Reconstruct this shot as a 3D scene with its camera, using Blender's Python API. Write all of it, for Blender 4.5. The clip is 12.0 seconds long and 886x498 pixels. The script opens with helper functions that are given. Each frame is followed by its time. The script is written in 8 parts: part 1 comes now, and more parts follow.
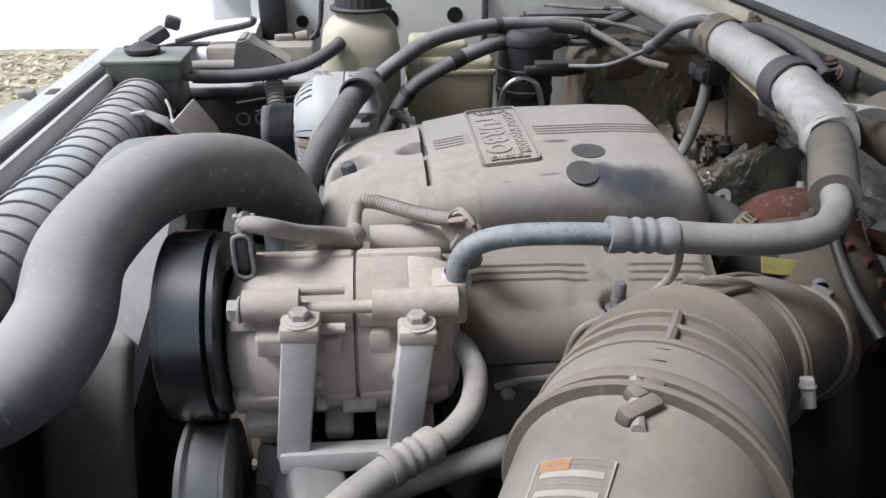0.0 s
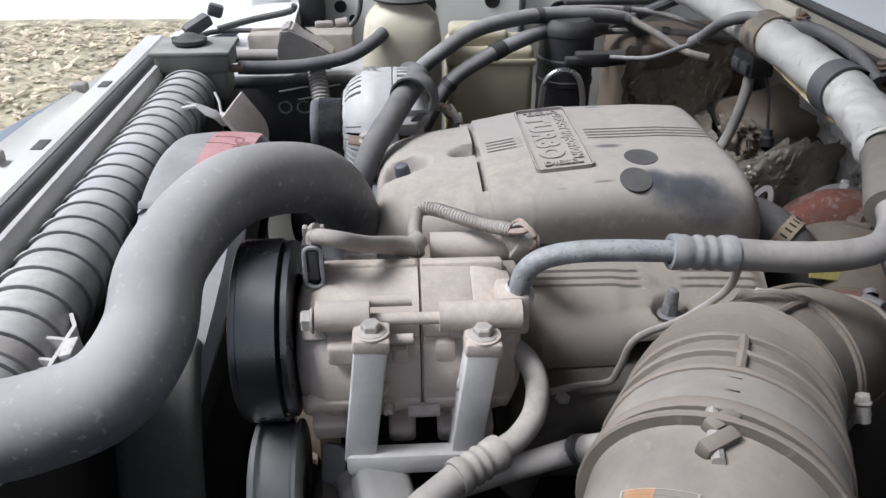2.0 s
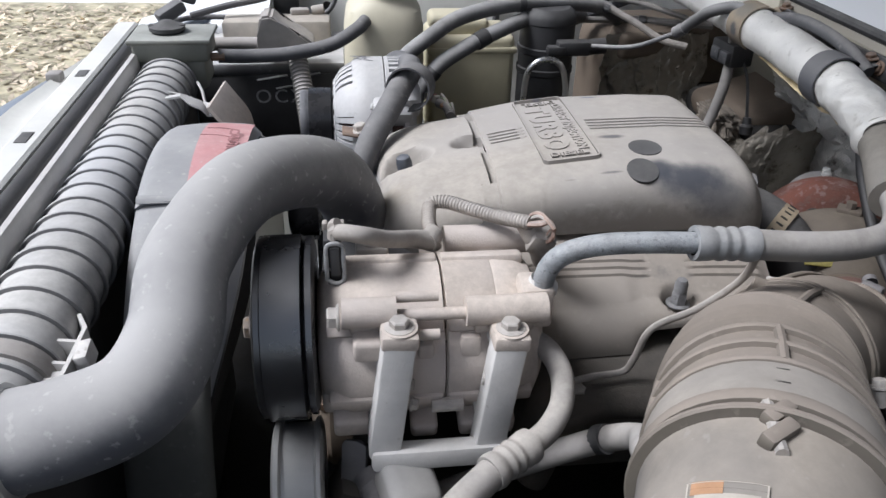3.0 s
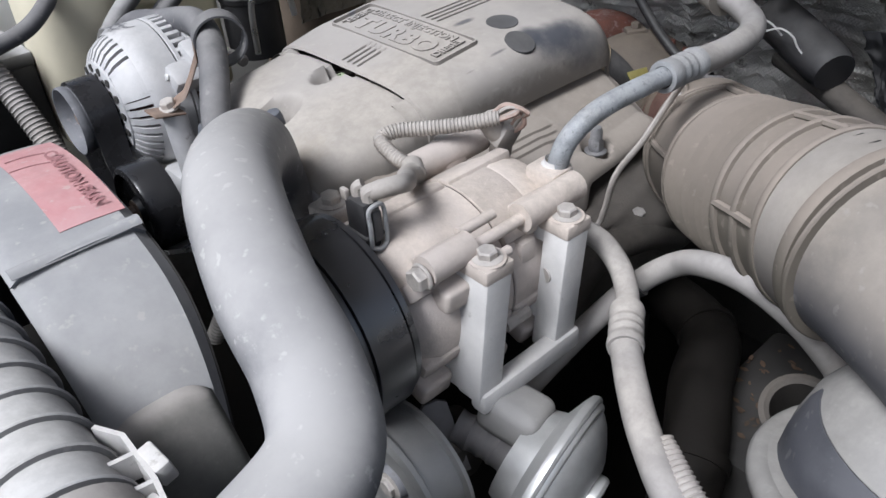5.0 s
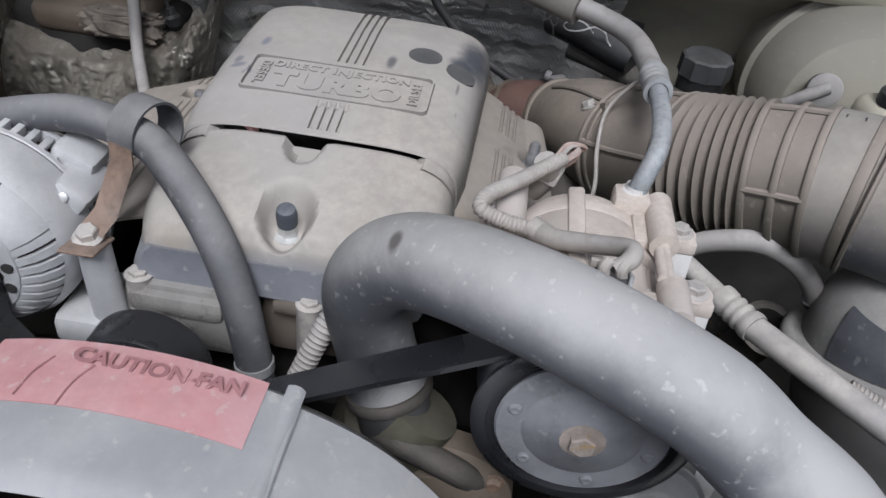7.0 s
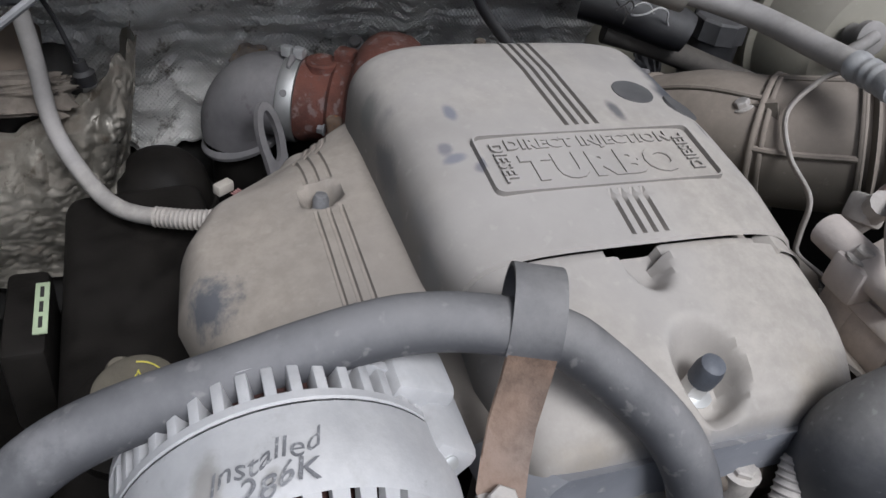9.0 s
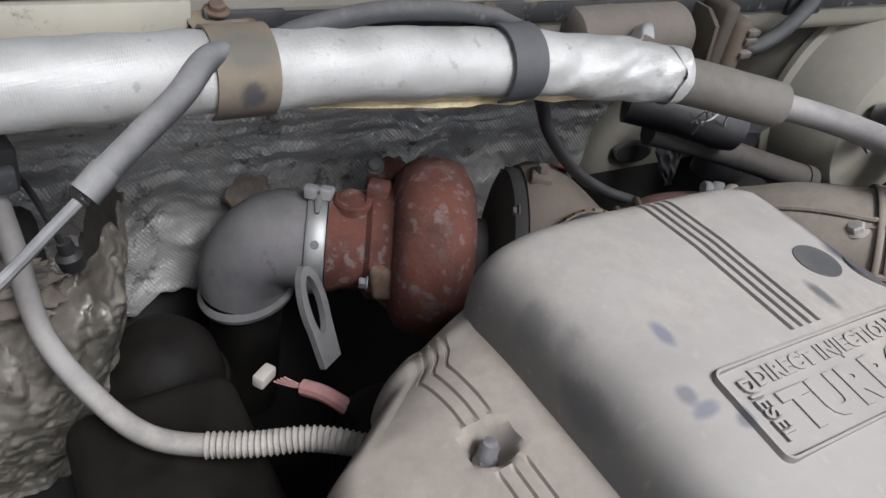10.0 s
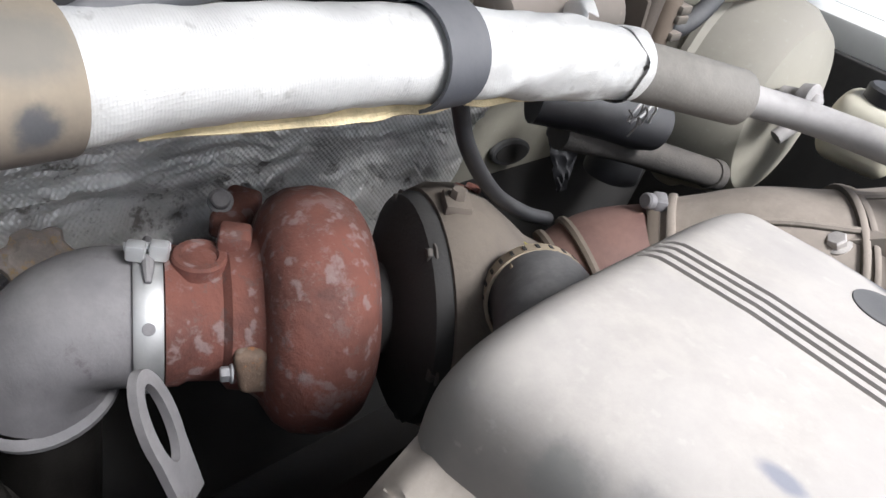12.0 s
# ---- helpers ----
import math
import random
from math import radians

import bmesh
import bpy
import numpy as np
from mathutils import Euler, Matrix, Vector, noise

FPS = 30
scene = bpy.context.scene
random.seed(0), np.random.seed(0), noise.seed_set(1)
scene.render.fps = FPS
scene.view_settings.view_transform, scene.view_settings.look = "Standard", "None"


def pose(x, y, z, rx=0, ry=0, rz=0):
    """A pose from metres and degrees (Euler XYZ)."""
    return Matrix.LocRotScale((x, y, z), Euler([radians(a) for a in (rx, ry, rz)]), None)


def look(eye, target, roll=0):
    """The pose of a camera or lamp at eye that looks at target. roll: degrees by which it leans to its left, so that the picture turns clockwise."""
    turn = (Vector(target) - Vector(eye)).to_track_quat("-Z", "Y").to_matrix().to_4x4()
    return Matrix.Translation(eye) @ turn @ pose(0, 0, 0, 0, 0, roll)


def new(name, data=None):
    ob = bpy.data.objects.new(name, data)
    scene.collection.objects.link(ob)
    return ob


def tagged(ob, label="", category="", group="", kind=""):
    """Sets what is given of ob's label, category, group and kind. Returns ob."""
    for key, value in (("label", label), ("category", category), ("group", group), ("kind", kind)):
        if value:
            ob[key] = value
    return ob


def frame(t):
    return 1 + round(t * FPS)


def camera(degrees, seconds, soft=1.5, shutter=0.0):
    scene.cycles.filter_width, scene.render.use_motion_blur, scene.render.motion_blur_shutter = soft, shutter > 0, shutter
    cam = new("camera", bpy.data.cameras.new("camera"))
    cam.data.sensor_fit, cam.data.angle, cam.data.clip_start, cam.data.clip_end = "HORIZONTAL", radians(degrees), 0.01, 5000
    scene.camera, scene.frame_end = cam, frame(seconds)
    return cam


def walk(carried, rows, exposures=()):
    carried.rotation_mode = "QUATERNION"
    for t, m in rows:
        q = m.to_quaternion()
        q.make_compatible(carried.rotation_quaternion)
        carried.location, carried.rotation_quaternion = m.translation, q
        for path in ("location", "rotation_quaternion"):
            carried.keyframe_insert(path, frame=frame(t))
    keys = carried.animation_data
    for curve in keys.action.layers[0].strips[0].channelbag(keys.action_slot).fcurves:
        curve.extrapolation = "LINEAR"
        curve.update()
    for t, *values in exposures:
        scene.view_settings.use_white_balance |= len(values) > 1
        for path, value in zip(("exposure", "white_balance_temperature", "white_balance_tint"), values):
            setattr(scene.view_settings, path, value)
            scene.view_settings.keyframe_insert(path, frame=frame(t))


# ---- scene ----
from mathutils.bvhtree import BVHTree

cam = camera(58.8, 12.0)
PATH = [
    (0, (0.0, 0.005, 1.403), (0.149, 1.779, 0.49), 0.3),
    (0.5, (0.0, 0.01, 1.399), (0.135, 1.776, 0.47), 0.4),
    (1, (-0.01, 0.017, 1.429), (0.12, 1.772, 0.479), -0.4),
    (1.5, (-0.024, 0.01, 1.433), (0.088, 1.759, 0.47), 0.0),
    (2, (-0.036, 0.007, 1.441), (0.066, 1.746, 0.459), 0.2),
    (2.5, (-0.057, 0.012, 1.44), (0.095, 1.742, 0.449), 1.6),
    (4.5, (-0.275, 0.101, 1.465), (0.48, 1.55, 0.312), -5.1),
    (5, (-0.357, 0.175, 1.427), (0.685, 1.408, 0.245), -4.0),
    (5.5, (-0.431, 0.271, 1.438), (0.776, 1.258, 0.187), 0.3),
    (6, (-0.501, 0.38, 1.471), (0.973, 0.903, 0.224), -1.6),
    (6.5, (-0.522, 0.512, 1.47), (1.025, 0.81, 0.238), 3.7),
    (8.5, (-0.361, 0.975, 1.401), (1.125, 0.414, 0.186), 8.6),
    (9, (-0.255, 1.065, 1.402), (1.162, 0.407, 0.152), 10.2),
    (9.5, (-0.163, 1.116, 1.392), (1.185, 0.353, 0.128), 11.5),
    (10, (-0.004, 1.178, 1.406), (1.285, 0.2, 0.231), 11.9),
    (10.5, (0.134, 1.159, 1.362), (1.364, 0.02, 0.271), 12.7),
    (11, (0.217, 1.105, 1.306), (1.318, -0.178, 0.238), 13.7),
    (11.5, (0.229, 1.103, 1.288), (1.245, -0.237, 0.206), 15.9),
    (12, (0.176, 1.117, 1.322), (1.164, -0.229, 0.221), 16.4),
]
EXPOSURES = [(0, 0.38, 5980, 10), (4.5, 0.42, 5930, 10), (5.5, 0.35, 5900, 10), (6.5, 0.15, 5880, 10), (8.5, 0.05, 5880, 10), (9.5, 0.12, 5950, 10), (10.5, 0.77, 6000, 10), (11, 0.90, 6000, 10), (12, 1.33, 6000, 10)]
walk(cam, [(t, look(eye, target, roll)) for t, eye, target, roll in PATH], EXPOSURES)

# ---- sky and sun: bright overcast daylight ----
world = bpy.data.worlds.new("sky")
scene.world = world
world.use_nodes = True
wn = world.node_tree
sky = wn.nodes.new("ShaderNodeTexSky")
sky.sky_type = "NISHITA"
sky.sun_disc = False
sky.sun_elevation, sky.sun_rotation = radians(53), radians(266)
sky.air_density, sky.dust_density, sky.ozone_density = 1.0, 4.0, 1.0
haze = wn.nodes.new("ShaderNodeHueSaturation")
haze.inputs["Saturation"].default_value = 0.5
wn.links.new(sky.outputs[0], haze.inputs["Color"])
wn.links.new(haze.outputs[0], wn.nodes["Background"].inputs["Color"])
wn.nodes["Background"].inputs["Strength"].default_value = 0.09
sun = new("sun", bpy.data.lights.new("sun", "SUN"))
sun.data.energy, sun.data.angle, sun.data.color = 2.7, radians(22), (1.0, 0.975, 0.95)
sun.matrix_world = look((-2.7, 0.55, 4.8), (0.2, 0.8, 1.0))


# ---- materials ----
def rgb(c):
    return (*c, 1.0)


def material(name, base, rough=0.6, metal=0.0, dust=0.0, dust_col=(0.43, 0.385, 0.34), vary=0.25, scale=60.0, bump=0.15,
             wear=0.0, wear_col=(0.2, 0.2, 0.2), bump_scale=400.0, cover=(0.15, 0.75), spots=None,
             patch=0.55, ragged_edge=0.0, speck=0.0, speck_col=(0.55, 0.53, 0.5), speck_scale=110.0, speck_at=0.62, weave=None):
    """A surface with blotches at two scales, settled dust on what faces up, and worn patches.
    spots: (x, y, z, rx, ry, rz, colour, strength, raggedness) stains, bare patches and painted shade at places of their
    own.
    weave: (pitch, first direction, second direction, strength) of a woven relief."""
    m = bpy.data.materials.new(name)
    m.use_nodes = True
    nt, n, ln = m.node_tree, m.node_tree.nodes, m.node_tree.links
    bs = n["Principled BSDF"]
    geo = n.new("ShaderNodeNewGeometry")

    def tex(sc, detail=4.0, rough_=0.6):
        t = n.new("ShaderNodeTexNoise")
        t.inputs["Scale"].default_value, t.inputs["Detail"].default_value, t.inputs["Roughness"].default_value = sc, detail, rough_
        ln.new(geo.outputs["Position"], t.inputs["Vector"])
        return t.outputs["Fac"]

    def ramp(sock, a, b, lo=0.0, hi=1.0):
        r = n.new("ShaderNodeMapRange")
        for k, v in zip(("From Min", "From Max", "To Min", "To Max"), (a, b, lo, hi)):
            r.inputs[k].default_value = v
        r.interpolation_type = "SMOOTHSTEP"
        ln.new(sock, r.inputs["Value"])
        return r.outputs["Result"]

    def calc(op, a, b):
        c = n.new("ShaderNodeMath")
        c.operation = op
        for i, v in enumerate((a, b)):
            if isinstance(v, (int, float)):
                c.inputs[i].default_value = v
            else:
                ln.new(v, c.inputs[i])
        return c.outputs[0]

    def mix(fac, a, b):
        x = n.new("ShaderNodeMix")
        x.data_type = "RGBA"
        for sock, v in ((x.inputs[0], fac), (x.inputs[6], a), (x.inputs[7], b)):
            if isinstance(v, (int, float)):
                sock.default_value = v
            elif isinstance(v, tuple):
                sock.default_value = rgb(v)
            else:
                ln.new(v, sock)
        return x.outputs[2]

    big, fine = tex(scale * 0.25, 5.0), tex(scale * 2.2, 6.0, 0.7)
    lo, hi = tuple(c * (1 - vary) for c in base), tuple(min(1.0, c * (1 + vary)) for c in base)
    col = mix(ramp(big, 0.3, 0.7), lo, hi)
    col = mix(calc("MULTIPLY", ramp(fine, 0.35, 0.75), 0.35 * vary * 2), col, tuple(min(1.0, c * 1.35) for c in base))
    rsock = ramp(big, 0.3, 0.7, max(0.05, rough - 0.08), min(1.0, rough + 0.1))
    if wear:
        wmask = calc("MULTIPLY", ramp(tex(scale * 0.8, 8.0, 0.75), 0.66 - 0.3 * wear, 0.76 - 0.3 * wear), 0.9)
        col = mix(wmask, col, wear_col)
    if dust:
        sep = n.new("ShaderNodeSeparateXYZ")
        ln.new(geo.outputs["Normal"], sep.inputs[0])
        facing = sep.outputs["Z"]
        if ragged_edge:
            facing = calc("ADD", facing, calc("MULTIPLY", calc("SUBTRACT", tex(28.0, 8.0, 0.72), 0.5), ragged_edge))
        # dust on upward faces; tight ranges on cover, duct and pipe also paint flank shade
        up = ramp(facing, cover[0] - 0.5, cover[1])
        patch = ramp(tex(scale * 0.5, 6.0, 0.65), 0.3, 0.62, patch, 1.0)
        dmask = calc("MULTIPLY", calc("MULTIPLY", up, patch), dust)
        dcol = mix(ramp(fine, 0.3, 0.7), tuple(c * 0.88 for c in dust_col), tuple(min(1, c * 1.1) for c in dust_col))
        dcol = mix(ramp(tex(scale * 0.12, 3.0), 0.35, 0.65), dcol, tuple(min(1, c * f) for c, f in zip(dust_col, (0.93, 0.95, 1.0))))
        col = mix(dmask, col, dcol)
        rsock = calc("ADD", calc("MULTIPLY", dmask, 0.93 - rough), rsock)
        if metal:
            ln.new(calc("MULTIPLY", calc("SUBTRACT", 1.0, dmask), metal), bs.inputs["Metallic"])
    if metal and not dust:
        bs.inputs["Metallic"].default_value = metal
    if speck:
        col = mix(calc("MULTIPLY", ramp(tex(speck_scale, 3.0, 0.5), speck_at, speck_at + 0.10), speck), col, speck_col)
        col = mix(calc("MULTIPLY", ramp(tex(speck_scale * 0.33, 8.0, 0.8), speck_at - 0.02, speck_at + 0.08), speck * 0.7), col, speck_col)
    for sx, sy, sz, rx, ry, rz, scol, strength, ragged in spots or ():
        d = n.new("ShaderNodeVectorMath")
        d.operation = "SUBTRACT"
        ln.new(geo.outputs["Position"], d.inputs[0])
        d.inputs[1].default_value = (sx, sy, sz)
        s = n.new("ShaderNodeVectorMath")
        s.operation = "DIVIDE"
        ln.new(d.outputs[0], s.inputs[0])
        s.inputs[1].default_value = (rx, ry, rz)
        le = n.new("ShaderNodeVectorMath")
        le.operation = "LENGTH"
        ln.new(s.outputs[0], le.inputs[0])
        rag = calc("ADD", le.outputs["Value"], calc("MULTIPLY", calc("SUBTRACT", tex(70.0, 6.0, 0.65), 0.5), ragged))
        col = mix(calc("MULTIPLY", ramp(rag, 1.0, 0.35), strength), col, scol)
    ln.new(col, bs.inputs["Base Color"])
    ln.new(rsock, bs.inputs["Roughness"])
    if bump:
        b = n.new("ShaderNodeBump")
        b.inputs["Strength"].default_value, b.inputs["Distance"].default_value = bump, 0.0012
        height = calc("ADD", tex(bump_scale, 4.0), calc("MULTIPLY", big, 1.5))
        if weave:
            waves = []
            for way in weave[1:3]:
                dot = n.new("ShaderNodeVectorMath")
                dot.operation = "DOT_PRODUCT"
                ln.new(geo.outputs["Position"], dot.inputs[0])
                dot.inputs[1].default_value = Vector(way).normalized() * (2 * math.pi / weave[0])
                waves.append(calc("SINE", calc("ADD", dot.outputs["Value"], calc("MULTIPLY", tex(22.0, 2.0), 7.0)), 0.0))
            height = calc("ADD", height, calc("MULTIPLY", calc("MULTIPLY", waves[0], waves[1]), weave[3]))
        ln.new(height, b.inputs["Height"])
        ln.new(b.outputs[0], bs.inputs["Normal"])
    return m


DUST = (0.47, 0.435, 0.40)
DARKSTAIN = (0.05, 0.055, 0.07)
M = dict(
    cover=material("dusty_grey_plastic", (0.185, 0.170, 0.155), 0.75, dust=0.95, dust_col=(0.425, 0.388, 0.346), vary=0.12, scale=30, bump=0.08,
                   cover=(0.36, 0.86), patch=0.84, speck=0.12, speck_col=(0.60, 0.56, 0.51), spots=[
                       (0.2, 0.658, 1.08, 0.14, 0.03, 0.030, (0.15, 0.13, 0.11), 0.6, 1.9), (0.235, 0.675, 1.118, 0.055, 0.024, 0.03, DARKSTAIN, 0.93, 0.35),
                       (0.262, 0.668, 1.105, 0.045, 0.022, 0.03, DARKSTAIN, 0.6, 0.5), (0.205, 0.683, 1.13, 0.022, 0.019, 0.02, DARKSTAIN, 0.9, 0.3),
                       (0.158, 0.6815, 1.118, 0.020, 0.0026, 0.02, DARKSTAIN, 0.85, 0.5), (0.118, 0.678, 1.11, 0.016, 0.0018, 0.02, DARKSTAIN, 0.6, 0.7), (0.176, 0.748, 1.137, 0.017, 0.007, 0.02, DARKSTAIN, 0.75, 0.8),
                       (0.133, 1.045, 1.03, 0.03, 0.03, 0.025, (0.07, 0.08, 0.10), 0.85, 1.6), (0.02, 0.66, 1.08, 0.03, 0.02, 0.02, (0.2, 0.19, 0.18), 0.6, 1.2),
                       (0.242, 0.914, 1.103, 0.020, 0.012, 0.024, (0.16, 0.16, 0.15), 0.7, 1.0), (0.184, 0.914, 1.094, 0.032, 0.014, 0.020, (0.12, 0.12, 0.12), 0.75, 0.9), (0.187, 0.873, 1.136, 0.014, 0.006, 0.02, (0.17, 0.18, 0.22), 0.8, 0.7), (0.139, 0.885, 1.131, 0.006, 0.010, 0.02, (0.17, 0.18, 0.22), 0.75, 0.7), (0.284, 0.907, 1.086, 0.010, 0.010, 0.014, (0.10, 0.10, 0.10), 0.7, 0.9), (0.115, 0.905, 1.10, 0.03, 0.016, 0.018, (0.2, 0.2, 0.2), 0.45, 0.8),
                       (0.15, 0.888, 1.13, 0.009, 0.006, 0.01, (0.15, 0.15, 0.18), 0.7, 0.8), (0.215, 0.905, 1.11, 0.012, 0.012, 0.02, (0.15, 0.15, 0.15), 0.55, 1.0), (0.155, 0.912, 1.08, 0.03, 0.012, 0.02, (0.17, 0.17, 0.17), 0.5, 1.0), (0.085, 0.912, 1.085, 0.025, 0.012, 0.02, (0.18, 0.18, 0.18), 0.5, 1.2), (0.125, 0.872, 1.134, 0.007, 0.006, 0.02, (0.14, 0.14, 0.17), 0.7, 0.8), (-0.03, 0.72, 1.075, 0.05, 0.035, 0.03, (0.33, 0.265, 0.175), 0.5, 0.6),
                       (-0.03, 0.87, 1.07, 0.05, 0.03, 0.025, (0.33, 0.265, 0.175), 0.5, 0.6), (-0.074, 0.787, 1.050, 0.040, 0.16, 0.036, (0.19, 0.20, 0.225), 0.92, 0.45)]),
    # browner dust than the cover, darkened further for the driver wing's shade
    cover_wing=material("brown_dusted_shaded_plastic", (0.17, 0.152, 0.135), 0.75, dust=0.95, dust_col=(0.352, 0.308, 0.262), vary=0.14, scale=30, bump=0.08, cover=(0.25, 0.80), patch=0.8, speck=0.12, speck_col=(0.52, 0.47, 0.41),
                        spots=[(0.133, 1.045, 1.03, 0.03, 0.03, 0.025, (0.07, 0.08, 0.10), 0.85, 1.6), (0.2, 0.628, 1.03, 0.05, 0.02, 0.03, (0.12, 0.12, 0.125), 0.5, 1.6)]),
    cover_low=material("dusty_blue_grey_plastic", (0.185, 0.192, 0.215), 0.7, dust=0.5, dust_col=(0.36, 0.345, 0.33), vary=0.2, scale=40, bump=0.1, speck=0.3),
    compressor=material("dusty_cast_aluminium", (0.34, 0.295, 0.25), 0.75, metal=0.1, dust=0.92, dust_col=(0.57, 0.50, 0.445), vary=0.18, scale=70, bump=0.35, cover=(-0.75, 0.35), patch=0.7, wear=0.12, wear_col=(0.22, 0.18, 0.15)),
    bracket=material("bare_aluminium_bracket", (0.60, 0.59, 0.58), 0.5, metal=0.15, dust=0.55, dust_col=(0.57, 0.535, 0.495), vary=0.15, scale=60, bump=0.25, wear=0.15, wear_col=(0.25, 0.23, 0.21)),
    alu=material("oxidised_aluminium", (0.53, 0.53, 0.54), 0.5, metal=0.35, dust=0.5, dust_col=(0.5, 0.48, 0.46), vary=0.16, scale=60, bump=0.18, speck=0.2, speck_col=(0.36, 0.345, 0.33), wear=0.13, wear_col=(0.27, 0.265, 0.26), spots=[(-0.070, 1.060, 1.125, 0.02, 0.008, 0.03, (0.22, 0.20, 0.17), 0.6, 1.0), (-0.076, 1.036, 1.13, 0.007, 0.006, 0.02, (0.24, 0.22, 0.19), 0.5, 1.2)]),
    zinc=material("zinc_plated_steel", (0.58, 0.58, 0.57), 0.42, metal=0.6, vary=0.12, scale=90, bump=0.08),
    chrome=material("polished_steel", (0.62, 0.62, 0.62), 0.3, metal=0.95, vary=0.05, bump=0.03),
    boltm=material("dusty_steel_bolt", (0.42, 0.39, 0.36), 0.5, metal=0.4, dust=0.6, dust_col=DUST, vary=0.3, scale=300, bump=0.2),
    dirtybolt=material("dirty_steel_stud", (0.26, 0.26, 0.27), 0.45, metal=0.5, dust=0.4, dust_col=(0.30, 0.28, 0.26), vary=0.4, scale=200, bump=0.3, wear=0.3, wear_col=(0.10, 0.09, 0.08)),
    rustbolt=material("rusty_steel", (0.17, 0.105, 0.07), 0.8, metal=0.2, dust=0.45, dust_col=(0.33, 0.28, 0.24), vary=0.4, scale=200, bump=0.4),
    pipe=material("dusty_painted_charge_pipe", (0.10, 0.103, 0.115), 0.55, dust=0.93, dust_col=(0.445, 0.425, 0.40), vary=0.14, scale=16, bump=0.06, wear=0.12, wear_col=(0.17, 0.165, 0.16), cover=(0.28, 0.80), patch=0.74, ragged_edge=0.7, speck=0.34, speck_col=(0.58, 0.57, 0.55), speck_scale=130,
                  # first spot paints the shade on the lower bend and underside
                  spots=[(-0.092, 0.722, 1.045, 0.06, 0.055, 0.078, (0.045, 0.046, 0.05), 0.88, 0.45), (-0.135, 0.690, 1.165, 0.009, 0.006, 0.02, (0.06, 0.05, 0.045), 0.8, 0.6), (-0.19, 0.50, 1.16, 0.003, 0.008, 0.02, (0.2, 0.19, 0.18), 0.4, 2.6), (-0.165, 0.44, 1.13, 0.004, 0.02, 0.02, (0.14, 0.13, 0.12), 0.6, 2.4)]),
    rubber=material("dusty_black_rubber", (0.03, 0.03, 0.032), 0.65, dust=0.5, dust_col=(0.25, 0.24, 0.23), vary=0.25, scale=60, bump=0.15),
    # the spot darkens the arching heater hose towards its passenger end
    hose=material("dusty_rubber_hose", (0.062, 0.063, 0.069), 0.55, dust=0.72, dust_col=(0.275, 0.263, 0.254), vary=0.25, scale=35, bump=0.12, cover=(0.30, 0.98), patch=0.45, ragged_edge=0.8, spots=[(-0.036, 1.145, 1.075, 0.06, 0.07, 0.06, (0.075, 0.075, 0.08), 0.75, 1.6)], speck=0.22, speck_col=(0.42, 0.4, 0.38)),
    hose_mid=material("dusty_grey_rubber_hose", (0.085, 0.085, 0.088), 0.6, dust=0.85, dust_col=(0.41, 0.395, 0.38), vary=0.2, scale=35, bump=0.12, cover=(0.1, 0.9), patch=0.55, ragged_edge=0.6, speck=0.2, speck_col=(0.45, 0.43, 0.41)),
    hose_light=material("grey_dusted_hose", (0.20, 0.19, 0.18), 0.75, dust=0.85, dust_col=(0.45, 0.415, 0.38), vary=0.15, scale=60, bump=0.12),
    ferrule=material("dusty_grey_ferrule", (0.30, 0.31, 0.32), 0.6, metal=0.3, dust=0.6, dust_col=(0.42, 0.40, 0.38), vary=0.25, scale=120, bump=0.3, wear=0.3, wear_col=(0.2, 0.2, 0.2)),
    metalhose=material("oxidised_aluminium_line", (0.28, 0.30, 0.32), 0.55, metal=0.4, dust=0.5, dust_col=(0.48, 0.47, 0.46), vary=0.3, scale=220, bump=0.5, wear=0.4, wear_col=(0.1, 0.11, 0.12)),
    black=material("black_plastic", (0.018, 0.018, 0.02), 0.45, dust=0.3, dust_col=(0.2, 0.19, 0.18), vary=0.3, scale=60, bump=0.08),
    gloss=material("glossy_black_belt_pulley", (0.016, 0.016, 0.018), 0.24, dust=0.06, dust_col=(0.2, 0.19, 0.18), vary=0.2, bump=0.03),
    beltback=material("polished_belt_rubber", (0.018, 0.018, 0.021), 0.30, vary=0.2, scale=60, bump=0.04),
    oily=material("oily_black_valve_cover", (0.010, 0.009, 0.008), 0.55, dust=0.35, dust_col=(0.024, 0.020, 0.017), patch=0.3, ragged_edge=0.8, vary=0.4, scale=60, bump=0.25),
    shroud=material("dusty_grey_shroud_plastic", (0.15, 0.16, 0.18), 0.65, dust=0.85, dust_col=(0.42, 0.41, 0.40), vary=0.14, scale=10, bump=0.05, patch=0.6, ragged_edge=0.9, speck=0.35, speck_col=(0.54, 0.515, 0.48), speck_scale=100),
    # shroud plastic with the pad's shade put into a darker olive base
    shroud_pad=material("shade_darkened_shroud_pad", (0.080, 0.081, 0.073), 0.7, dust=0.92, dust_col=(0.42, 0.385, 0.35), vary=0.25, scale=20, bump=0.06, cover=(0.90, 0.98), patch=0.7, ragged_edge=0.3, speck=0.05),
    tank=material("dusty_black_ribbed_plastic", (0.05, 0.052, 0.058), 0.5, dust=0.93, dust_col=(0.58, 0.565, 0.545), vary=0.2, scale=30, bump=0.08, cover=(0.2, 0.7), patch=0.75, speck=0.15),
    duct=material("dusty_moulded_rubber_duct", (0.085, 0.075, 0.060), 0.75, dust=0.96, dust_col=(0.292, 0.247, 0.206), vary=0.2, scale=24, bump=0.08, cover=(0.24, 0.82), patch=0.8, speck=0.12, speck_col=(0.5, 0.44, 0.38)),
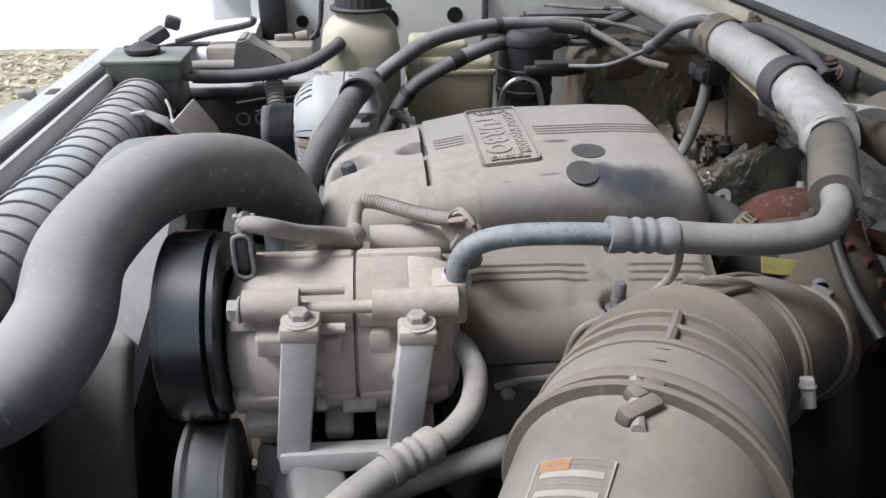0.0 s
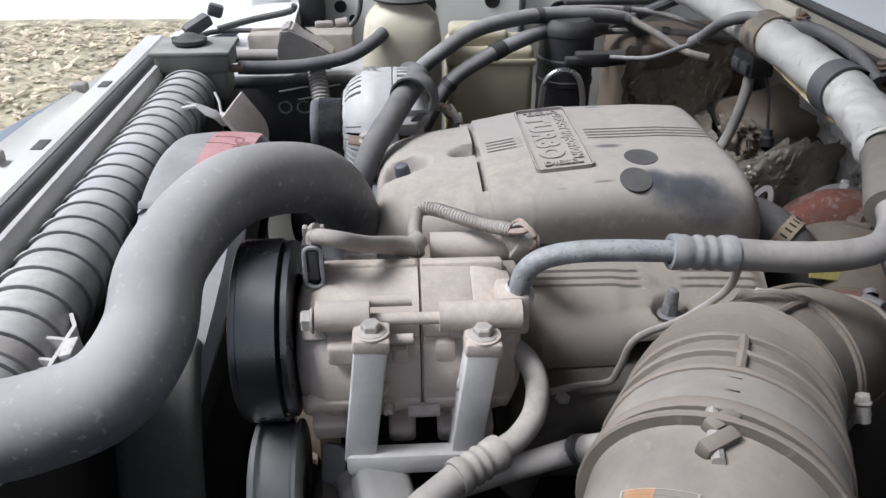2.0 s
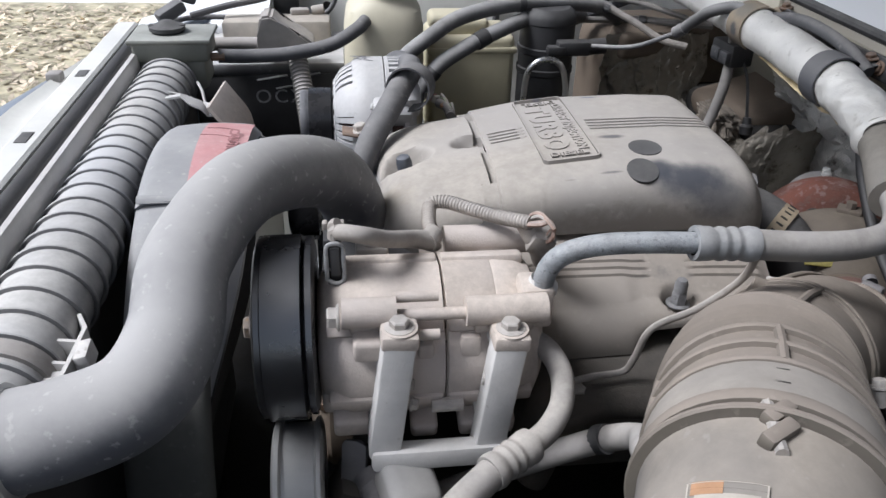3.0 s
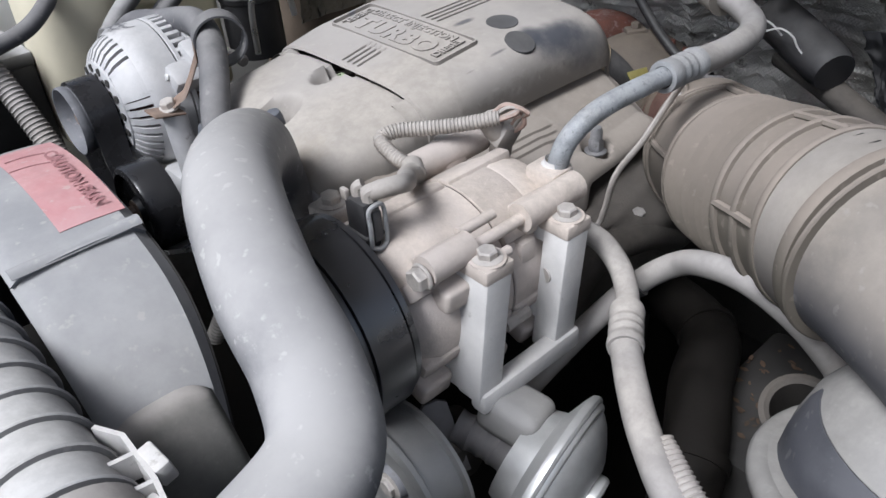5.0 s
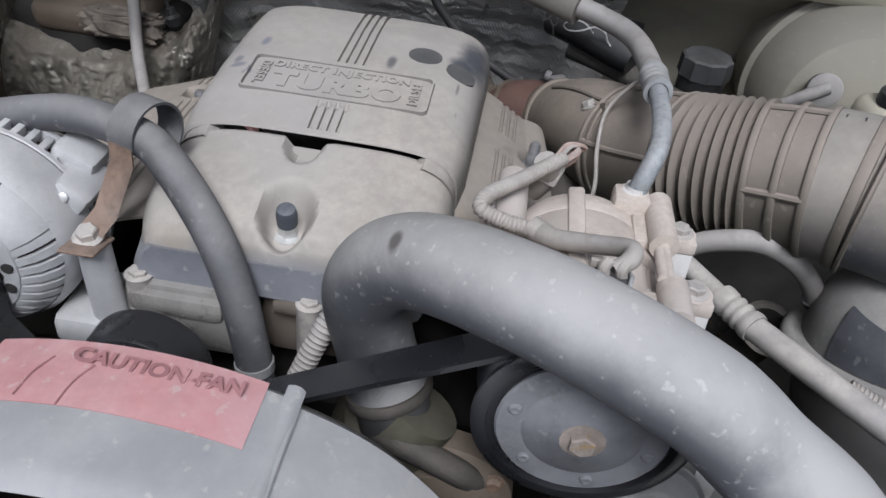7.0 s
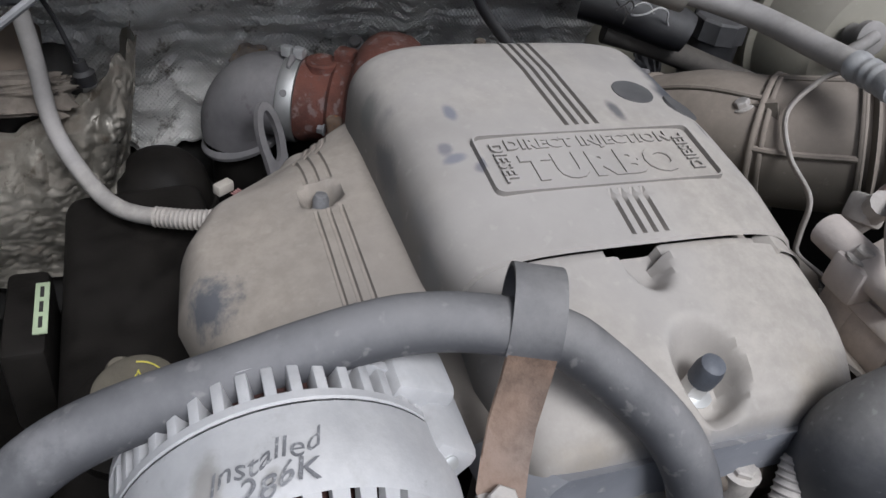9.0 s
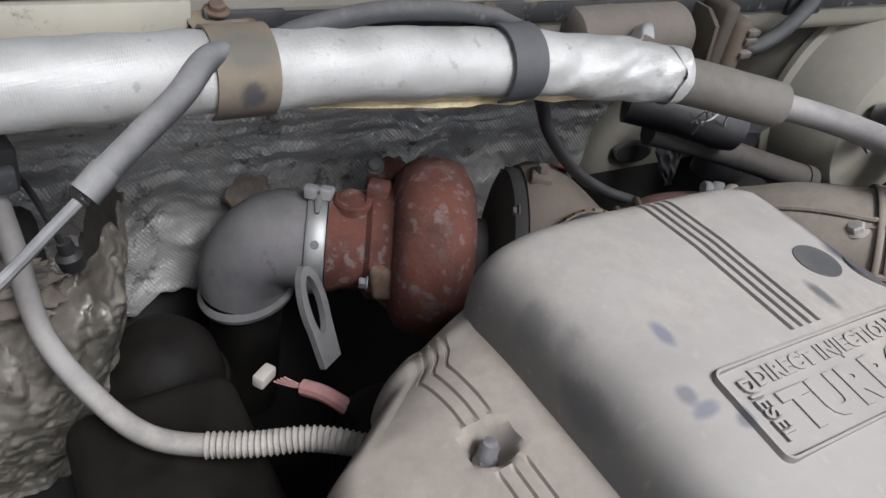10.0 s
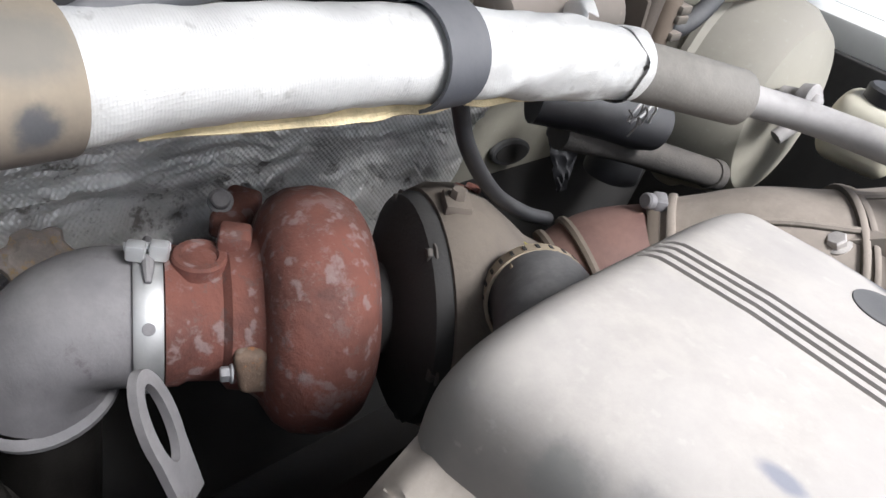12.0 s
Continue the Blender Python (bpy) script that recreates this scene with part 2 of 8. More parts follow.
    cuff=material("worn_grey_rubber_cuff", (0.12, 0.11, 0.10), 0.6, dust=0.92, dust_col=(0.36, 0.325, 0.285), vary=0.2, scale=30, bump=0.08, cover=(0.05, 0.75), patch=0.7, wear=0.12, wear_col=(0.2, 0.19, 0.18)),
    duct_end=material("scuffed_duct_plastic", (0.06, 0.062, 0.070), 0.5, dust=0.94, dust_col=(0.34, 0.298, 0.25), vary=0.2, scale=30, bump=0.08, cover=(0.0, 0.7), patch=0.7, speck=0.12),
    rust=material("rusted_turbine_iron", (0.105, 0.036, 0.026), 0.8, vary=0.55, scale=70, bump=0.9, wear=0.42, wear_col=(0.105, 0.062, 0.055), dust=0.25, dust_col=(0.16, 0.075, 0.048), bump_scale=160, speck=0.6, speck_col=(0.215, 0.165, 0.155), speck_scale=80, speck_at=0.565),
    rusttan=material("tan_rusted_iron", (0.17, 0.115, 0.08), 0.85, vary=0.4, scale=90, bump=0.6, bump_scale=200, wear=0.35, wear_col=(0.24, 0.10, 0.035), speck=0.3, speck_col=(0.30, 0.26, 0.22)),
    downpipe=material("heat_stained_steel", (0.165, 0.157, 0.16), 0.6, metal=0.2, dust=0.6, dust_col=(0.25, 0.235, 0.225), wear=0.3, wear_col=(0.12, 0.10, 0.11), vary=0.25, scale=50, bump=0.2),
    foil=material("crinkled_foil_insulation", (0.72, 0.705, 0.67), 0.42, metal=0.6, dust=0.42, dust_col=(0.29, 0.265, 0.235), vary=0.3, scale=30, bump=0.55, bump_scale=120, cover=(-0.6, 0.9), patch=0.35, weave=(0.0050, (0, 1, 0), (-0.45, 0, 1), 0.65), wear=0.32, wear_col=(0.19, 0.17, 0.145)),
    sleeve=material("silver_woven_heat_sleeve", (0.68, 0.665, 0.635), 0.5, metal=0.22, vary=0.1, scale=80, bump=0.45, bump_scale=300, wear=0.1, wear_col=(0.33, 0.30, 0.26), weave=(0.0024, (0.2, 1, 0.6), (0.1, 1, -0.9), 0.10), speck=0.35, speck_col=(0.27, 0.25, 0.22), speck_scale=90),
    firewall=material("dusty_body_paint", (0.33, 0.31, 0.25), 0.55, dust=0.6, dust_col=(0.33, 0.295, 0.25), vary=0.2, scale=20, bump=0.05, speck=0.1),
    paint=material("cream_grey_body_paint", (0.72, 0.72, 0.69), 0.45, dust=0.4, dust_col=(0.70, 0.67, 0.62), vary=0.1, scale=15, bump=0.03, wear=0.06, wear_col=(0.35, 0.31, 0.27)),
    white=material("white_body_paint", (0.82, 0.83, 0.85), 0.3, vary=0.03, scale=10, bump=0.0),
    blue=material("weathered_dark_blue_paint", (0.10, 0.14, 0.20), 0.45, dust=0.4, dust_col=(0.4, 0.4, 0.4), vary=0.2, scale=20, bump=0.03),
    dirt=material("caked_dirt", (0.17, 0.145, 0.12), 0.95, vary=0.45, scale=90, bump=0.9, bump_scale=160),
    bottle=material("yellowed_translucent_plastic", (0.62, 0.575, 0.44), 0.45, vary=0.12, scale=20, bump=0.05, dust=0.3, dust_col=DUST),
    yellowbox=material("pale_yellow_plastic", (0.60, 0.55, 0.38), 0.5, vary=0.1, scale=20, bump=0.05, dust=0.3, dust_col=DUST),
    red=material("faded_red_sticker", (0.55, 0.17, 0.18), 0.6, vary=0.15, scale=30, bump=0.05, wear=0.12, wear_col=(0.5, 0.42, 0.40), dust=0.65, dust_col=(0.55, 0.41, 0.40), speck=0.35),
    redtext=material("dark_sticker_print", (0.33, 0.16, 0.165), 0.7, vary=0.3, bump=0.0, wear=0.5, wear_col=(0.50, 0.27, 0.27)),
    labelw=material("aged_paper_label", (0.44, 0.40, 0.35), 0.7, vary=0.12, scale=150, bump=0.05),
    film=material("clear_label_film", (0.20, 0.185, 0.165), 0.45, dust=0.5, dust_col=(0.34, 0.30, 0.255), vary=0.15, scale=60, bump=0.0),
    labelo=material("orange_label_print", (0.40, 0.23, 0.13), 0.7, vary=0.2, scale=150, bump=0.0),
    yellow=material("yellow_print", (0.62, 0.55, 0.10), 0.6, vary=0.15, scale=150, bump=0.0),
    tagyellow=material("grimy_yellow_tag", (0.42, 0.36, 0.09), 0.7, vary=0.3, scale=80, bump=0.1, wear=0.3, wear_col=(0.12, 0.10, 0.06), dust=0.3, dust_col=(0.36, 0.32, 0.20)),
    deadleaf=material("dead_brown_leaves", (0.085, 0.055, 0.035), 0.85, vary=0.6, scale=60, bump=0.2),
    green=material("pale_green_label", (0.42, 0.50, 0.33), 0.6, vary=0.1, scale=100, bump=0.0),
    strap=material("dusty_tan_steel_strap", (0.12, 0.10, 0.085), 0.6, dust=0.88, dust_col=(0.42, 0.34, 0.235), vary=0.25, scale=20, bump=0.1, cover=(-0.4, 0.5), wear=0.12, wear_col=(0.07, 0.07, 0.08), spots=[(0.424, 1.022, 1.174, 0.02, 0.012, 0.013, (0.06, 0.065, 0.075), 0.85, 1.1), (0.436, 1.022, 1.20, 0.03, 0.03, 0.016, (0.17, 0.165, 0.15), 0.7, 0.6)]),
    wire=material("tan_wire_loom", (0.30, 0.27, 0.24), 0.75, dust=0.6, dust_col=DUST, vary=0.2, scale=120, bump=0.2),
    copper=material("varnished_copper_windings", (0.055, 0.024, 0.02), 0.5, vary=0.4, scale=200, bump=0.4),
    void=material("grimy_shaded_dark_metal", (0.03, 0.028, 0.026), 0.8, vary=0.4, scale=40, bump=0.3),
    grime=material("oily_engine_casting", (0.055, 0.05, 0.045), 0.7, dust=0.5, dust_col=(0.14, 0.12, 0.10), vary=0.4, scale=60, bump=0.5),
    olive=material("dusty_olive_casting", (0.07, 0.066, 0.045), 0.7, dust=0.5, dust_col=(0.15, 0.135, 0.10), vary=0.35, scale=60, bump=0.4),
    pad=material("dark_hood_underside", (0.10, 0.095, 0.09), 0.95, vary=0.3, scale=20, bump=0.4),
    brown=material("dusty_brown_plastic", (0.13, 0.10, 0.075), 0.8, dust=0.5, dust_col=(0.17, 0.138, 0.108), vary=0.3, scale=20, bump=0.15, wear=0.1, wear_col=(0.1, 0.08, 0.06)),
    crumple=material("crumpled_foil", (0.36, 0.34, 0.295), 0.28, metal=0.85, dust=0.85, dust_col=(0.112, 0.090, 0.067), vary=0.35, scale=45, bump=0.6, bump_scale=130, cover=(-0.6, 0.9), patch=0.3, wear=0.35, wear_col=(0.10, 0.08, 0.06)),
    hub=material("dusty_clutch_steel", (0.135, 0.137, 0.150), 0.55, dust=0.4, dust_col=(0.27, 0.265, 0.265), vary=0.4, scale=60, bump=0.3, cover=(-0.9, 0.5), patch=0.3, wear=0.3, wear_col=(0.12, 0.11, 0.11), speck=0.3, speck_col=(0.42, 0.40, 0.38)),
    housing=material("brown_dusted_casting", (0.10, 0.08, 0.065), 0.75, dust=0.7, dust_col=(0.17, 0.142, 0.11), vary=0.3, scale=50, bump=0.3),
    airbox=material("dusty_grey_moulded_plastic", (0.13, 0.125, 0.12), 0.7, dust=0.9, dust_col=(0.34, 0.325, 0.305), vary=0.15, scale=24, bump=0.08, patch=0.75, speck=0.1),
    smoked=material("smoked_dark_plastic", (0.035, 0.038, 0.048), 0.35, dust=0.35, dust_col=(0.25, 0.24, 0.24), vary=0.3, scale=40, bump=0.1, speck=0.15),
    plug=material("dark_plug_plastic", (0.055, 0.055, 0.058), 0.65, dust=0.45, dust_col=(0.17, 0.16, 0.15), vary=0.25, scale=60, bump=0.1),
    oldcream=material("chipped_cream_paint", (0.64, 0.60, 0.49), 0.5, dust=0.4, dust_col=(0.52, 0.48, 0.40), vary=0.15, scale=25, bump=0.05, wear=0.25, wear_col=(0.20, 0.17, 0.13)),
    scuffed=material("scuffed_black_strip", (0.03, 0.03, 0.032), 0.6, dust=0.4, dust_col=(0.2, 0.19, 0.17), vary=0.3, scale=50, bump=0.2, wear=0.32, wear_col=(0.30, 0.28, 0.24)),
    foam=material("grey_brown_foam_sleeve", (0.17, 0.155, 0.135), 0.85, dust=0.6, dust_col=(0.27, 0.25, 0.22), vary=0.2, scale=40, bump=0.3),
    filler=material("dusty_greenish_plastic", (0.16, 0.165, 0.14), 0.6, dust=0.85, dust_col=(0.42, 0.42, 0.385), vary=0.15, scale=30, bump=0.1),
    pinklead=material("faded_pink_tape", (0.42, 0.19, 0.18), 0.75, vary=0.2, scale=80, bump=0.1, dust=0.4, dust_col=(0.33, 0.24, 0.22)),
    dirtycast=material("dirty_front_casting", (0.15, 0.143, 0.13), 0.75, dust=0.6, dust_col=(0.29, 0.27, 0.245), vary=0.4, scale=50, bump=0.4, wear=0.4, wear_col=(0.075, 0.06, 0.05), speck=0.25, speck_col=(0.4, 0.37, 0.33)),
    crustnut=material("crusted_tan_nut", (0.27, 0.23, 0.20), 0.9, vary=0.4, scale=90, bump=0.8, bump_scale=260, wear=0.4, wear_col=(0.30, 0.20, 0.09)),
    redrubber=material("red_brown_dusty_rubber", (0.10, 0.042, 0.034), 0.75, dust=0.6, dust_col=(0.19, 0.12, 0.095), vary=0.3, scale=60, bump=0.2),
    satin=material("satin_steel_band", (0.42, 0.42, 0.41), 0.46, metal=0.8, vary=0.2, scale=60, bump=0.1, dust=0.12, dust_col=DUST),
    fray=material("yellowed_glass_fibre", (0.55, 0.45, 0.27), 0.8, vary=0.3, scale=200, bump=0.5),
    cap_blue=material("blue_grey_rubber_cap", (0.075, 0.085, 0.105), 0.5, dust=0.4, dust_col=(0.25, 0.25, 0.26), vary=0.3, scale=120, bump=0.2),
    cap=material("grimy_oil_cap", (0.10, 0.09, 0.07), 0.7, dust=0.55, dust_col=(0.19, 0.165, 0.125), vary=0.3, scale=60, bump=0.3),
    darkstrap=material("dark_grey_strap", (0.07, 0.072, 0.08), 0.55, dust=0.5, dust_col=(0.26, 0.25, 0.24), vary=0.2, scale=30, bump=0.1),
    pen=material("felt_pen", (0.19, 0.19, 0.20), 0.7, vary=0.3, scale=300, bump=0.0, wear=0.5, wear_col=(0.40, 0.40, 0.40)),
    chalk=material("pale_chalk_marks", (0.30, 0.30, 0.30), 0.9, vary=0.4, scale=400, bump=0.0, wear=0.4, wear_col=(0.08, 0.08, 0.08)),
    brownwire=material("faded_brown_wire", (0.30, 0.19, 0.15), 0.7, vary=0.4, scale=300, bump=0.0, dust=0.5, dust_col=DUST),
)


M["oily"].node_tree.nodes["Principled BSDF"].inputs["Specular IOR Level"].default_value = 0.15
M["beltback"].node_tree.nodes["Principled BSDF"].inputs["IOR"].default_value = 2.3


# ---- building tools ----
ORIGIN = {}


def thing(name, at, label, category, group="", kind=""):
    """An Empty at the base of a thing, under which its parts are hung."""
    ob = new(name)
    ob.empty_display_size = 0.02
    ob.location = at
    ORIGIN[ob] = Vector(at)
    return tagged(ob, label, category, group, kind)


def part(name, bm, mat, parent, label="", smooth=35):
    """Links a bmesh, built in world metres, as one mesh object under its thing or part."""
    o = ORIGIN[parent]
    bmesh.ops.translate(bm, verts=bm.verts, vec=-o)
    if not any(f.select for f in bm.faces):
        bmesh.ops.recalc_face_normals(bm, faces=bm.faces)
    me = bpy.data.meshes.new(name)
    bm.to_mesh(me)
    bm.free()
    for p in me.polygons:
        p.use_smooth = True
    me.set_sharp_from_angle(angle=radians(smooth))
    me.materials.append(M[mat])
    ob = new(name, me)
    ob.parent = parent
    ORIGIN[ob] = o
    return tagged(ob, label)


def solo(name, bm, mat, label, category, kind="", group="", smooth=35):
    """Links a bmesh as a top-level object of one mesh."""
    if not any(f.select for f in bm.faces):
        bmesh.ops.recalc_face_normals(bm, faces=bm.faces)
    co = [v.co for v in bm.verts]
    base = Vector((sum(c.x for c in co) / len(co), sum(c.y for c in co) / len(co), min(c.z for c in co)))
    bmesh.ops.translate(bm, verts=bm.verts, vec=-base)
    me = bpy.data.meshes.new(name)
    bm.to_mesh(me)
    bm.free()
    for p in me.polygons:
        p.use_smooth = True
    me.set_sharp_from_angle(angle=radians(smooth))
    me.materials.append(M[mat])
    ob = new(name, me)
    ob.location = base
    ORIGIN[ob] = base
    return tagged(ob, label, category, group, kind)


def catmull(pts, sub):
    """Points along a smooth curve through pts, with the control parameter of each."""
    P = [Vector(p) for p in pts]
    if len(P) == 2 or sub < 2:
        return [(P[0].lerp(P[-1], i / max(1, sub)), i / max(1, sub)) for i in range(sub + 1)] if len(P) == 2 else [(p, float(i)) for i, p in enumerate(P)]
    E = [2 * P[0] - P[1], *P, 2 * P[-1] - P[-2]]
    out = []
    for i in range(len(P) - 1):
        a, b, c, d = E[i:i + 4]
        for k in range(sub):
            t = k / sub
            out.append((0.5 * (2 * b + (c - a) * t + (2 * a - 5 * b + 4 * c - d) * t * t + (3 * b - a - 3 * c + d) * t ** 3), i + t))
    out.append((P[-1], len(P) - 1.0))
    return out


def tube(bm, pts, r, seg=16, sub=8, ribs=None, caps=True, squash=1.0):
    """A tube along pts. r: one radius or one for each point. ribs: (pitch, depth, sharpness) rings along it."""
    path = catmull(pts, sub)
    if ribs:
        fine = []
        lens = [0.0]
        for (p, _), (q, _) in zip(path, path[1:]):
            lens.append(lens[-1] + (q - p).length)
        steps = max(4, int(lens[-1] / ribs[0] * (6 if ribs[2] < 4 else 40)))
        j = 0
        for k in range(steps + 1):
            s = lens[-1] * k / steps
            while j < len(lens) - 2 and lens[j + 1] < s:
                j += 1
            f = (s - lens[j]) / max(1e-9, lens[j + 1] - lens[j])
            fine.append((path[j][0].lerp(path[j + 1][0], f), path[j][1] + (path[j + 1][1] - path[j][1]) * f, s))
        path = fine
    else:
        path = [(p, u, 0.0) for p, u in path]
    rings, up = [], None
    for i, (p, u, s) in enumerate(path):
        a, b = path[max(0, i - 1)][0], path[min(len(path) - 1, i + 1)][0]
        d = (b - a).normalized()
        if up is None:
            up = d.orthogonal().normalized() if abs(d.z) > 0.95 else Vector((0, 0, 1))
        up = (up - d * up.dot(d)).normalized()
        side = d.cross(up)
        if isinstance(r, (int, float)):
            rad = r
        else:
            i0 = min(int(u), len(r) - 2)
            rad = r[i0] + (r[i0 + 1] - r[i0]) * (u - i0)
        if ribs:
            rad += ribs[1] * max(0.0, math.cos(2 * math.pi * s / ribs[0])) ** ribs[2]
        rings.append([bm.verts.new(p + (side * math.cos(w) + up * math.sin(w) * squash) * rad) for w in (2 * math.pi * k / seg for k in range(seg))])
    for A, B in zip(rings, rings[1:]):
        for k in range(seg):
            bm.faces.new((A[k], A[(k + 1) % seg], B[(k + 1) % seg], B[k]))
    if caps:
        bm.faces.new(rings[0][::-1])
        bm.faces.new(rings[-1])
    return bm


def basis(axis):
    a = Vector(axis).normalized()
    u = Vector((0, 0, 1)) if abs(a.z) < 0.9 else Vector((1, 0, 0))
    u = (u - a * u.dot(a)).normalized()
    return a, u, a.cross(u)


def lathe(bm, at, axis, profile, seg=32, arc=None):
    """Turns a profile of (along the axis, radius) about an axis; arc: (from, to) degrees for a part of a turn."""
    a, u, v = basis(axis)
    o = Vector(at)
    angles = [2 * math.pi * k / seg for k in range(seg)] if arc is None else [radians(arc[0] + (arc[1] - arc[0]) * k / seg) for k in range(seg + 1)]
    rows = []
    for h, r in profile:
        if r < 1e-6:
            rows.append([bm.verts.new(o + a * h)])
        else:
            rows.append([bm.verts.new(o + a * h + (u * math.cos(w) + v * math.sin(w)) * r) for w in angles])
    m = len(angles)
    for A, B in zip(rows, rows[1:]):
        for k in range(m if arc is None else m - 1):
            j = (k + 1) % m
            if len(A) == 1 and len(B) == 1:
                continue
            if len(A) == 1:
                bm.faces.new((A[0], B[j], B[k]))
            elif len(B) == 1:
                bm.faces.new((A[k], A[j], B[0]))
            else:
                bm.faces.new((A[k], A[j], B[j], B[k]))
    return bm


def rbox(bm, at, size, bevel=0.002, rot=(0, 0, 0), seg=2, taper=1.0):
    """A box with rounded edges, turned by degrees; taper scales its top."""
    m = pose(*at, *rot)
    made = bmesh.ops.create_cube(bm, size=1.0, matrix=Matrix.Diagonal((*size, 1)))["verts"]
    for v in made:
        if v.co.z > 0 and taper != 1.0:
            v.co.x *= taper
            v.co.y *= taper
    if bevel:
        edges = list({e for v in made for e in v.link_edges})
        made = bmesh.ops.bevel(bm, geom=edges, offset=bevel, segments=seg, affect="EDGES", profile=0.5)["verts"]
    bmesh.ops.transform(bm, verts=list({*made}), matrix=m)
    return bm


def prism(bm, outline, depth, m, bevel=0.0, seg=2):
    """An outline in the x, y of m, raised by depth along its z."""
    low = [bm.verts.new((x, y, 0)) for x, y in outline]
    f = bm.faces.new(low)
    up = bmesh.ops.extrude_face_region(bm, geom=[f])["geom"]
    top = [g for g in up if isinstance(g, bmesh.types.BMVert)]
    bmesh.ops.translate(bm, verts=top, vec=(0, 0, depth))
    allv = low + top
    if bevel:
        edges = list({e for v in top for e in v.link_edges if all(w in top for w in e.verts)})
        made = bmesh.ops.bevel(bm, geom=edges, offset=bevel, segments=seg, affect="EDGES", profile=0.5)["verts"]
        allv = [v for v in {*allv, *made} if v.is_valid]
    bmesh.ops.transform(bm, verts=allv, matrix=m)
    return bm


def loft(bm, rings, closed=True, caps=True):
    """A skin over rings of the same number of places."""
    R = [[bm.verts.new(p) for p in ring] for ring in rings]
    n = len(R[0])
    for A, B in zip(R, R[1:]):
        for k in range(n if closed else n - 1):
            j = (k + 1) % n
            bm.faces.new((A[k], A[j], B[j], B[k]))
    if caps:
        bm.faces.new(R[0][::-1])
        bm.faces.new(R[-1])
    return bm


def hexbolt(bm, at, axis, r=0.007, h=0.006, flange=1.45, turn=0):
    """A flanged hexagon head with a rounded crown."""
    lathe(bm, at, axis, [(0, 0), (0, r * flange), (0.0012, r * flange), (0.002, r * 1.1), (0.002, 0)], 16)
    a, u, v = basis(axis)
    o = Vector(at)
    rows = []
    for hh, rr in ((0.0015, 1.0), (h * 0.85, 1.0), (h, 0.86)):
        rows.append([o + a * hh + (u * math.cos(w) + v * math.sin(w)) * r * rr for w in (math.pi / 3 * k + turn for k in range(6))])
    return loft(bm, rows)


def thicken(bm, t, out):
    """Turns an open skin into a shell: its faces are set to look along out, and it grows by t behind them."""
    bm.normal_update()
    faces = list(bm.faces)
    bmesh.ops.recalc_face_normals(bm, faces=faces)
    if sum(f.normal.dot(Vector(out)) * f.calc_area() for f in faces) < 0:
        bmesh.ops.reverse_faces(bm, faces=faces)
    bm.normal_update()
    rim = [(e.link_loops[0].vert, e.link_loops[0].link_loop_next.vert) for e in bm.edges if len(e.link_faces) == 1]
    twin = {v: bm.verts.new(v.co - v.normal * t) for v in list(bm.verts)}
    for f in faces:
        bm.faces.new([twin[v] for v in reversed(f.verts)])
    for a, c in rim:
        bm.faces.new((c, a, twin[a], twin[c]))
    for f in bm.faces:
        f.select = True
    return bm


def sheet(bm, f, nu, nv, thick=0.0, out=(0, 0, 1)):
    """A surface from f(u, v) over the unit square, of a given thickness downward."""
    g = [[bm.verts.new(f(i / nu, j / nv)) for j in range(nv + 1)] for i in range(nu + 1)]
    for i in range(nu):
        for j in range(nv):
            bm.faces.new((g[i][j], g[i + 1][j], g[i + 1][j + 1], g[i][j + 1]))
    return thicken(bm, thick or 0.0004, out)


def lettering(name, text, m, size, parent, mat, depth=0.0006, label="", spread=1.0, bold=0.0):
    """Raised letters in the built-in face, centred on m, as a mesh part."""
    cu = bpy.data.curves.new(name, "FONT")
    cu.body, cu.size, cu.align_x, cu.align_y = text, size, "CENTER", "CENTER"
    cu.extrude, cu.resolution_u, cu.space_character, cu.offset = depth, 3, spread, bold
    tmp = bpy.data.objects.new(name, cu)
    scene.collection.objects.link(tmp)
    bpy.context.view_layer.update()
    me = bpy.data.meshes.new_from_object(tmp.evaluated_get(bpy.context.evaluated_depsgraph_get()))
    bpy.data.objects.remove(tmp)
    bpy.data.curves.remove(cu)
    bm = bmesh.new()
    bm.from_mesh(me)
    bpy.data.meshes.remove(me)
    bmesh.ops.transform(bm, verts=bm.verts, matrix=m)
    return part(name, bm, mat, parent, label)


def B():
    return bmesh.new()


def frame_of(at, xdir, zdir):
    """A pose at a place whose x runs along xdir and whose z along zdir."""
    z = Vector(zdir).normalized()
    x = Vector(xdir)
    x = (x - z * x.dot(z)).normalized()
    y = z.cross(x)
    return Matrix(((x.x, y.x, z.x, at[0]), (x.y, y.y, z.y, at[1]), (x.z, y.z, z.z, at[2]), (0, 0, 0, 1)))


def clamp01(v):
    return max(0.0, min(1.0, v))


def smooth01(v):
    v = clamp01(v)
    return v * v * (3 - 2 * v)


def interp(x, table):
    """Eased value from rows of (x, value)."""
    if x <= table[0][0]:
        return table[0][1]
    for (a, va), (b, vb) in zip(table, table[1:]):
        if x <= b:
            return va + (vb - va) * (x - a) / (b - a)
    return table[-1][1]


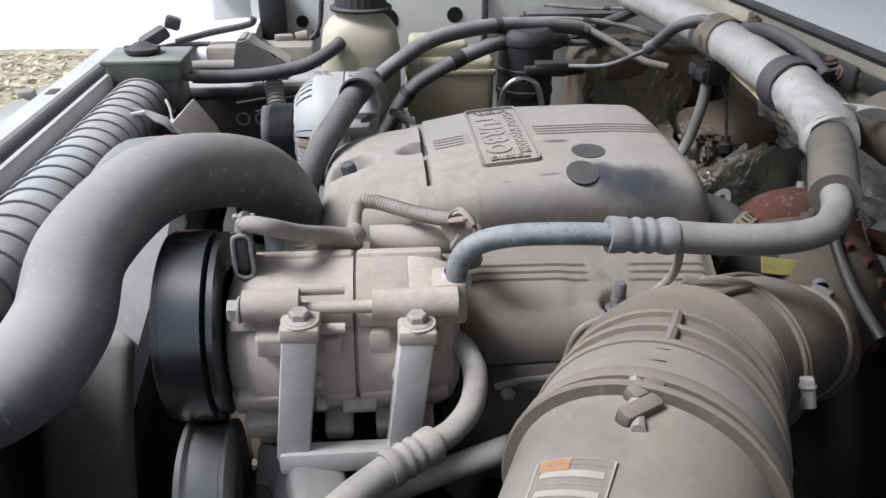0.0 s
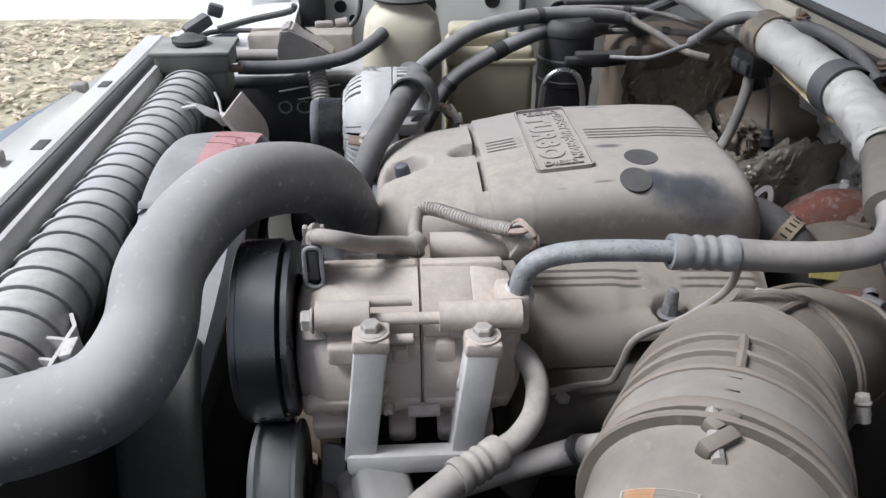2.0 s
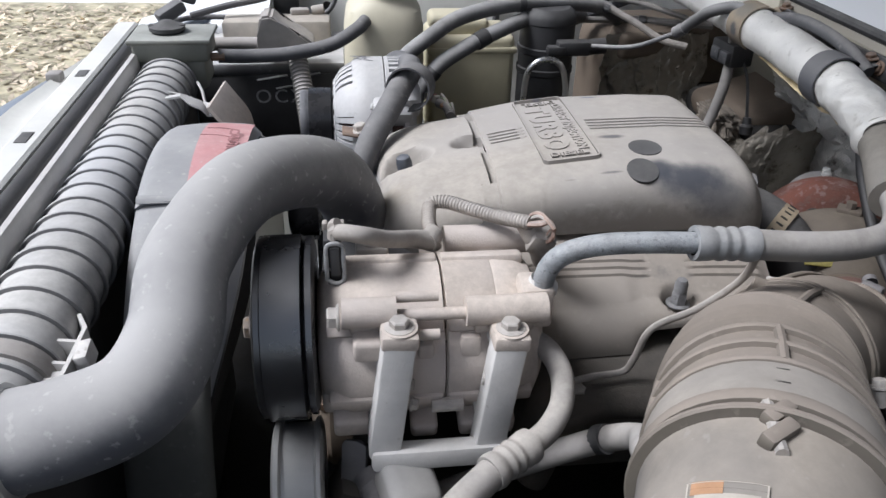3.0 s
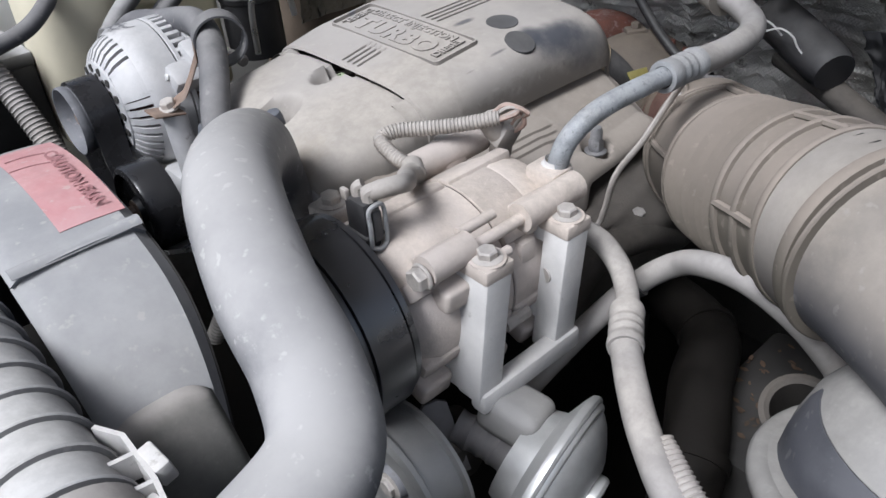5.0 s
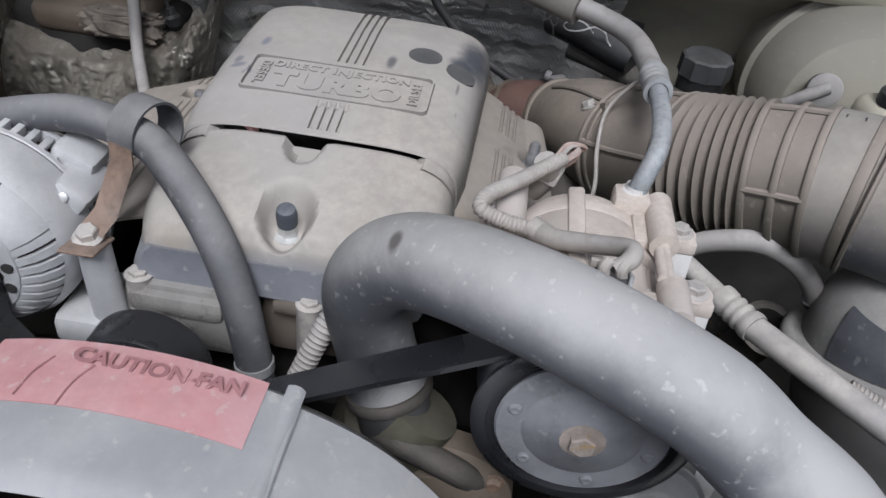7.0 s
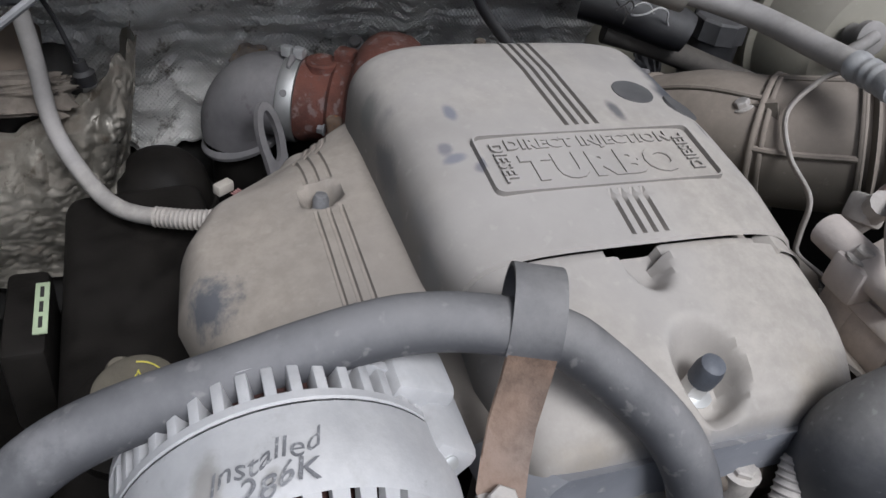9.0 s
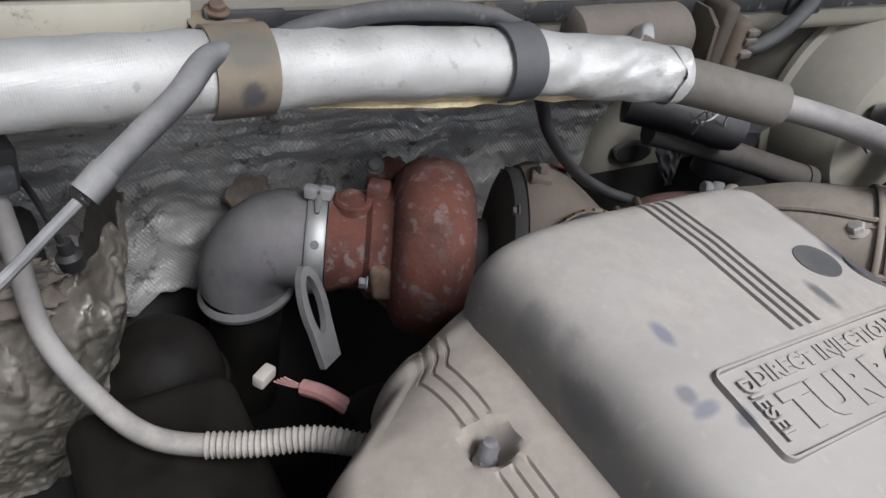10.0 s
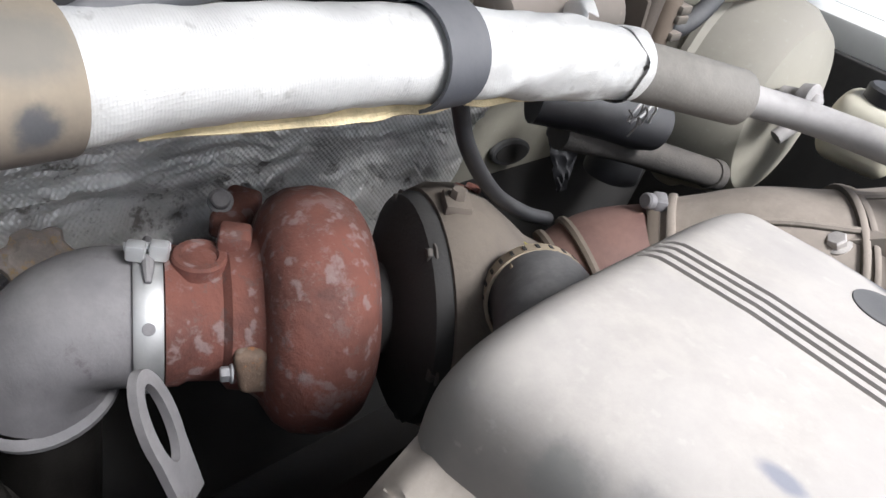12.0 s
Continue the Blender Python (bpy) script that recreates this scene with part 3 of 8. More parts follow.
# ---- the setting: ground, bodywork round the bay ----
def build_ground():
    bm = B()
    sheet(bm, lambda u, v: (-60 + 120 * u, -60 + 120 * v, 0.0), 40, 40)
    m = bpy.data.materials.new("pale_concrete_and_leaf_litter")
    m.use_nodes = True
    n, ln = m.node_tree.nodes, m.node_tree.links
    geo, bs = n.new("ShaderNodeNewGeometry"), n["Principled BSDF"]

    def tex(sc, detail):
        t = n.new("ShaderNodeTexNoise")
        t.inputs["Scale"].default_value, t.inputs["Detail"].default_value = sc, detail
        ln.new(geo.outputs["Position"], t.inputs["Vector"])
        return t.outputs["Fac"]

    r1 = n.new("ShaderNodeValToRGB")
    r1.color_ramp.elements[0].color, r1.color_ramp.elements[1].color = (0.68, 0.67, 0.65, 1), (0.82, 0.81, 0.79, 1)
    ln.new(tex(3.0, 8.0), r1.inputs[0])
    ln.new(r1.outputs[0], bs.inputs["Base Color"])
    bs.inputs["Roughness"].default_value = 0.95
    M["ground"] = m
    solo("ground", bm, "ground", "pale dusty concrete yard under the open sky", "ground", "structure")


def build_litter():
    """Fallen leaves on a strip of dry grass in front of the vehicle."""
    M["leaf"] = material("dry_leaves", (0.60, 0.50, 0.38), 0.8, vary=0.7, scale=30, bump=0.1)
    M["drygrass"] = material("dry_grass_soil", (0.42, 0.38, 0.27), 0.95, vary=0.5, scale=24, bump=0.6)
    rnd = random.Random(4)
    bm = B()
    sheet(bm, lambda u, v: (-16 + 15.2 * u, -1 + 7.1 * v + 0.15 * math.sin(9 * u), 0.012 + 0.01 * noise.noise((u * 30, v * 20, 0))), 50, 30)
    solo("litter_ground", bm, "drygrass", "dry olive grass strip strewn with dead leaves", "grass", "stuff")
    bm = B()
    for k in range(9000):
        x, y = -0.9 - 8 * rnd.random() ** 1.3, 2.6 + 3.45 * rnd.random()
        s, w = rnd.uniform(0.015, 0.04), rnd.uniform(0, 6.28)
        tz = rnd.uniform(-0.5, 0.5)
        c, d = math.cos(w), math.sin(w)
        z = 0.028 + rnd.random() * 0.02
        P = [(-s, 0), (-0.2 * s, 0.5 * s), (s, 0.05 * s), (-0.1 * s, -0.5 * s)]
        bm.faces.new([bm.verts.new((x + c * a - d * b, y + d * a + c * b, z + a * tz)) for a, b in P])
    solo("leaf_litter", bm, "leaf", "scattered tan and brown fallen leaves", "leaves", "stuff")


def build_body():
    # cowl: lip above the firewall, black seal strip, white panel running up to the windscreen
    bm = B()
    prof = [(0.505, 1.155), (0.500, 1.163), (0.500, 1.200), (0.507, 1.206), (0.530, 1.208), (0.530, 1.150), (0.512, 1.150)]
    loft(bm, [[(x, y, z) for x, z in prof] for y in (-0.05, 0.5, 1.0, 1.45)])
    solo("cowl_lip", bm, "firewall", "dusty cream painted cowl lip with bolt tabs", "cowl", "structure")
    bm = B()
    tube(bm, [(0.512, -0.05, 1.211), (0.512, 0.7, 1.212), (0.512, 1.45, 1.211)], 0.0065, 10, 4)
    solo("cowl_seal", bm, "rubber", "black rubber weather seal along the cowl", "seal", "structure")
    bm = B()
    loft(bm, [[(x, y, z) for x, z in ((0.522, 1.212), (0.57, 1.236), (0.70, 1.275), (1.1, 1.36), (1.1, 1.33), (0.70, 1.25), (0.57, 1.21))] for y in (-0.1, 0.5, 1.0, 1.5)])
    solo("cowl_panel", bm, "white", "bright white cowl panel below the windscreen", "panel", "structure")
    bm = B()
    rbox(bm, (0.4975, 0.42, 1.189), (0.006, 1.12, 0.018), 0.002)
    solo("cowl_strip", bm, "scuffed", "scuffed black strip along the cowl lip", "strip", "structure")
    bm = B()
    rbox(bm, (0.4955, 1.18, 1.190), (0.008, 0.28, 0.040), 0.003)
    solo("cowl_corner", bm, "oldcream", "cream painted cowl corner panel, chipped and dusty", "panel", "structure")
    for y in (1.005, 0.80, 0.40):
        root = thing("cowl_tab", (0.495, y, 1.18), "grimy black bolted tab on the cowl lip", "tab", "cowl tabs")
        bm = B()
        rbox(bm, (0.4925, y, 1.189), (0.006, 0.056, 0.026), 0.002)
        part("plate", bm, "rubber", root)
        bm = B()
        hexbolt(bm, (0.4895, y, 1.190), (-1, 0, 0.2), 0.006, 0.005)
        part("bolt", bm, "rustbolt", root)
    # firewall with a quilted foil mat

    def wall(y, t):
        x = interp(t, [(0, 0.512), (0.12, 0.545), (0.3, 0.62), (0.45, 0.66), (1, 0.70)])
        z = interp(t, [(0, 1.16), (0.12, 1.145), (0.3, 1.075), (0.45, 0.98), (1, 0.45)])
        return x, y, z

    bm = B()
    sheet(bm, lambda u, v: wall(-0.1 + 1.7 * u, 0.56 * v), 34, 14, 0.004, (-1, 0, 0))
    solo("firewall", bm, "firewall", "dusty cream-painted steel firewall", "wall", "structure")
    bm = B()

    def mat_f(u, v):
        y = 0.49 + 0.73 * u
        x, y, z = wall(y, 0.17 + (0.43 + 0.035 * noise.noise((u * 12, 5, 0)) + 0.02 * noise.noise((u * 45, 5, 0))) * v)
        k = 0.012 + 0.012 * noise.noise((u * 6, v * 11, 3)) + 0.006 * abs(noise.noise((u * 10, v * 34, 1))) + 0.004 * noise.noise((u * 40, v * 40, 2))
        return x - 0.85 * k - 0.006, y, z - 0.4 * k

    sheet(bm, mat_f, 150, 110, 0.002, (-1, 0, 0))
    solo("firewall_insulation", bm, "foil", "crinkled silver foil insulation mat, dulled by dust", "insulation", "structure", smooth=60)
    # lower part of the same wall, in near-black
    bm = B()
    sheet(bm, lambda u, v: wall(-0.1 + 1.7 * u, 0.56 + 0.44 * v), 34, 10, 0.004, (-1, 0, 0))
    solo("firewall_lower", bm, "void", "near-black lower firewall", "wall", "structure")
    # opened hood hinged at the cowl: unseen, blocks overhead light, dark underside cuts bounce
    bm = B()
    sheet(bm, lambda u, v: (0.64 - 0.92 * v, -0.22 + 2.05 * u, 1.36 + 0.86 * v - 0.05 * math.sin(math.pi * u) * v), 12, 8, 0.03)
    solo("open_hood", bm, "pad", "raised hood out of view, dark underneath to cut bounced light", "hood", "structure")
    # inner wings, radiator core and an added near-black floor standing in for deep shade
    bm = B()
    rbox(bm, (0.25, 1.66, 0.80), (1.00, 0.02, 0.66), 0.003)
    solo("inner_fender_passenger", bm, "paint", "cream painted inner wing panel with holes", "panel", "structure")
    bm = B()
    rbox(bm, (0.21, 1.72, 1.145), (1.13, 0.14, 0.02), 0.006)
    solo("fender_top_passenger", bm, "white", "sunlit white wing edge", "panel", "structure")
    wing = bpy.data.objects["inner_fender_passenger"]
    for x, z, r in ((0.02, 1.085, 0.020), (0.16, 1.095, 0.013), (0.30, 1.07, 0.018), (-0.15, 1.085, 0.010), (-0.125, 1.06, 0.007)):
        bm = B()
        lathe(bm, (x, 1.6495, z), (0, -1, 0), [(0.0, r * 1.25), (0.0015, r * 1.2), (0.0015, r * 1.02), (0.0006, r), (0.0006, 0)], 24)
        part("hole", bm, "void", wing, "dark punched hole")
    bm = B()
    rbox(bm, (-0.205, 1.63, 1.06), (0.050, 0.04, 0.20), 0.008)
    solo("wing_trim", bm, "black", "black plastic upright trim on the wing panel", "trim", "structure")
    bm = B()

    rbox(bm, (-0.41, 1.66, 0.735), (0.32, 0.02, 0.53), 0.003)
    solo("inner_fender_front", bm, "paint", "cream painted inner panel below the lamp bucket", "panel", "structure")
    bm = B()

    def bucket(u, v):
        x = -0.23 - 0.26 * u
        return (x, 1.655 - 0.16 * v, 1.092 - 0.050 * u ** 1.5 - 0.018 * v - 0.10 * smooth01((v - 0.75) / 0.25) + 0.006 * math.sin(5 * u + 3 * v))

    sheet(bm, bucket, 24, 16, 0.004)
    solo("lamp_bucket", bm, "white", "white pressed steel lamp bucket at the wing front", "panel", "structure", smooth=60)
    bm = B()
    rbox(bm, (0.22, 1.64, 1.06), (0.012, 0.02, 0.18), 0.003)
    rbox(bm, (0.40, 1.62, 1.10), (0.20, 0.05, 0.012), 0.003)
    solo("wing_bracket", bm, "hose", "dark grey steel bracket on the wing panel", "bracket")
    bm = B()
    rbox(bm, (0.15, -0.07, 0.69), (1.25, 0.02, 0.76), 0.003)
    solo("inner_fender_driver", bm, "void", "near-black inner wing panel", "panel", "structure")
    bm = B()
    rbox(bm, (0.25, -0.13, 1.085), (1.1, 0.10, 0.05), 0.006)
    rbox(bm, (0.25, -0.42, 1.10), (1.3, 0.50, 0.03), 0.01)
    solo("fender_rail_driver", bm, "paint", "cream painted driver wing rail with holes", "panel", "structure")
    bm = B()
    rbox(bm, (-0.36, 0.82, 0.73), (0.06, 0.86, 0.62), 0.004)
    solo("radiator_core", bm, "void", "dark radiator core", "radiator", "structure")
    bm = B()
    rbox(bm, (0.25, 0.8, 0.40), (1.45, 1.80, 0.03), 0.004)
    solo("bay_floor", bm, "oily", "near-black sheet under the engine bay, added to keep it dark", "floor", "structure")
    # plain outer walls that close the body round the bay
    bm = B()
    rbox(bm, (0.385, 1.80, 0.75), (1.48, 0.03, 0.78), 0.01)
    solo("wing_side_passenger", bm, "white", "plain white outer wing", "panel", "structure")
    bm = B()
    rbox(bm, (0.25, -0.68, 0.75), (1.75, 0.03, 0.78), 0.01)
    solo("wing_side_driver", bm, "white", "plain white outer wing", "panel", "structure")
    bm = B()
    rbox(bm, (1.11, 0.56, 0.85), (0.03, 2.45, 0.98), 0.01)
    solo("cab_wall", bm, "white", "plain white cab front", "panel", "structure")
    # front panel over the radiator: thin rail, seal, cream rail, hollow panel, dark blue nose
    bm = B()
    loft(bm, [[(x, y, z) for x, z in ((-0.391, 1.03), (-0.391, 1.098), (-0.3935, 1.102), (-0.3995, 1.102), (-0.402, 1.098), (-0.402, 1.03))] for y in (-0.05, 0.5, 1.0, 1.33)])
    solo("radiator_support_flange", bm, "bracket", "thin dusty grey steel flange behind the hood seal", "rail", "structure")
    bm = B()
    tube(bm, [(-0.413, 0.0, 1.093), (-0.414, 0.7, 1.095), (-0.414, 1.34, 1.095)], 0.0105, 12, 6)
    solo("hood_seal", bm, "black", "black rubber hood seal along the radiator support", "seal", "structure")
    bm = B()
    loft(bm, [[(x, y, z) for x, z in ((-0.404, 1.02), (-0.404, 1.072), (-0.426, 1.074), (-0.429, 1.098), (-0.433, 1.101), (-0.459, 1.101), (-0.464, 1.097), (-0.466, 1.086), (-0.466, 1.02))]
              for y in (-0.05, 0.4, 0.9, 1.37)])
    solo("radiator_support", bm, "paint", "cream painted radiator support rail beside the seal", "rail", "structure")

    def bow(y):
        return 0.26 * (y - 0.8) ** 2

    bm = B()
    loft(bm, [[(x + bow(y) * k, y, z) for x, z, k in ((-0.468, 1.085, 0), (-0.476, 1.083, 0.1), (-0.500, 1.087, 0.8), (-0.514, 1.092, 1), (-0.5185, 1.086, 1), (-0.520, 0.9, 1), (-0.51, 0.9, 1), (-0.468, 1.07, 0))]
              for y in (-0.05, 0.1, 0.25, 0.4, 0.55, 0.7, 0.85, 1.0, 1.12, 1.25, 1.35)])
    solo("header_panel", bm, "paint", "pale cream header panel over the grille", "panel", "structure")
    bm = B()
    tube(bm, [(-0.478, 0.42, 1.088), (-0.478, 0.62, 1.090), (-0.478, 0.795, 1.090)], 0.013, 14, 6)
    solo("header_tube", bm, "paint", "cream rolled edge lying along the header panel", "rail", "structure")
    for y, dx in ((1.115, 0.010), (0.86, 0.0), (0.60, 0.0)):
        bm = B()
        rbox(bm, (-0.496 + dx, y, 1.093), (0.020, 0.020, 0.013), 0.003)
        solo("rubber_stop", bm, "hose_light", "small pale rubber stop on the header panel", "stop", "", "header stops")
    for x, y, w in ((-0.447, 0.875, 0.030), (-0.445, 1.10, 0.026), (-0.447, 0.65, 0.03)):
        bm = B()
        rbox(bm, (x, y, 1.1015), (0.013, w, 0.0012), 0.0003)
        part("slot", bm, "rubber", bpy.data.objects["radiator_support"])
    bm = B()
    loft(bm, [[(x + bow(y) * 1.25, y, z - 0.03 * abs(y - 0.75) ** 2) for x, z in ((-0.5215, 1.080), (-0.5245, 1.086), (-0.545, 1.083), (-0.575, 1.070), (-0.592, 1.045), (-0.60, 0.6), (-0.585, 0.6), (-0.573, 1.04), (-0.54, 1.06))]
              for y in (-0.1, 0.1, 0.3, 0.5, 0.75, 1.0, 1.2, 1.4, 1.6)])
    solo("front_nose", bm, "blue", "weathered dark blue front nose panel", "panel", "structure")


# ---- engine cover ----
YC = 0.787
GROOVES = (0.7715, 0.7795, 0.7875, 0.7955)


def build_cover():
    root = thing("engine_cover", (0.12, YC, 0.98), "dust-covered grey plastic engine cover with raised lettering", "engine cover")

    def dent(p, at, rx, ry, depth, power=2):
        d = math.hypot((p[0] - at[0]) / rx, (p[1] - at[1]) / ry)
        return (p[0], p[1], p[2] - depth * smooth01(1.6 * (1 - d)) if d < 1 else p[2])

    def top_z(x):
        return interp(x, [(0.04, 1.1215), (0.10, 1.1325), (0.16, 1.1385), (0.24, 1.140), (0.32, 1.136)])

    def dome(x, zt, half, zb, p, n=64, yc=YC, tilt=0.0):
        edge = 0.93
        ze = (1 - edge ** p) ** (1 / p)
        side = [((1 - (ze * k / 7) ** p) ** (1 / p), ze * k / 7) for k in range(7)]
        top = [(edge - 2 * edge * k / n, None) for k in range(n + 1)]
        pts = side + [(a, (1 - abs(a) ** p) ** (1 / p)) for a, _ in top] + [(-a, q) for a, q in reversed(side)]
        return [(x, yc + half * a, zb + (zt - zb) * q) for a, q in pts]

    # raised centre shell
    bm = B()
    rings = []
    xs = [0.0485, 0.050] + [0.055 + 0.0035 * k for k in range(66)] + [0.2885, 0.294, 0.300, 0.305, 0.309, 0.312, 0.3135, 0.314]
    for x in xs:
        e = clamp01((x - 0.285) / 0.029)
        drop = 1 - math.sqrt(max(0.0, 1 - e * e))
        f = 0.002 if x < 0.049 else 0.0
        half = interp(x, [(0.04, 0.122), (0.09, 0.128), (0.3, 0.131)]) - 0.012 * drop - f
        ring = dome(x, top_z(x) - 0.045 * drop - f, half, 1.060, 4.6, 56)
        flat = [p for p in ring if abs(p[1] - YC) > 0.034]
        cut = []
        for g in GROOVES:
            cut += [(g - 0.0019, 0), (g - 0.0011, 1), (g + 0.0011, 1), (g + 0.0019, 0)]
        cut = [(0.7535, 0), (0.7605, 0)] + cut + [(0.8075, 0), (0.8145, 0), (0.8205, 0)]
        deep = 0.0032 if 0.057 < x < 0.0925 or 0.163 < x < 0.296 else 0.0
        zt = top_z(x) - 0.045 * drop - f
        mid = [(x, y, 1.060 + (zt - 1.060) * (1 - abs((y - YC) / half) ** 4.6) ** (1 / 4.6) - deep * k) for y, k in cut]
        ring = [p for p in flat if p[1] > YC] + mid[::-1] + [p for p in flat if p[1] < YC]
        rings.append(ring)
    loft(bm, rings, closed=False, caps=False)
    thicken(bm, 0.003, (0, 0, 1))
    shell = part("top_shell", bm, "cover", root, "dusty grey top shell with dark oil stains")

    # front shell: slopes down to the front, with a bolt recess and a thumb notch at the joint
    bm = B()
    rings = []
    n = 60
    for i in range(n + 1):
        u = i / n
        x = 0.0425 - 0.1075 * (u ** 0.9)
        zt = interp(x, [(-0.066, 1.050), (-0.064, 1.068), (-0.060, 1.082), (-0.053, 1.092), (-0.042, 1.099), (-0.02, 1.107), (0.01, 1.113), (0.0425, 1.1195)])
        half = interp(x, [(-0.066, 0.100), (-0.05, 0.110), (-0.03, 0.118), (0.0, 0.124), (0.0425, 0.1235)])
        ring = dome(x, zt, half, 1.046, 4.2, yc=YC + 0.006 * clamp01((0.03 - x) / 0.09))
        ring = [dent(p, (-0.033, 0.789), 0.033, 0.025, 0.025) if p[2] > 1.06 else p for p in ring]
        ring = [dent(p, (0.044, 0.795), 0.032, 0.019, 0.016) if p[2] > 1.08 else p for p in ring]
        rings.append(ring)
    loft(bm, rings, closed=False, caps=False)
    thicken(bm, 0.003, (0, 0, 1))
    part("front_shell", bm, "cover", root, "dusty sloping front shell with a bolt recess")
    # bare skirt under the front shell
    bm = B()
    rings = []
    for x, half, zt, zb in ((-0.0665, 0.099, 1.058, 1.038), (-0.0678, 0.107, 1.072, 1.034), (-0.058, 0.116, 1.068, 1.032), (-0.03, 0.124, 1.064, 1.032), (0.03, 0.128, 1.062, 1.032)):
        rings.append([(x, YC + 0.006 + half * math.cos(math.pi * k / 24), zb + (zt - zb) * min(1.0, 2.2 * math.sin(math.pi * k / 24))) for k in range(25)])
    loft(bm, rings, closed=False, caps=True)
    part("skirt", bm, "cover_low", root, "bare blue-grey lower skirt")
    # lip under the joint: deep in the middle, nearly flush at the sides
    bm = B()
    rings = []
    for x in (0.034, 0.0385, 0.0425, 0.046, 0.0495, 0.054):
        ring = dome(x, top_z(x) - 0.0015, 0.1225, 1.052, 4.4)
        rings.append([(p[0], p[1], p[2] - 0.0085 * smooth01((0.092 - abs(p[1] - YC)) / 0.006) - 0.009 * smooth01((0.020 - abs(p[1] - 0.795)) / 0.006)) for p in ring])
    loft(bm, rings, closed=False, caps=False)
    part("joint_lip", bm, "cover", root, "dusty inner lip in the joint")

    # side wings over the valve covers
    outer = [(-0.03, 0.235), (0.06, 0.250), (0.10, 0.262), (0.155, 0.277), (0.207, 0.272), (0.24, 0.255), (0.262, 0.226), (0.285, 0.197), (0.305, 0.188), (0.313, 0.178)]
    for side, nm in ((1, "passenger"), (-1, "driver")):
        bm = B()
        rings = []
        for i in range(90):
            x = -0.03 + 0.343 * i / 89
            o = interp(x, outer if side > 0 else [(-0.03, 0.186), (0.06, 0.200), (0.085, 0.223), (0.160, 0.221), (0.172, 0.214), (0.25, 0.208), (0.313, 0.20)])
            fall = 0.052 if side > 0 else interp(x, [(0.0, 0.038), (0.160, 0.038), (0.172, 0.018), (0.3, 0.016)])
            lines = (0.158, 0.167, 0.176) if side > 0 else (0.152, 0.1595, 0.167)
            ring = []
            lim = o - 0.026
            tight = min(1.0, (lim - 0.004 - 0.118) / (lines[-1] + 0.0022 - 0.118))
            lines = [0.118 + (g - 0.118) * tight for g in lines]
            stops = [0.118 + (lines[0] - 0.0019 - 0.118) * k / 10 for k in range(10)]
            for g, h in zip(lines, list(lines[1:]) + [None]):
                stops += [g - 0.0019, g - 0.001, g + 0.001, g + 0.0019]
                if h:
                    stops.append((g + h) / 2)
            ys = stops + [lines[-1] + 0.0019 + (lim - lines[-1] - 0.0019) * k / 10 for k in range(1, 11)]
            cut = 0.0022 if 0.02 < x < 0.188 or 0.228 < x < 0.302 else 0.0
            prof = []
            for y in ys:
                w = (y - 0.118) / max(1e-4, lim - 0.118)
                prof.append((y, 1.072 - 0.028 * w - 0.006 * w * w - (cut if min(abs(y - g) for g in lines) < 0.0012 else 0.0)))
            prof += [(lim + 0.026 * math.sin(k * math.pi / 18), 1.038 - fall * (1 - math.cos(k * math.pi / 18))) for k in range(1, 10)]
            for y, z in prof:
                z -= 0.010 * smooth01((x - 0.295) / 0.018)
                p = (x, YC + side * y, z)
                ring.append(dent(p, (0.208, YC + side * (0.168 if side > 0 else 0.190)), 0.0175, 0.0175, 0.022))
            rings.append(ring)
        loft(bm, rings, closed=False, caps=False)
        thicken(bm, 0.003, (0, 0, 1))
        part("side_wing", bm, "cover_wing", root, "dusty side wing with grooved ribs and a bolt hole")
        bm = B()
        yb = YC + side * (0.168 if side > 0 else 0.190)
        hexbolt(bm, (0.208, yb, 1.032), (0, 0, 1), 0.0075, 0.014, 1.5)
        lathe(bm, (0.208, yb, 1.045), (0, 0, 1), [(0, 0.0062), (0.010, 0.0062), (0.014, 0.0045), (0.0155, 0)], 14)
        part("bolt", bm, "dirtybolt", root, "dusty steel bolt")
    bm = B()
    hexbolt(bm, (-0.030, 0.789, 1.076), (-0.2, 0, 1), 0.0085, 0.013, 1.5)
    stud = part("bolt", bm, "zinc", root, "dull steel cover stud")
    bm = B()
    lathe(bm, (-0.0325, 0.789, 1.088), (-0.2, 0, 1), [(0, 0.0082), (0.010, 0.0085), (0.016, 0.0072), (0.018, 0.004), (0.018, 0)], 18)
    part("stud_cap", bm, "cap_blue", stud, "dark blue-grey stud cap")

    # lettered plate: border and raised words
    tilt = math.degrees(math.atan2(top_z(0.150) - top_z(0.098), 0.052))
    zc = (top_z(0.098) + top_z(0.150)) / 2 + 0.0003
    plate = frame_of((0.1245, 0.787, zc), (0, -1, 0), (-math.sin(radians(tilt)), 0, math.cos(radians(tilt))))
    W, H = 0.170, 0.058

    def rrect(w, h, r, n=5):
        out = []
        for cx, cy, a0 in ((w / 2 - r, h / 2 - r, 0), (-w / 2 + r, h / 2 - r, 90), (-w / 2 + r, -h / 2 + r, 180), (w / 2 - r, -h / 2 + r, 270)):
            out += [(cx + r * math.cos(radians(a0 + 90 * k / n)), cy + r * math.sin(radians(a0 + 90 * k / n))) for k in range(n + 1)]
        return out

    bm = B()
    out_, in_ = rrect(W, H, 0.006), rrect(W - 0.005, H - 0.005, 0.004)
    rows = [[plate @ Vector((x, y, z)) for x, y in pts] for pts, z in ((out_, -0.003), (rrect(W - 0.001, H - 0.001, 0.006), 0.0012), (rrect(W - 0.004, H - 0.004, 0.0045), 0.0012), (in_, -0.003))]
    loft(bm, rows, caps=False)
    part("emblem_frame", bm, "cover", shell, "raised emblem border")
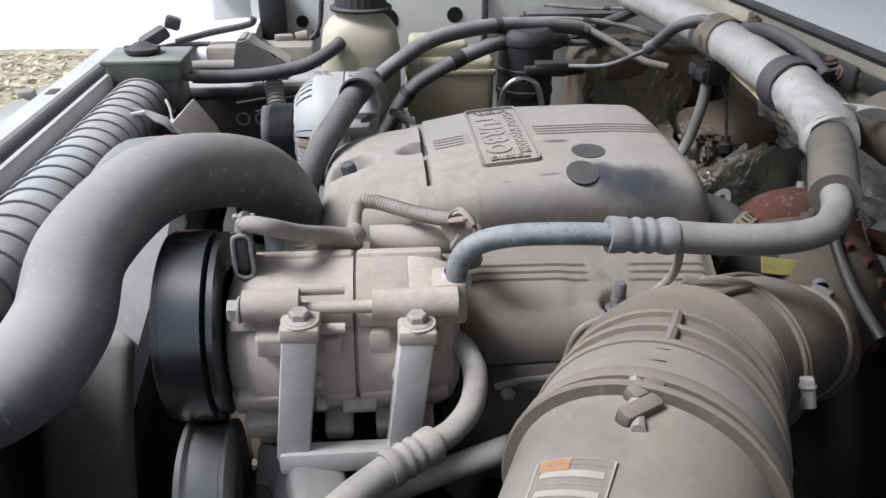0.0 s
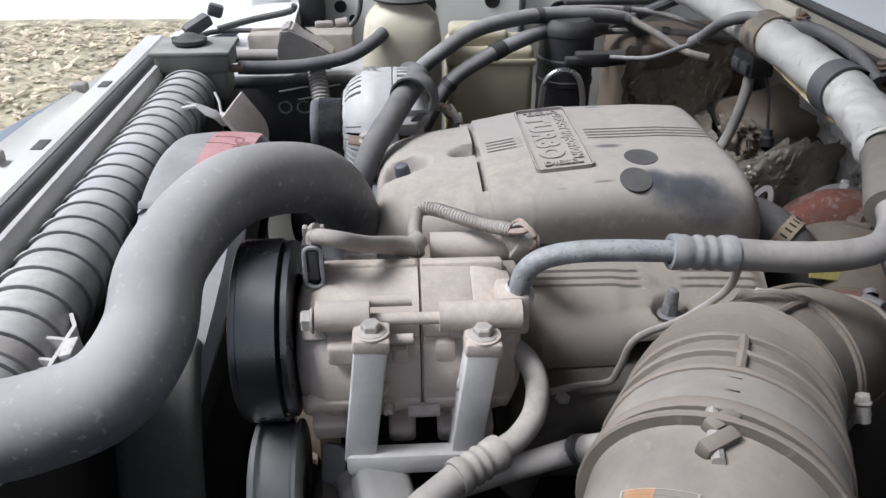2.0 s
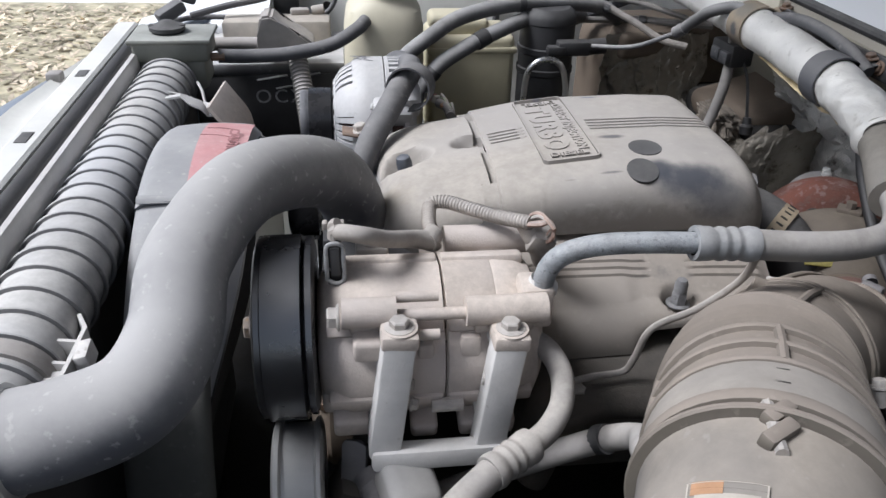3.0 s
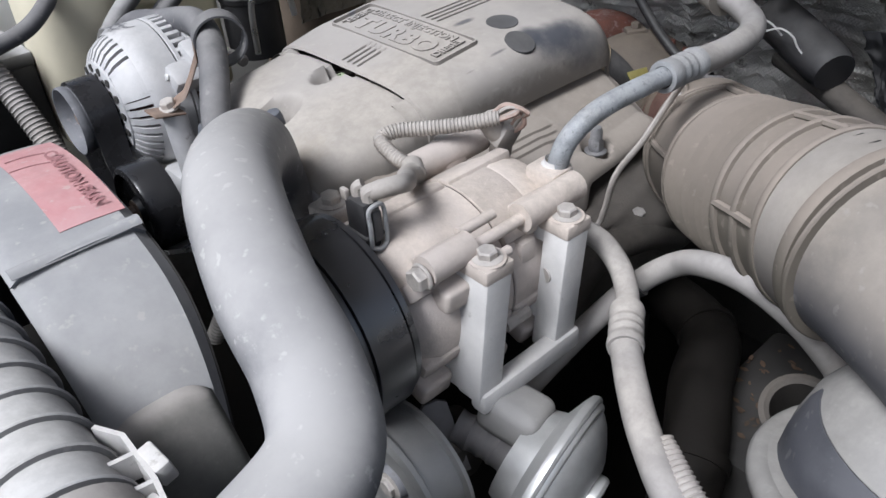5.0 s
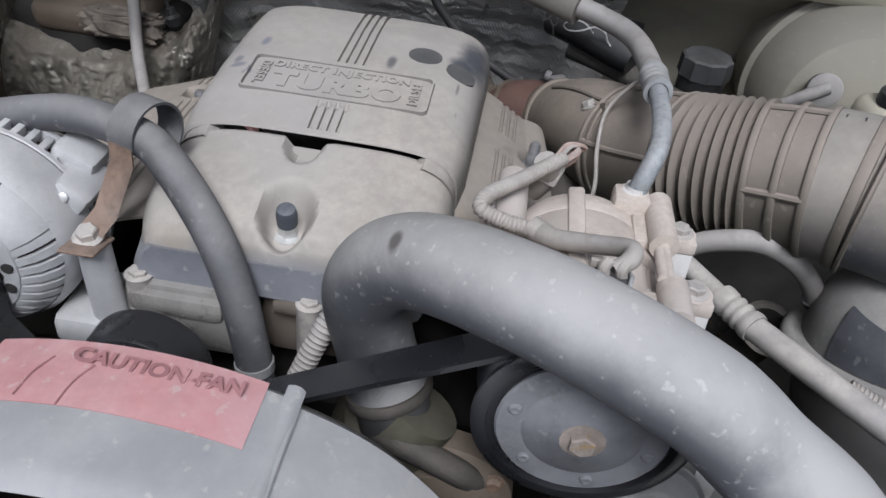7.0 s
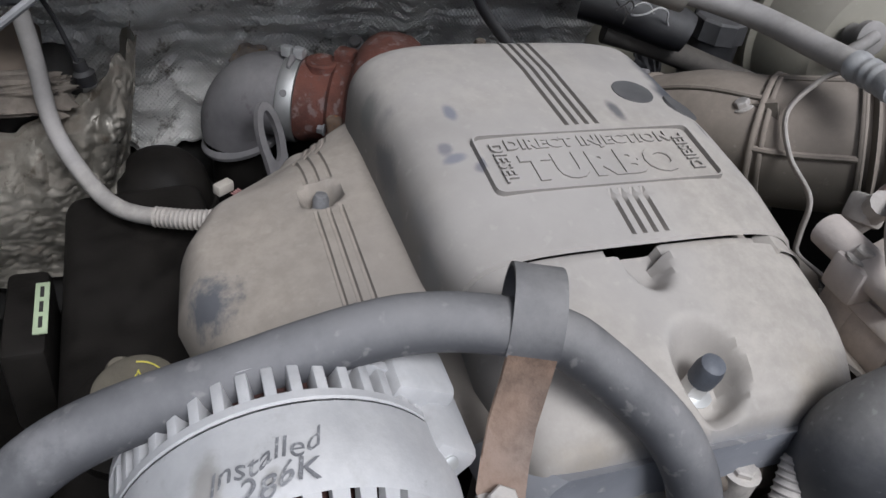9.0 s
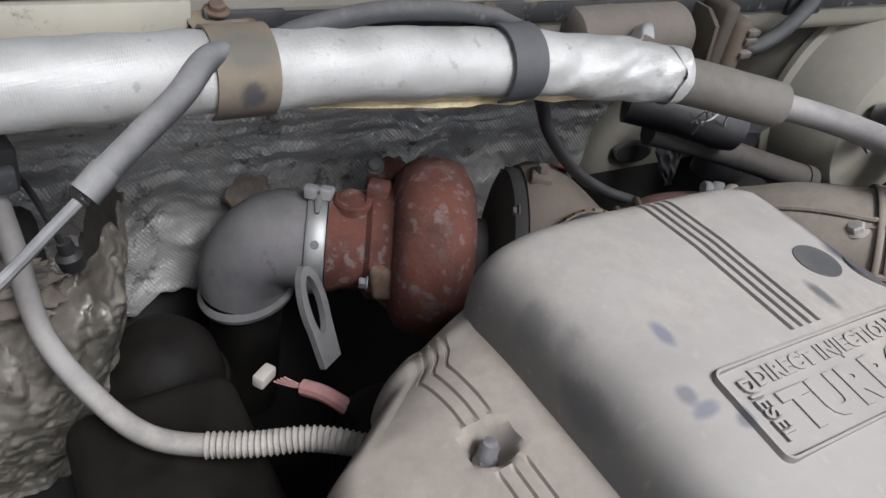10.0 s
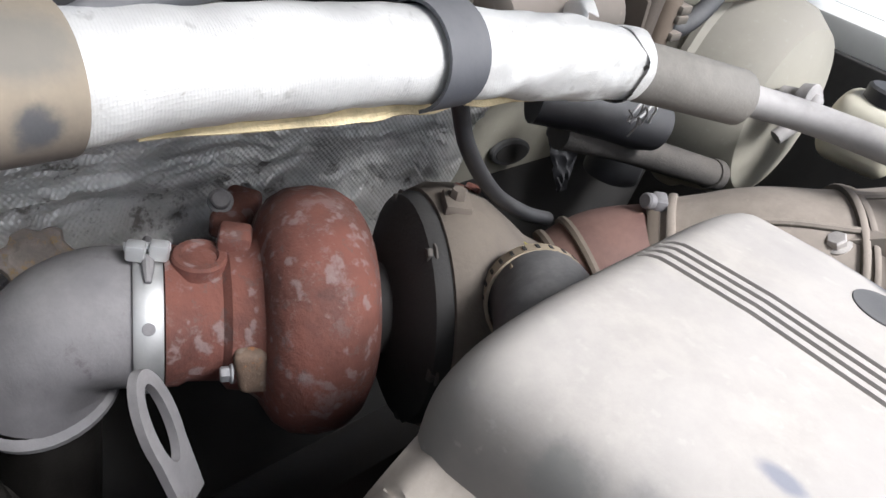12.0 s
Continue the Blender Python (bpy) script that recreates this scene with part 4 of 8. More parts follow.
    lettering("emblem_word", "TURBO", plate @ pose(0, -0.0085, 0), 0.032, shell, "cover", 0.0009, "raised word TURBO", 1.16, 0.0018)
    lettering("emblem_word", "DIRECT INJECTION", plate @ pose(0, 0.0165, 0), 0.0135, shell, "cover", 0.0008, "raised words DIRECT INJECTION", 1.1, 0.0006)
    lettering("emblem_word", "DIESEL", plate @ pose(-0.0705, 0, 0, 0, 0, -90), 0.0125, shell, "cover", 0.0008, "raised word DIESEL", 1.05, 0.0003)
    lettering("emblem_word", "DIESEL", plate @ pose(0.0705, 0, 0, 0, 0, 90), 0.0125, shell, "cover", 0.0008, "raised word DIESEL", 1.05, 0.0003)
    # round recess plugs
    tree = BVHTree.FromPolygons([v.co + ORIGIN[root] for v in shell.data.vertices], [tuple(p.vertices) for p in shell.data.polygons])
    for x, y, r in ((0.202, 0.719, 0.0165), (0.188, 0.6815, 0.0155)):
        at, up = tree.ray_cast(Vector((x, y, 1.3)), Vector((0, 0, -1)))[:2]
        bm = B()
        lathe(bm, at, up, [(-0.003, r), (0.0004, r), (0.0006, r * 0.985), (0.0006, 0)], 40)
        part("plug", bm, "plug", shell, "dark grey round flush plug")
    return root


build_ground()
build_litter()
build_body()
build_cover()


# ---- air conditioning compressor and its lines ----
def build_compressor():
    cy, cz = 0.553, 1.052
    root = thing("ac_compressor", (-0.04, cy, 0.98), "dusty cast aluminium air conditioning compressor with black clutch pulley", "compressor")
    ax = (1, 0, 0)
    bm = B()
    lathe(bm, (0, cy + 0.002, cz - 0.004), ax, [(-0.122, 0), (-0.122, 0.046), (-0.118, 0.054), (-0.105, 0.062), (-0.098, 0.0655), (-0.060, 0.0655), (-0.0255, 0.0650), (-0.0245, 0.0655)], 40)
    part("front_housing", bm, "compressor", root, "dusty front housing half")
    for k in range(6):
        for x, L in ((-0.07, 0.09), (0.012, 0.068)):
            w = radians(20 + 60 * k)
            bm = B()
            rbox(bm, (x, cy + 0.002 + 0.062 * math.cos(w), cz - 0.004 + 0.062 * math.sin(w)), (L, 0.012, 0.014), 0.003, (math.degrees(w), 0, 0))
            part("housing_rib", bm, "compressor", root)
    bm = B()
    lathe(bm, (0, cy + 0.002, cz - 0.004), ax, [(-0.0235, 0.0655), (-0.0225, 0.0635), (-0.0215, 0.0655), (0.016, 0.0650), (0.018, 0.0640), (0.020, 0.0650), (0.038, 0.0630), (0.050, 0.058), (0.056, 0.047), (0.056, 0)], 40)
    part("rear_housing", bm, "compressor", root, "dusty rear housing half")
    bm = B()
    rbox(bm, (0.048, 0.520, 1.098), (0.026, 0.030, 0.036), 0.004)
    part("port_block", bm, "compressor", root)
    for x in (-0.045, -0.005, 0.032):
        bm = B()
        rbox(bm, (x, 0.500, 1.075), (0.016, 0.016, 0.020), 0.003)
        part("cast_lug", bm, "compressor", root)
    # upper bosses towards the engine, with long bolt barrels
    bm = B()
    tube(bm, [(-0.012, 0.618, 1.098), (0.068, 0.618, 1.098)], 0.0135, 16, 1)
    rbox(bm, (0.028, 0.620, 1.088), (0.030, 0.030, 0.030), 0.005)
    part("mounting_boss", bm, "compressor", root)
    bm = B()
    hexbolt(bm, (0.029, 0.623, 1.103), (0, 0, 1), 0.0075, 0.008)
    part("bolt", bm, "boltm", root)
    bm = B()
    rbox(bm, (-0.075, 0.645, 1.075), (0.03, 0.03, 0.02), 0.004)
    hexbolt(bm, (-0.075, 0.645, 1.085), (0, 0, 1), 0.0085, 0.009)
    part("bolt", bm, "boltm", root)
    # near side barrels and through bolts
    for x0, x1, z in ((-0.102, -0.062, 1.109), (-0.010, 0.052, 1.106)):
        bm = B()
        tube(bm, [(x0, 0.497, z), (x1, 0.497, z)], 0.0115, 18, 1)
        rbox(bm, ((x0 + x1) / 2, 0.508, z - 0.012), ((x1 - x0) * 0.75, 0.022, 0.020), 0.003)
        part("bolt_barrel", bm, "compressor", root)
    bm = B()
    tube(bm, [(-0.064, 0.497, 1.105), (-0.006, 0.497, 1.105)], 0.0048, 12, 1)
    tube(bm, [(-0.064, 0.505, 1.116), (-0.030, 0.505, 1.116)], 0.0042, 12, 1)
    part("through_bolt", bm, "compressor", root)
    bm = B()
    tube(bm, [(-0.050, 0.489, 1.092), (-0.030, 0.489, 1.092)], 0.0042, 12, 1)
    rbox(bm, (-0.040, 0.495, 1.078), (0.012, 0.02, 0.014), 0.003)
    part("guide_pin", bm, "compressor", root)
    bm = B()
    rbox(bm, (-0.083, 0.497, 1.082), (0.024, 0.026, 0.020), 0.004, (8, 0, 0), 3)
    part("cast_lug", bm, "compressor", root)
    bm = B()
    hexbolt(bm, (-0.104, 0.497, 1.106), (-1, 0, 0), 0.0085, 0.009, 1.2)
    part("bolt", bm, "boltm", root)
    # clutch: pulley with belt grooves, face plate, hub
    bm = B()
    R, pz = 0.0730, 1.0612
    prof = [(-0.123, 0.045), (-0.123, R - 0.006), (-0.1245, R), (-0.129, R), (-0.130, R - 0.0025)]
    for k in range(8):
        a = -0.131 - 0.0036 * k
        prof += [(a, R - 0.0045), (a - 0.0018, R - 0.0020)]
    prof += [(-0.1610, R - 0.002), (-0.1625, R + 0.001), (-0.1665, R + 0.001), (-0.1685, R - 0.003), (-0.1685, R - 0.009), (-0.163, R - 0.010), (-0.163, 0.030), (-0.16, 0.0)]
    lathe(bm, (0, cy, pz), ax, prof, 56)
    pul = part("pulley", bm, "beltback", root, "glossy black grooved clutch pulley")
    bm = B()
    lathe(bm, (0, cy, pz), ax, [(-0.164, 0.0), (-0.164, 0.0570), (-0.1675, 0.0580), (-0.1695, 0.0565), (-0.1695, 0.040), (-0.172, 0.037), (-0.174, 0.018), (-0.176, 0.015), (-0.176, 0)], 48)
    part("clutch_plate", bm, "hub", pul, "dusty dark steel clutch plate")
    for k in range(6):
        w = radians(15 + 60 * k)
        bm = B()
        lathe(bm, (-0.1695, cy + 0.0475 * math.cos(w), pz + 0.0475 * math.sin(w)), (-1, 0, 0), [(0, 0.0048), (0.0012, 0.0046), (0.002, 0.003), (0.001, 0.0)], 12)
        part("rivet", bm, "hub", pul)
    bm = B()
    hexbolt(bm, (-0.1755, cy, pz), (-1, 0, 0), 0.0095, 0.007, 1.6)
    part("hub_nut", bm, "crustnut", pul, "crusted pale hub nut")
    # cast lumps under the body
    for x, y, z, w, h in ((-0.098, 0.512, 0.998, 0.030, 0.022), (-0.040, 0.506, 0.996, 0.022, 0.016), (0.012, 0.508, 0.994, 0.046, 0.020), (-0.112, 0.520, 1.018, 0.018, 0.026)):
        bm = B()
        rbox(bm, (x, y, z), (w, 0.030, h), 0.004, (18, 0, 0), 3)
        part("cast_lug", bm, "compressor", root)
    # front mounting bracket: two leaning square posts joined by a foot bar
    bm = B()
    rbox(bm, (-0.029, 0.4715, 0.988), (0.110, 0.016, 0.020), 0.004)
    part("bracket_foot", bm, "bracket", root, "bare grey aluminium foot bar")
    for x, z, solid in ((-0.0672, 1.046, True), (0.0152, 1.040, False)):
        bm = B()
        rbox(bm, (x, 0.479, z), (0.0245, 0.024, 0.116), 0.0025, (0, 6.7, 0))
        post = part("bracket_post", bm, "bracket", root, "bare grey aluminium post")
        bm = B()
        rbox(bm, (x + 0.0062, 0.4815, z + 0.054), (0.0275, 0.030, 0.012), 0.0025, (0, 4, 0))
        lathe(bm, (x + 0.0064, 0.480, z + 0.059), (0, 0, 1), [(0, 0.0135), (0.0018, 0.0135), (0.0022, 0.012), (0.0022, 0)], 24)
        part("post_cap", bm, "compressor", post, "dusty tan pad under the bolt")
        bm = B()
        if solid:
            rbox(bm, (x - 0.001, 0.500, z - 0.002), (0.0235, 0.050, 0.108), 0.003, (0, 6.7, 0))
            part("web", bm, "bracket", post, "pale cast web")
        else:
            bm.free()
            for dz, h in ((0.044, 0.016), (0.006, 0.012), (-0.026, 0.014)):
                bm = B()
                rbox(bm, (x + dz * 0.117, 0.502, z + dz), (0.0235, 0.046, h), 0.003, (0, 6.7, 0))
                part("web", bm, "bracket", post, "pale cast web")
    for x, z in ((-0.0608, 1.1065), (0.0216, 1.1005)):
        bm = B()
        hexbolt(bm, (x, 0.480, z), (0, 0, 1), 0.0075, 0.0075, 1.5)
        part("bolt", bm, "boltm", root)
    bm = B()
    tube(bm, [(-0.035, 0.490, 1.022), (-0.01, 0.490, 1.022)], 0.006, 10, 1)
    part("stud", bm, "boltm", root)
    for x, z in ((-0.0555, 1.050), (0.004, 1.052), (-0.052, 1.030)):
        bm = B()
        hexbolt(bm, (x, 0.484, z), (1, -0.3, 0), 0.005, 0.006, 1.2)
        part("bolt", bm, "boltm", root)
    # clutch plug: shroud, skirt, wire clip, dusty top with tape
    bm = B()
    rbox(bm, (-0.1075, 0.5515, 1.1335), (0.0135, 0.0215, 0.026), 0.0015)
    plug = part("connector", bm, "black", root, "black electrical plug, dusty on top")
    bm = B()
    rbox(bm, (-0.1080, 0.5520, 1.1195), (0.0165, 0.0250, 0.0035), 0.001)
    rbox(bm, (-0.1070, 0.5515, 1.1125), (0.0110, 0.0190, 0.014), 0.0015)
    part("skirt", bm, "black", plug)
    bm = B()
    tube(bm, [(-0.1125, 0.5385, 1.113), (-0.1125, 0.5375, 1.130), (-0.1120, 0.5385, 1.142), (-0.1060, 0.5375, 1.1455), (-0.1000, 0.5385, 1.142), (-0.0995, 0.5375, 1.130), (-0.0995, 0.5385, 1.113), (-0.1060, 0.5375, 1.110), (-0.1125, 0.5385, 1.113)], 0.0017, 8, 5)
    part("wire_clip", bm, "ferrule", plug, "pale grey plug clip")
    bm = B()
    rbox(bm, (-0.1060, 0.5395, 1.128), (0.0075, 0.004, 0.024), 0.001)
    part("latch", bm, "plug", plug)
    for y in (0.5445, 0.5560):
        bm = B()
        tube(bm, [(-0.107, y, 1.145), (-0.1065, y + 0.001, 1.151), (-0.103, y - 0.002, 1.154)], 0.0042, 10, 4)
        part("wire_seal", bm, "wire", plug)
    for v, y in (((-0.113, 0.5620, 1.1475), 0), ((-0.100, 0.5620, 1.1475), 0)):
        bm = B()
        rbox(bm, v, (0.004, 0.007, 0.008), 0.001)
        part("ear", bm, "wire", plug)
    return root


def build_harness():
    root = thing("wiring_harness", (-0.02, 0.62, 1.09), "dusty convoluted wire loom over the compressor", "wiring")
    bm = B()
    tube(bm, [(-0.1045, 0.5500, 1.1480), (-0.0985, 0.5400, 1.1535), (-0.0830, 0.5385, 1.1510), (-0.0640, 0.5560, 1.1370), (-0.0430, 0.5830, 1.1210), (-0.0253, 0.5950, 1.1120)], [0.0058, 0.0065, 0.0068, 0.0070, 0.0078, 0.0090], 14, 8)
    part("taped_loom", bm, "wire", root)
    bm = B()
    tube(bm, [(-0.0235, 0.590, 1.108), (-0.0245, 0.605, 1.1140), (-0.0250, 0.622, 1.1170), (-0.0215, 0.641, 1.1225), (-0.0080, 0.640, 1.1250), (0.010, 0.626, 1.1255), (0.032, 0.606, 1.1270), (0.056, 0.581, 1.1330)], 0.0058, 12, 8, ribs=(0.0032, 0.0009, 1))
    part("loom_tube", bm, "wire", root)
    bm = B()
    tube(bm, [(-0.030, 0.590, 1.113), (-0.022, 0.602, 1.115)], [0.0095, 0.0088], 12, 2)
    part("tape_knot", bm, "wire", root, "dusty tape wound round the loom")
    rnd = random.Random(8)
    for k in range(6):
        bm = B()
        a = rnd.uniform(-0.006, 0.006)
        tube(bm, [(0.053, 0.583 + a, 1.133), (0.062, 0.574 + a, 1.140 + a * 0.5), (0.071, 0.569 - a, 1.137), (0.073, 0.574 + a, 1.125), (0.069, 0.585, 1.110)], 0.0019, 6, 5)
        part("loose_wire", bm, "brownwire" if k % 3 else "wire", root, "faded red-brown bare wire")
    bm = B()
    tube(bm, [(0.055, 0.595, 1.128), (0.066, 0.590, 1.108), (0.075, 0.60, 1.085)], 0.010, 12, 4)
    rbox(bm, (0.068, 0.590, 1.112), (0.022, 0.022, 0.022), 0.004, (20, 20, 0))
    part("pressure_switch", bm, "wire", root)


def crimp(bm, a, b, r):
    """A hose ferrule between two places, with three rolled rings."""
    a, b = Vector(a), Vector(b)
    L = (b - a).length
    prof = [(0, r * 0.7), (0, r), (L * 0.10, r * 1.04), (L * 0.16, r)]
    for k in range(3):
        c = 0.25 + 0.2 * k
        prof += [(L * c, r), (L * (c + 0.05), r * 0.90), (L * (c + 0.10), r * 0.90), (L * (c + 0.15), r)]
    prof += [(L * 0.9, r * 1.05), (L, r), (L, r * 0.7)]
    lathe(bm, a, b - a, prof, 24)


def build_lines():
    # upper discharge line: aluminium tube, crimp, rubber hose
    root = thing("refrigerant_line", (0.06, 0.51, 1.10), "oxidised aluminium refrigerant line with crimped rubber hose", "hose")
    bm = B()
    tube(bm, [(0.052, 0.518, 1.106), (0.055, 0.512, 1.132), (0.066, 0.506, 1.148), (0.090, 0.503, 1.1555), (0.125, 0.501, 1.157), (0.165, 0.500, 1.1555)], 0.0083, 18, 8)
    part("metal_tube", bm, "metalhose", root, "pitted oxidised aluminium tube")
    bm = B()
    lathe(bm, (0.052, 0.5185, 1.108), (0.05, -0.1, 1), [(0, 0.013), (0.006, 0.013), (0.008, 0.009), (0.012, 0.009)], 16)
    part("fitting", bm, "bracket", root)
    bm = B()
    crimp(bm, (0.160, 0.500, 1.1555), (0.209, 0.500, 1.1525), 0.0132)
    part("crimp", bm, "ferrule", root, "grey crimped ferrule")
    bm = B()
    tube(bm, [(0.205, 0.500, 1.1525), (0.255, 0.501, 1.1475), (0.300, 0.506, 1.145), (0.335, 0.520, 1.1445), (0.359, 0.547, 1.147), (0.373, 0.580, 1.152)], 0.0118, 18, 8)
    part("hose", bm, "hose_light", root, "dusty grey rubber hose")
    bm = B()
    tube(bm, [(0.368, 0.568, 1.150), (0.384, 0.602, 1.155), (0.401, 0.638, 1.160), (0.415, 0.675, 1.165)], 0.0200, 22, 6)
    part("foam_sleeve", bm, "foam", root, "grey-brown foam sleeve")
    # silver heat sleeve along the cowl
    bm = B()
    tube(bm, [(0.413, 0.660, 1.165), (0.4295, 0.71, 1.167), (0.4415, 0.78, 1.171), (0.4505, 0.90, 1.1755), (0.4545, 1.05, 1.1775), (0.456, 1.25, 1.177), (0.450, 1.42, 1.17)],
         [0.0235, 0.0265, 0.0255, 0.026, 0.026, 0.026, 0.024], 40, 26)
    for v in bm.verts:
        n1 = noise.noise(v.co * 38.0)
        v.co.z += 0.0028 * n1
        v.co.x += 0.0016 * noise.noise(v.co * 60.0 + Vector((5, 0, 0)))
        tear = smooth01((0.815 - v.co.y) / 0.03)
        fold = abs(noise.noise(Vector((v.co.x * 40, v.co.y * 26 + v.co.z * 40, v.co.z * 22)))) + 0.30 * abs(noise.noise(v.co * 70.0))
        v.co += Vector((-0.007, 0, 0.003)) * tear * (fold - 0.25)
    sl = part("heat_sleeve", bm, "sleeve", root, "bright silver woven heat sleeve, frayed at its end", 60)
    bm = B()

    def flap(u, v):
        y = 0.665 + 0.31 * u
        return (interp(y, [(0.665, 0.4225), (0.78, 0.4415), (0.98, 0.449)]) - 0.005 * v + 0.002 * noise.noise((u * 9, v * 3, 0)), y, 1.1440 + 0.024 * (y - 0.665) - 0.007 * v * math.sin(math.pi * u) * (1 + 0.4 * noise.noise((u * 14, 0, 4))))

    sheet(bm, flap, 40, 4, 0.0012, (-1, 0, 0))
    part("frayed_seam", bm, "fray", sl, "frayed lower seam of the sleeve")
    bm = B()
    lathe(bm, (0.4125, 0.661, 1.165), (0.12, 1, 0.05), [(0, 0.0222), (-0.003, 0.0232), (0.001, 0.0240), (0.006, 0.0246), (0.012, 0.0240)], 40)
    for v in bm.verts:
        q = v.co * 55.0
        v.co += Vector((0.0022 * noise.noise(q), 0.007 * noise.noise(q + Vector((3, 1, 8))), 0.0022 * noise.noise(q + Vector((9, 0, 0)))))
    part("frayed_end", bm, "sleeve", sl, "crumpled frayed sleeve end")
    bm = B()
    sheet(bm, lambda u, v: (0.436 + 0.030 * u + 0.004 * math.sin(5 * v), 0.672 + 0.022 * v - 0.018 * u, 1.188 + 0.006 * math.sin(3 * u + 2 * v) - 0.004 * v), 12, 8, 0.0008)
    part("torn_flap", bm, "sleeve", sl, "torn flap of foil")
    bm = B()
    tube(bm, [(0.212, 0.503, 1.146), (0.222, 0.515, 1.130), (0.224, 0.532, 1.098), (0.196, 0.536, 1.070), (0.158, 0.535, 1.052), (0.148, 0.537, 1.020), (0.140, 0.538, 1.004), (0.112, 0.535, 1.003), (0.088, 0.532, 1.000)], 0.0034, 10, 8, squash=0.7)
    part("support_rod", bm, "wire", root, "bent dusty support rod")
    # lower suction hose
    root = thing("suction_hose", (0.03, 0.45, 0.98), "dusty refrigerant hose with crimp dropping past the compressor", "hose")
    bm = B()
    tube(bm, [(0.036, 0.530, 1.060), (0.056, 0.505, 1.062), (0.064, 0.480, 1.056), (0.060, 0.457, 1.045), (0.046, 0.438, 1.038), (0.028, 0.424, 1.036)], 0.0092, 16, 8)
    part("metal_tube", bm, "hose_light", root)
    bm = B()
    crimp(bm, (0.030, 0.4255, 1.0362), (-0.004, 0.4015, 1.035), 0.0130)
    part("crimp", bm, "hose_light", root)
    bm = B()
    tube(bm, [(-0.002, 0.403, 1.035), (-0.030, 0.376, 1.034), (-0.056, 0.346, 1.030), (-0.080, 0.305, 1.018), (-0.095, 0.25, 0.995), (-0.102, 0.18, 0.95), (-0.10, 0.10, 0.87)], 0.0112, 16, 8)
    part("hose", bm, "hose_light", root)
    bm = B()
    tube(bm, [(-0.052, 0.337, 1.0310), (-0.070, 0.303, 1.0230), (-0.085, 0.25, 1.000), (-0.091, 0.18, 0.955), (-0.089, 0.10, 0.875)], [0.0070, 0.0085, 0.0095, 0.0100, 0.0100], 16, 8, ribs=(0.0036, 0.0013, 1))
    part("loom_tube", bm, "wire", root, "split convoluted loom tube")
    # retaining straps over the silver sleeve
    for y, w, x, z, mt, says in ((1.0235, 0.040, 0.4540, 1.1775, "strap", "dusty tan steel strap"), (0.812, 0.030, 0.4440, 1.173, "darkstrap", "dark grey steel strap")):
        st = thing("hose_strap", (x, y, z - 0.03), says + " holding the silver sleeve to the cowl", "strap", "hose straps")
        bm = B()
        ring = []
        for k in range(22):
            a = radians(-120 - 215 * k / 21)
            ring.append((x + 0.030 * math.cos(a), z + 0.030 * math.sin(a)))
        ring += [(x + 0.036, z + 0.020), (x + 0.046, z + 0.022)]
        inner = [(x + (px - x) * 0.93, z + (pz - z) * 0.93) for px, pz in ring]
        rows = [[(px, y + s * w / 2, pz) for px, pz in ring + inner[::-1]] for s in (-1, 1)]
        loft(bm, rows)
        part("band", bm, mt, st)
        bm = B()
        hexbolt(bm, (x + 0.040, y, z + 0.024), (-0.2, 0, 1), 0.006, 0.006)
        part("bolt", bm, "rustbolt", st)


# ---- charge air pipe ----
def build_charge_pipe():
    root = thing("charge_air_pipe", (-0.10, 0.72, 0.98), "thick dusty grey S-shaped charge air pipe", "pipe")
    bm = B()
    tube(bm, [(-0.0985, 0.6885, 0.986), (-0.0865, 0.7060, 1.030), (-0.0910, 0.7140, 1.0890), (-0.1185, 0.6772, 1.1400), (-0.1736, 0.5988, 1.1670), (-0.2075, 0.5125, 1.1530), (-0.2145, 0.4655, 1.1200), (-0.2345, 0.4270, 1.1010),
              (-0.2800, 0.4130, 1.0890), (-0.3300, 0.4075, 1.0827)], [0.0318, 0.0312, 0.0312, 0.0320, 0.0316, 0.0312, 0.0320, 0.0318, 0.0330, 0.0338], 44, 10)
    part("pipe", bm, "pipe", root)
    bm = B()
    lathe(bm, (-0.0985, 0.6885, 0.988), (0.2, 0.35, 1), [(0, 0.0312), (0, 0.0338), (0.003, 0.0350), (0.007, 0.0350), (0.010, 0.0340), (0.010, 0.0312)], 36)
    part("hose_clamp", bm, "grime", root, "grimy hose clamp")
    bm = B()
    tube(bm, [(-0.103, 0.668, 0.90), (-0.0985, 0.6888, 0.990)], 0.0300, 32, 2)
    part("coupler", bm, "rubber", root, "black rubber coupler")
    bm = B()
    lathe(bm, (-0.318, 0.4090, 1.0843), (1, 0.09, 0.1), [(0, 0.0335), (0.002, 0.0372), (0.010, 0.0372), (0.012, 0.0335)], 36)
    part("hose_clamp", bm, "zinc", root, "steel hose clamp")


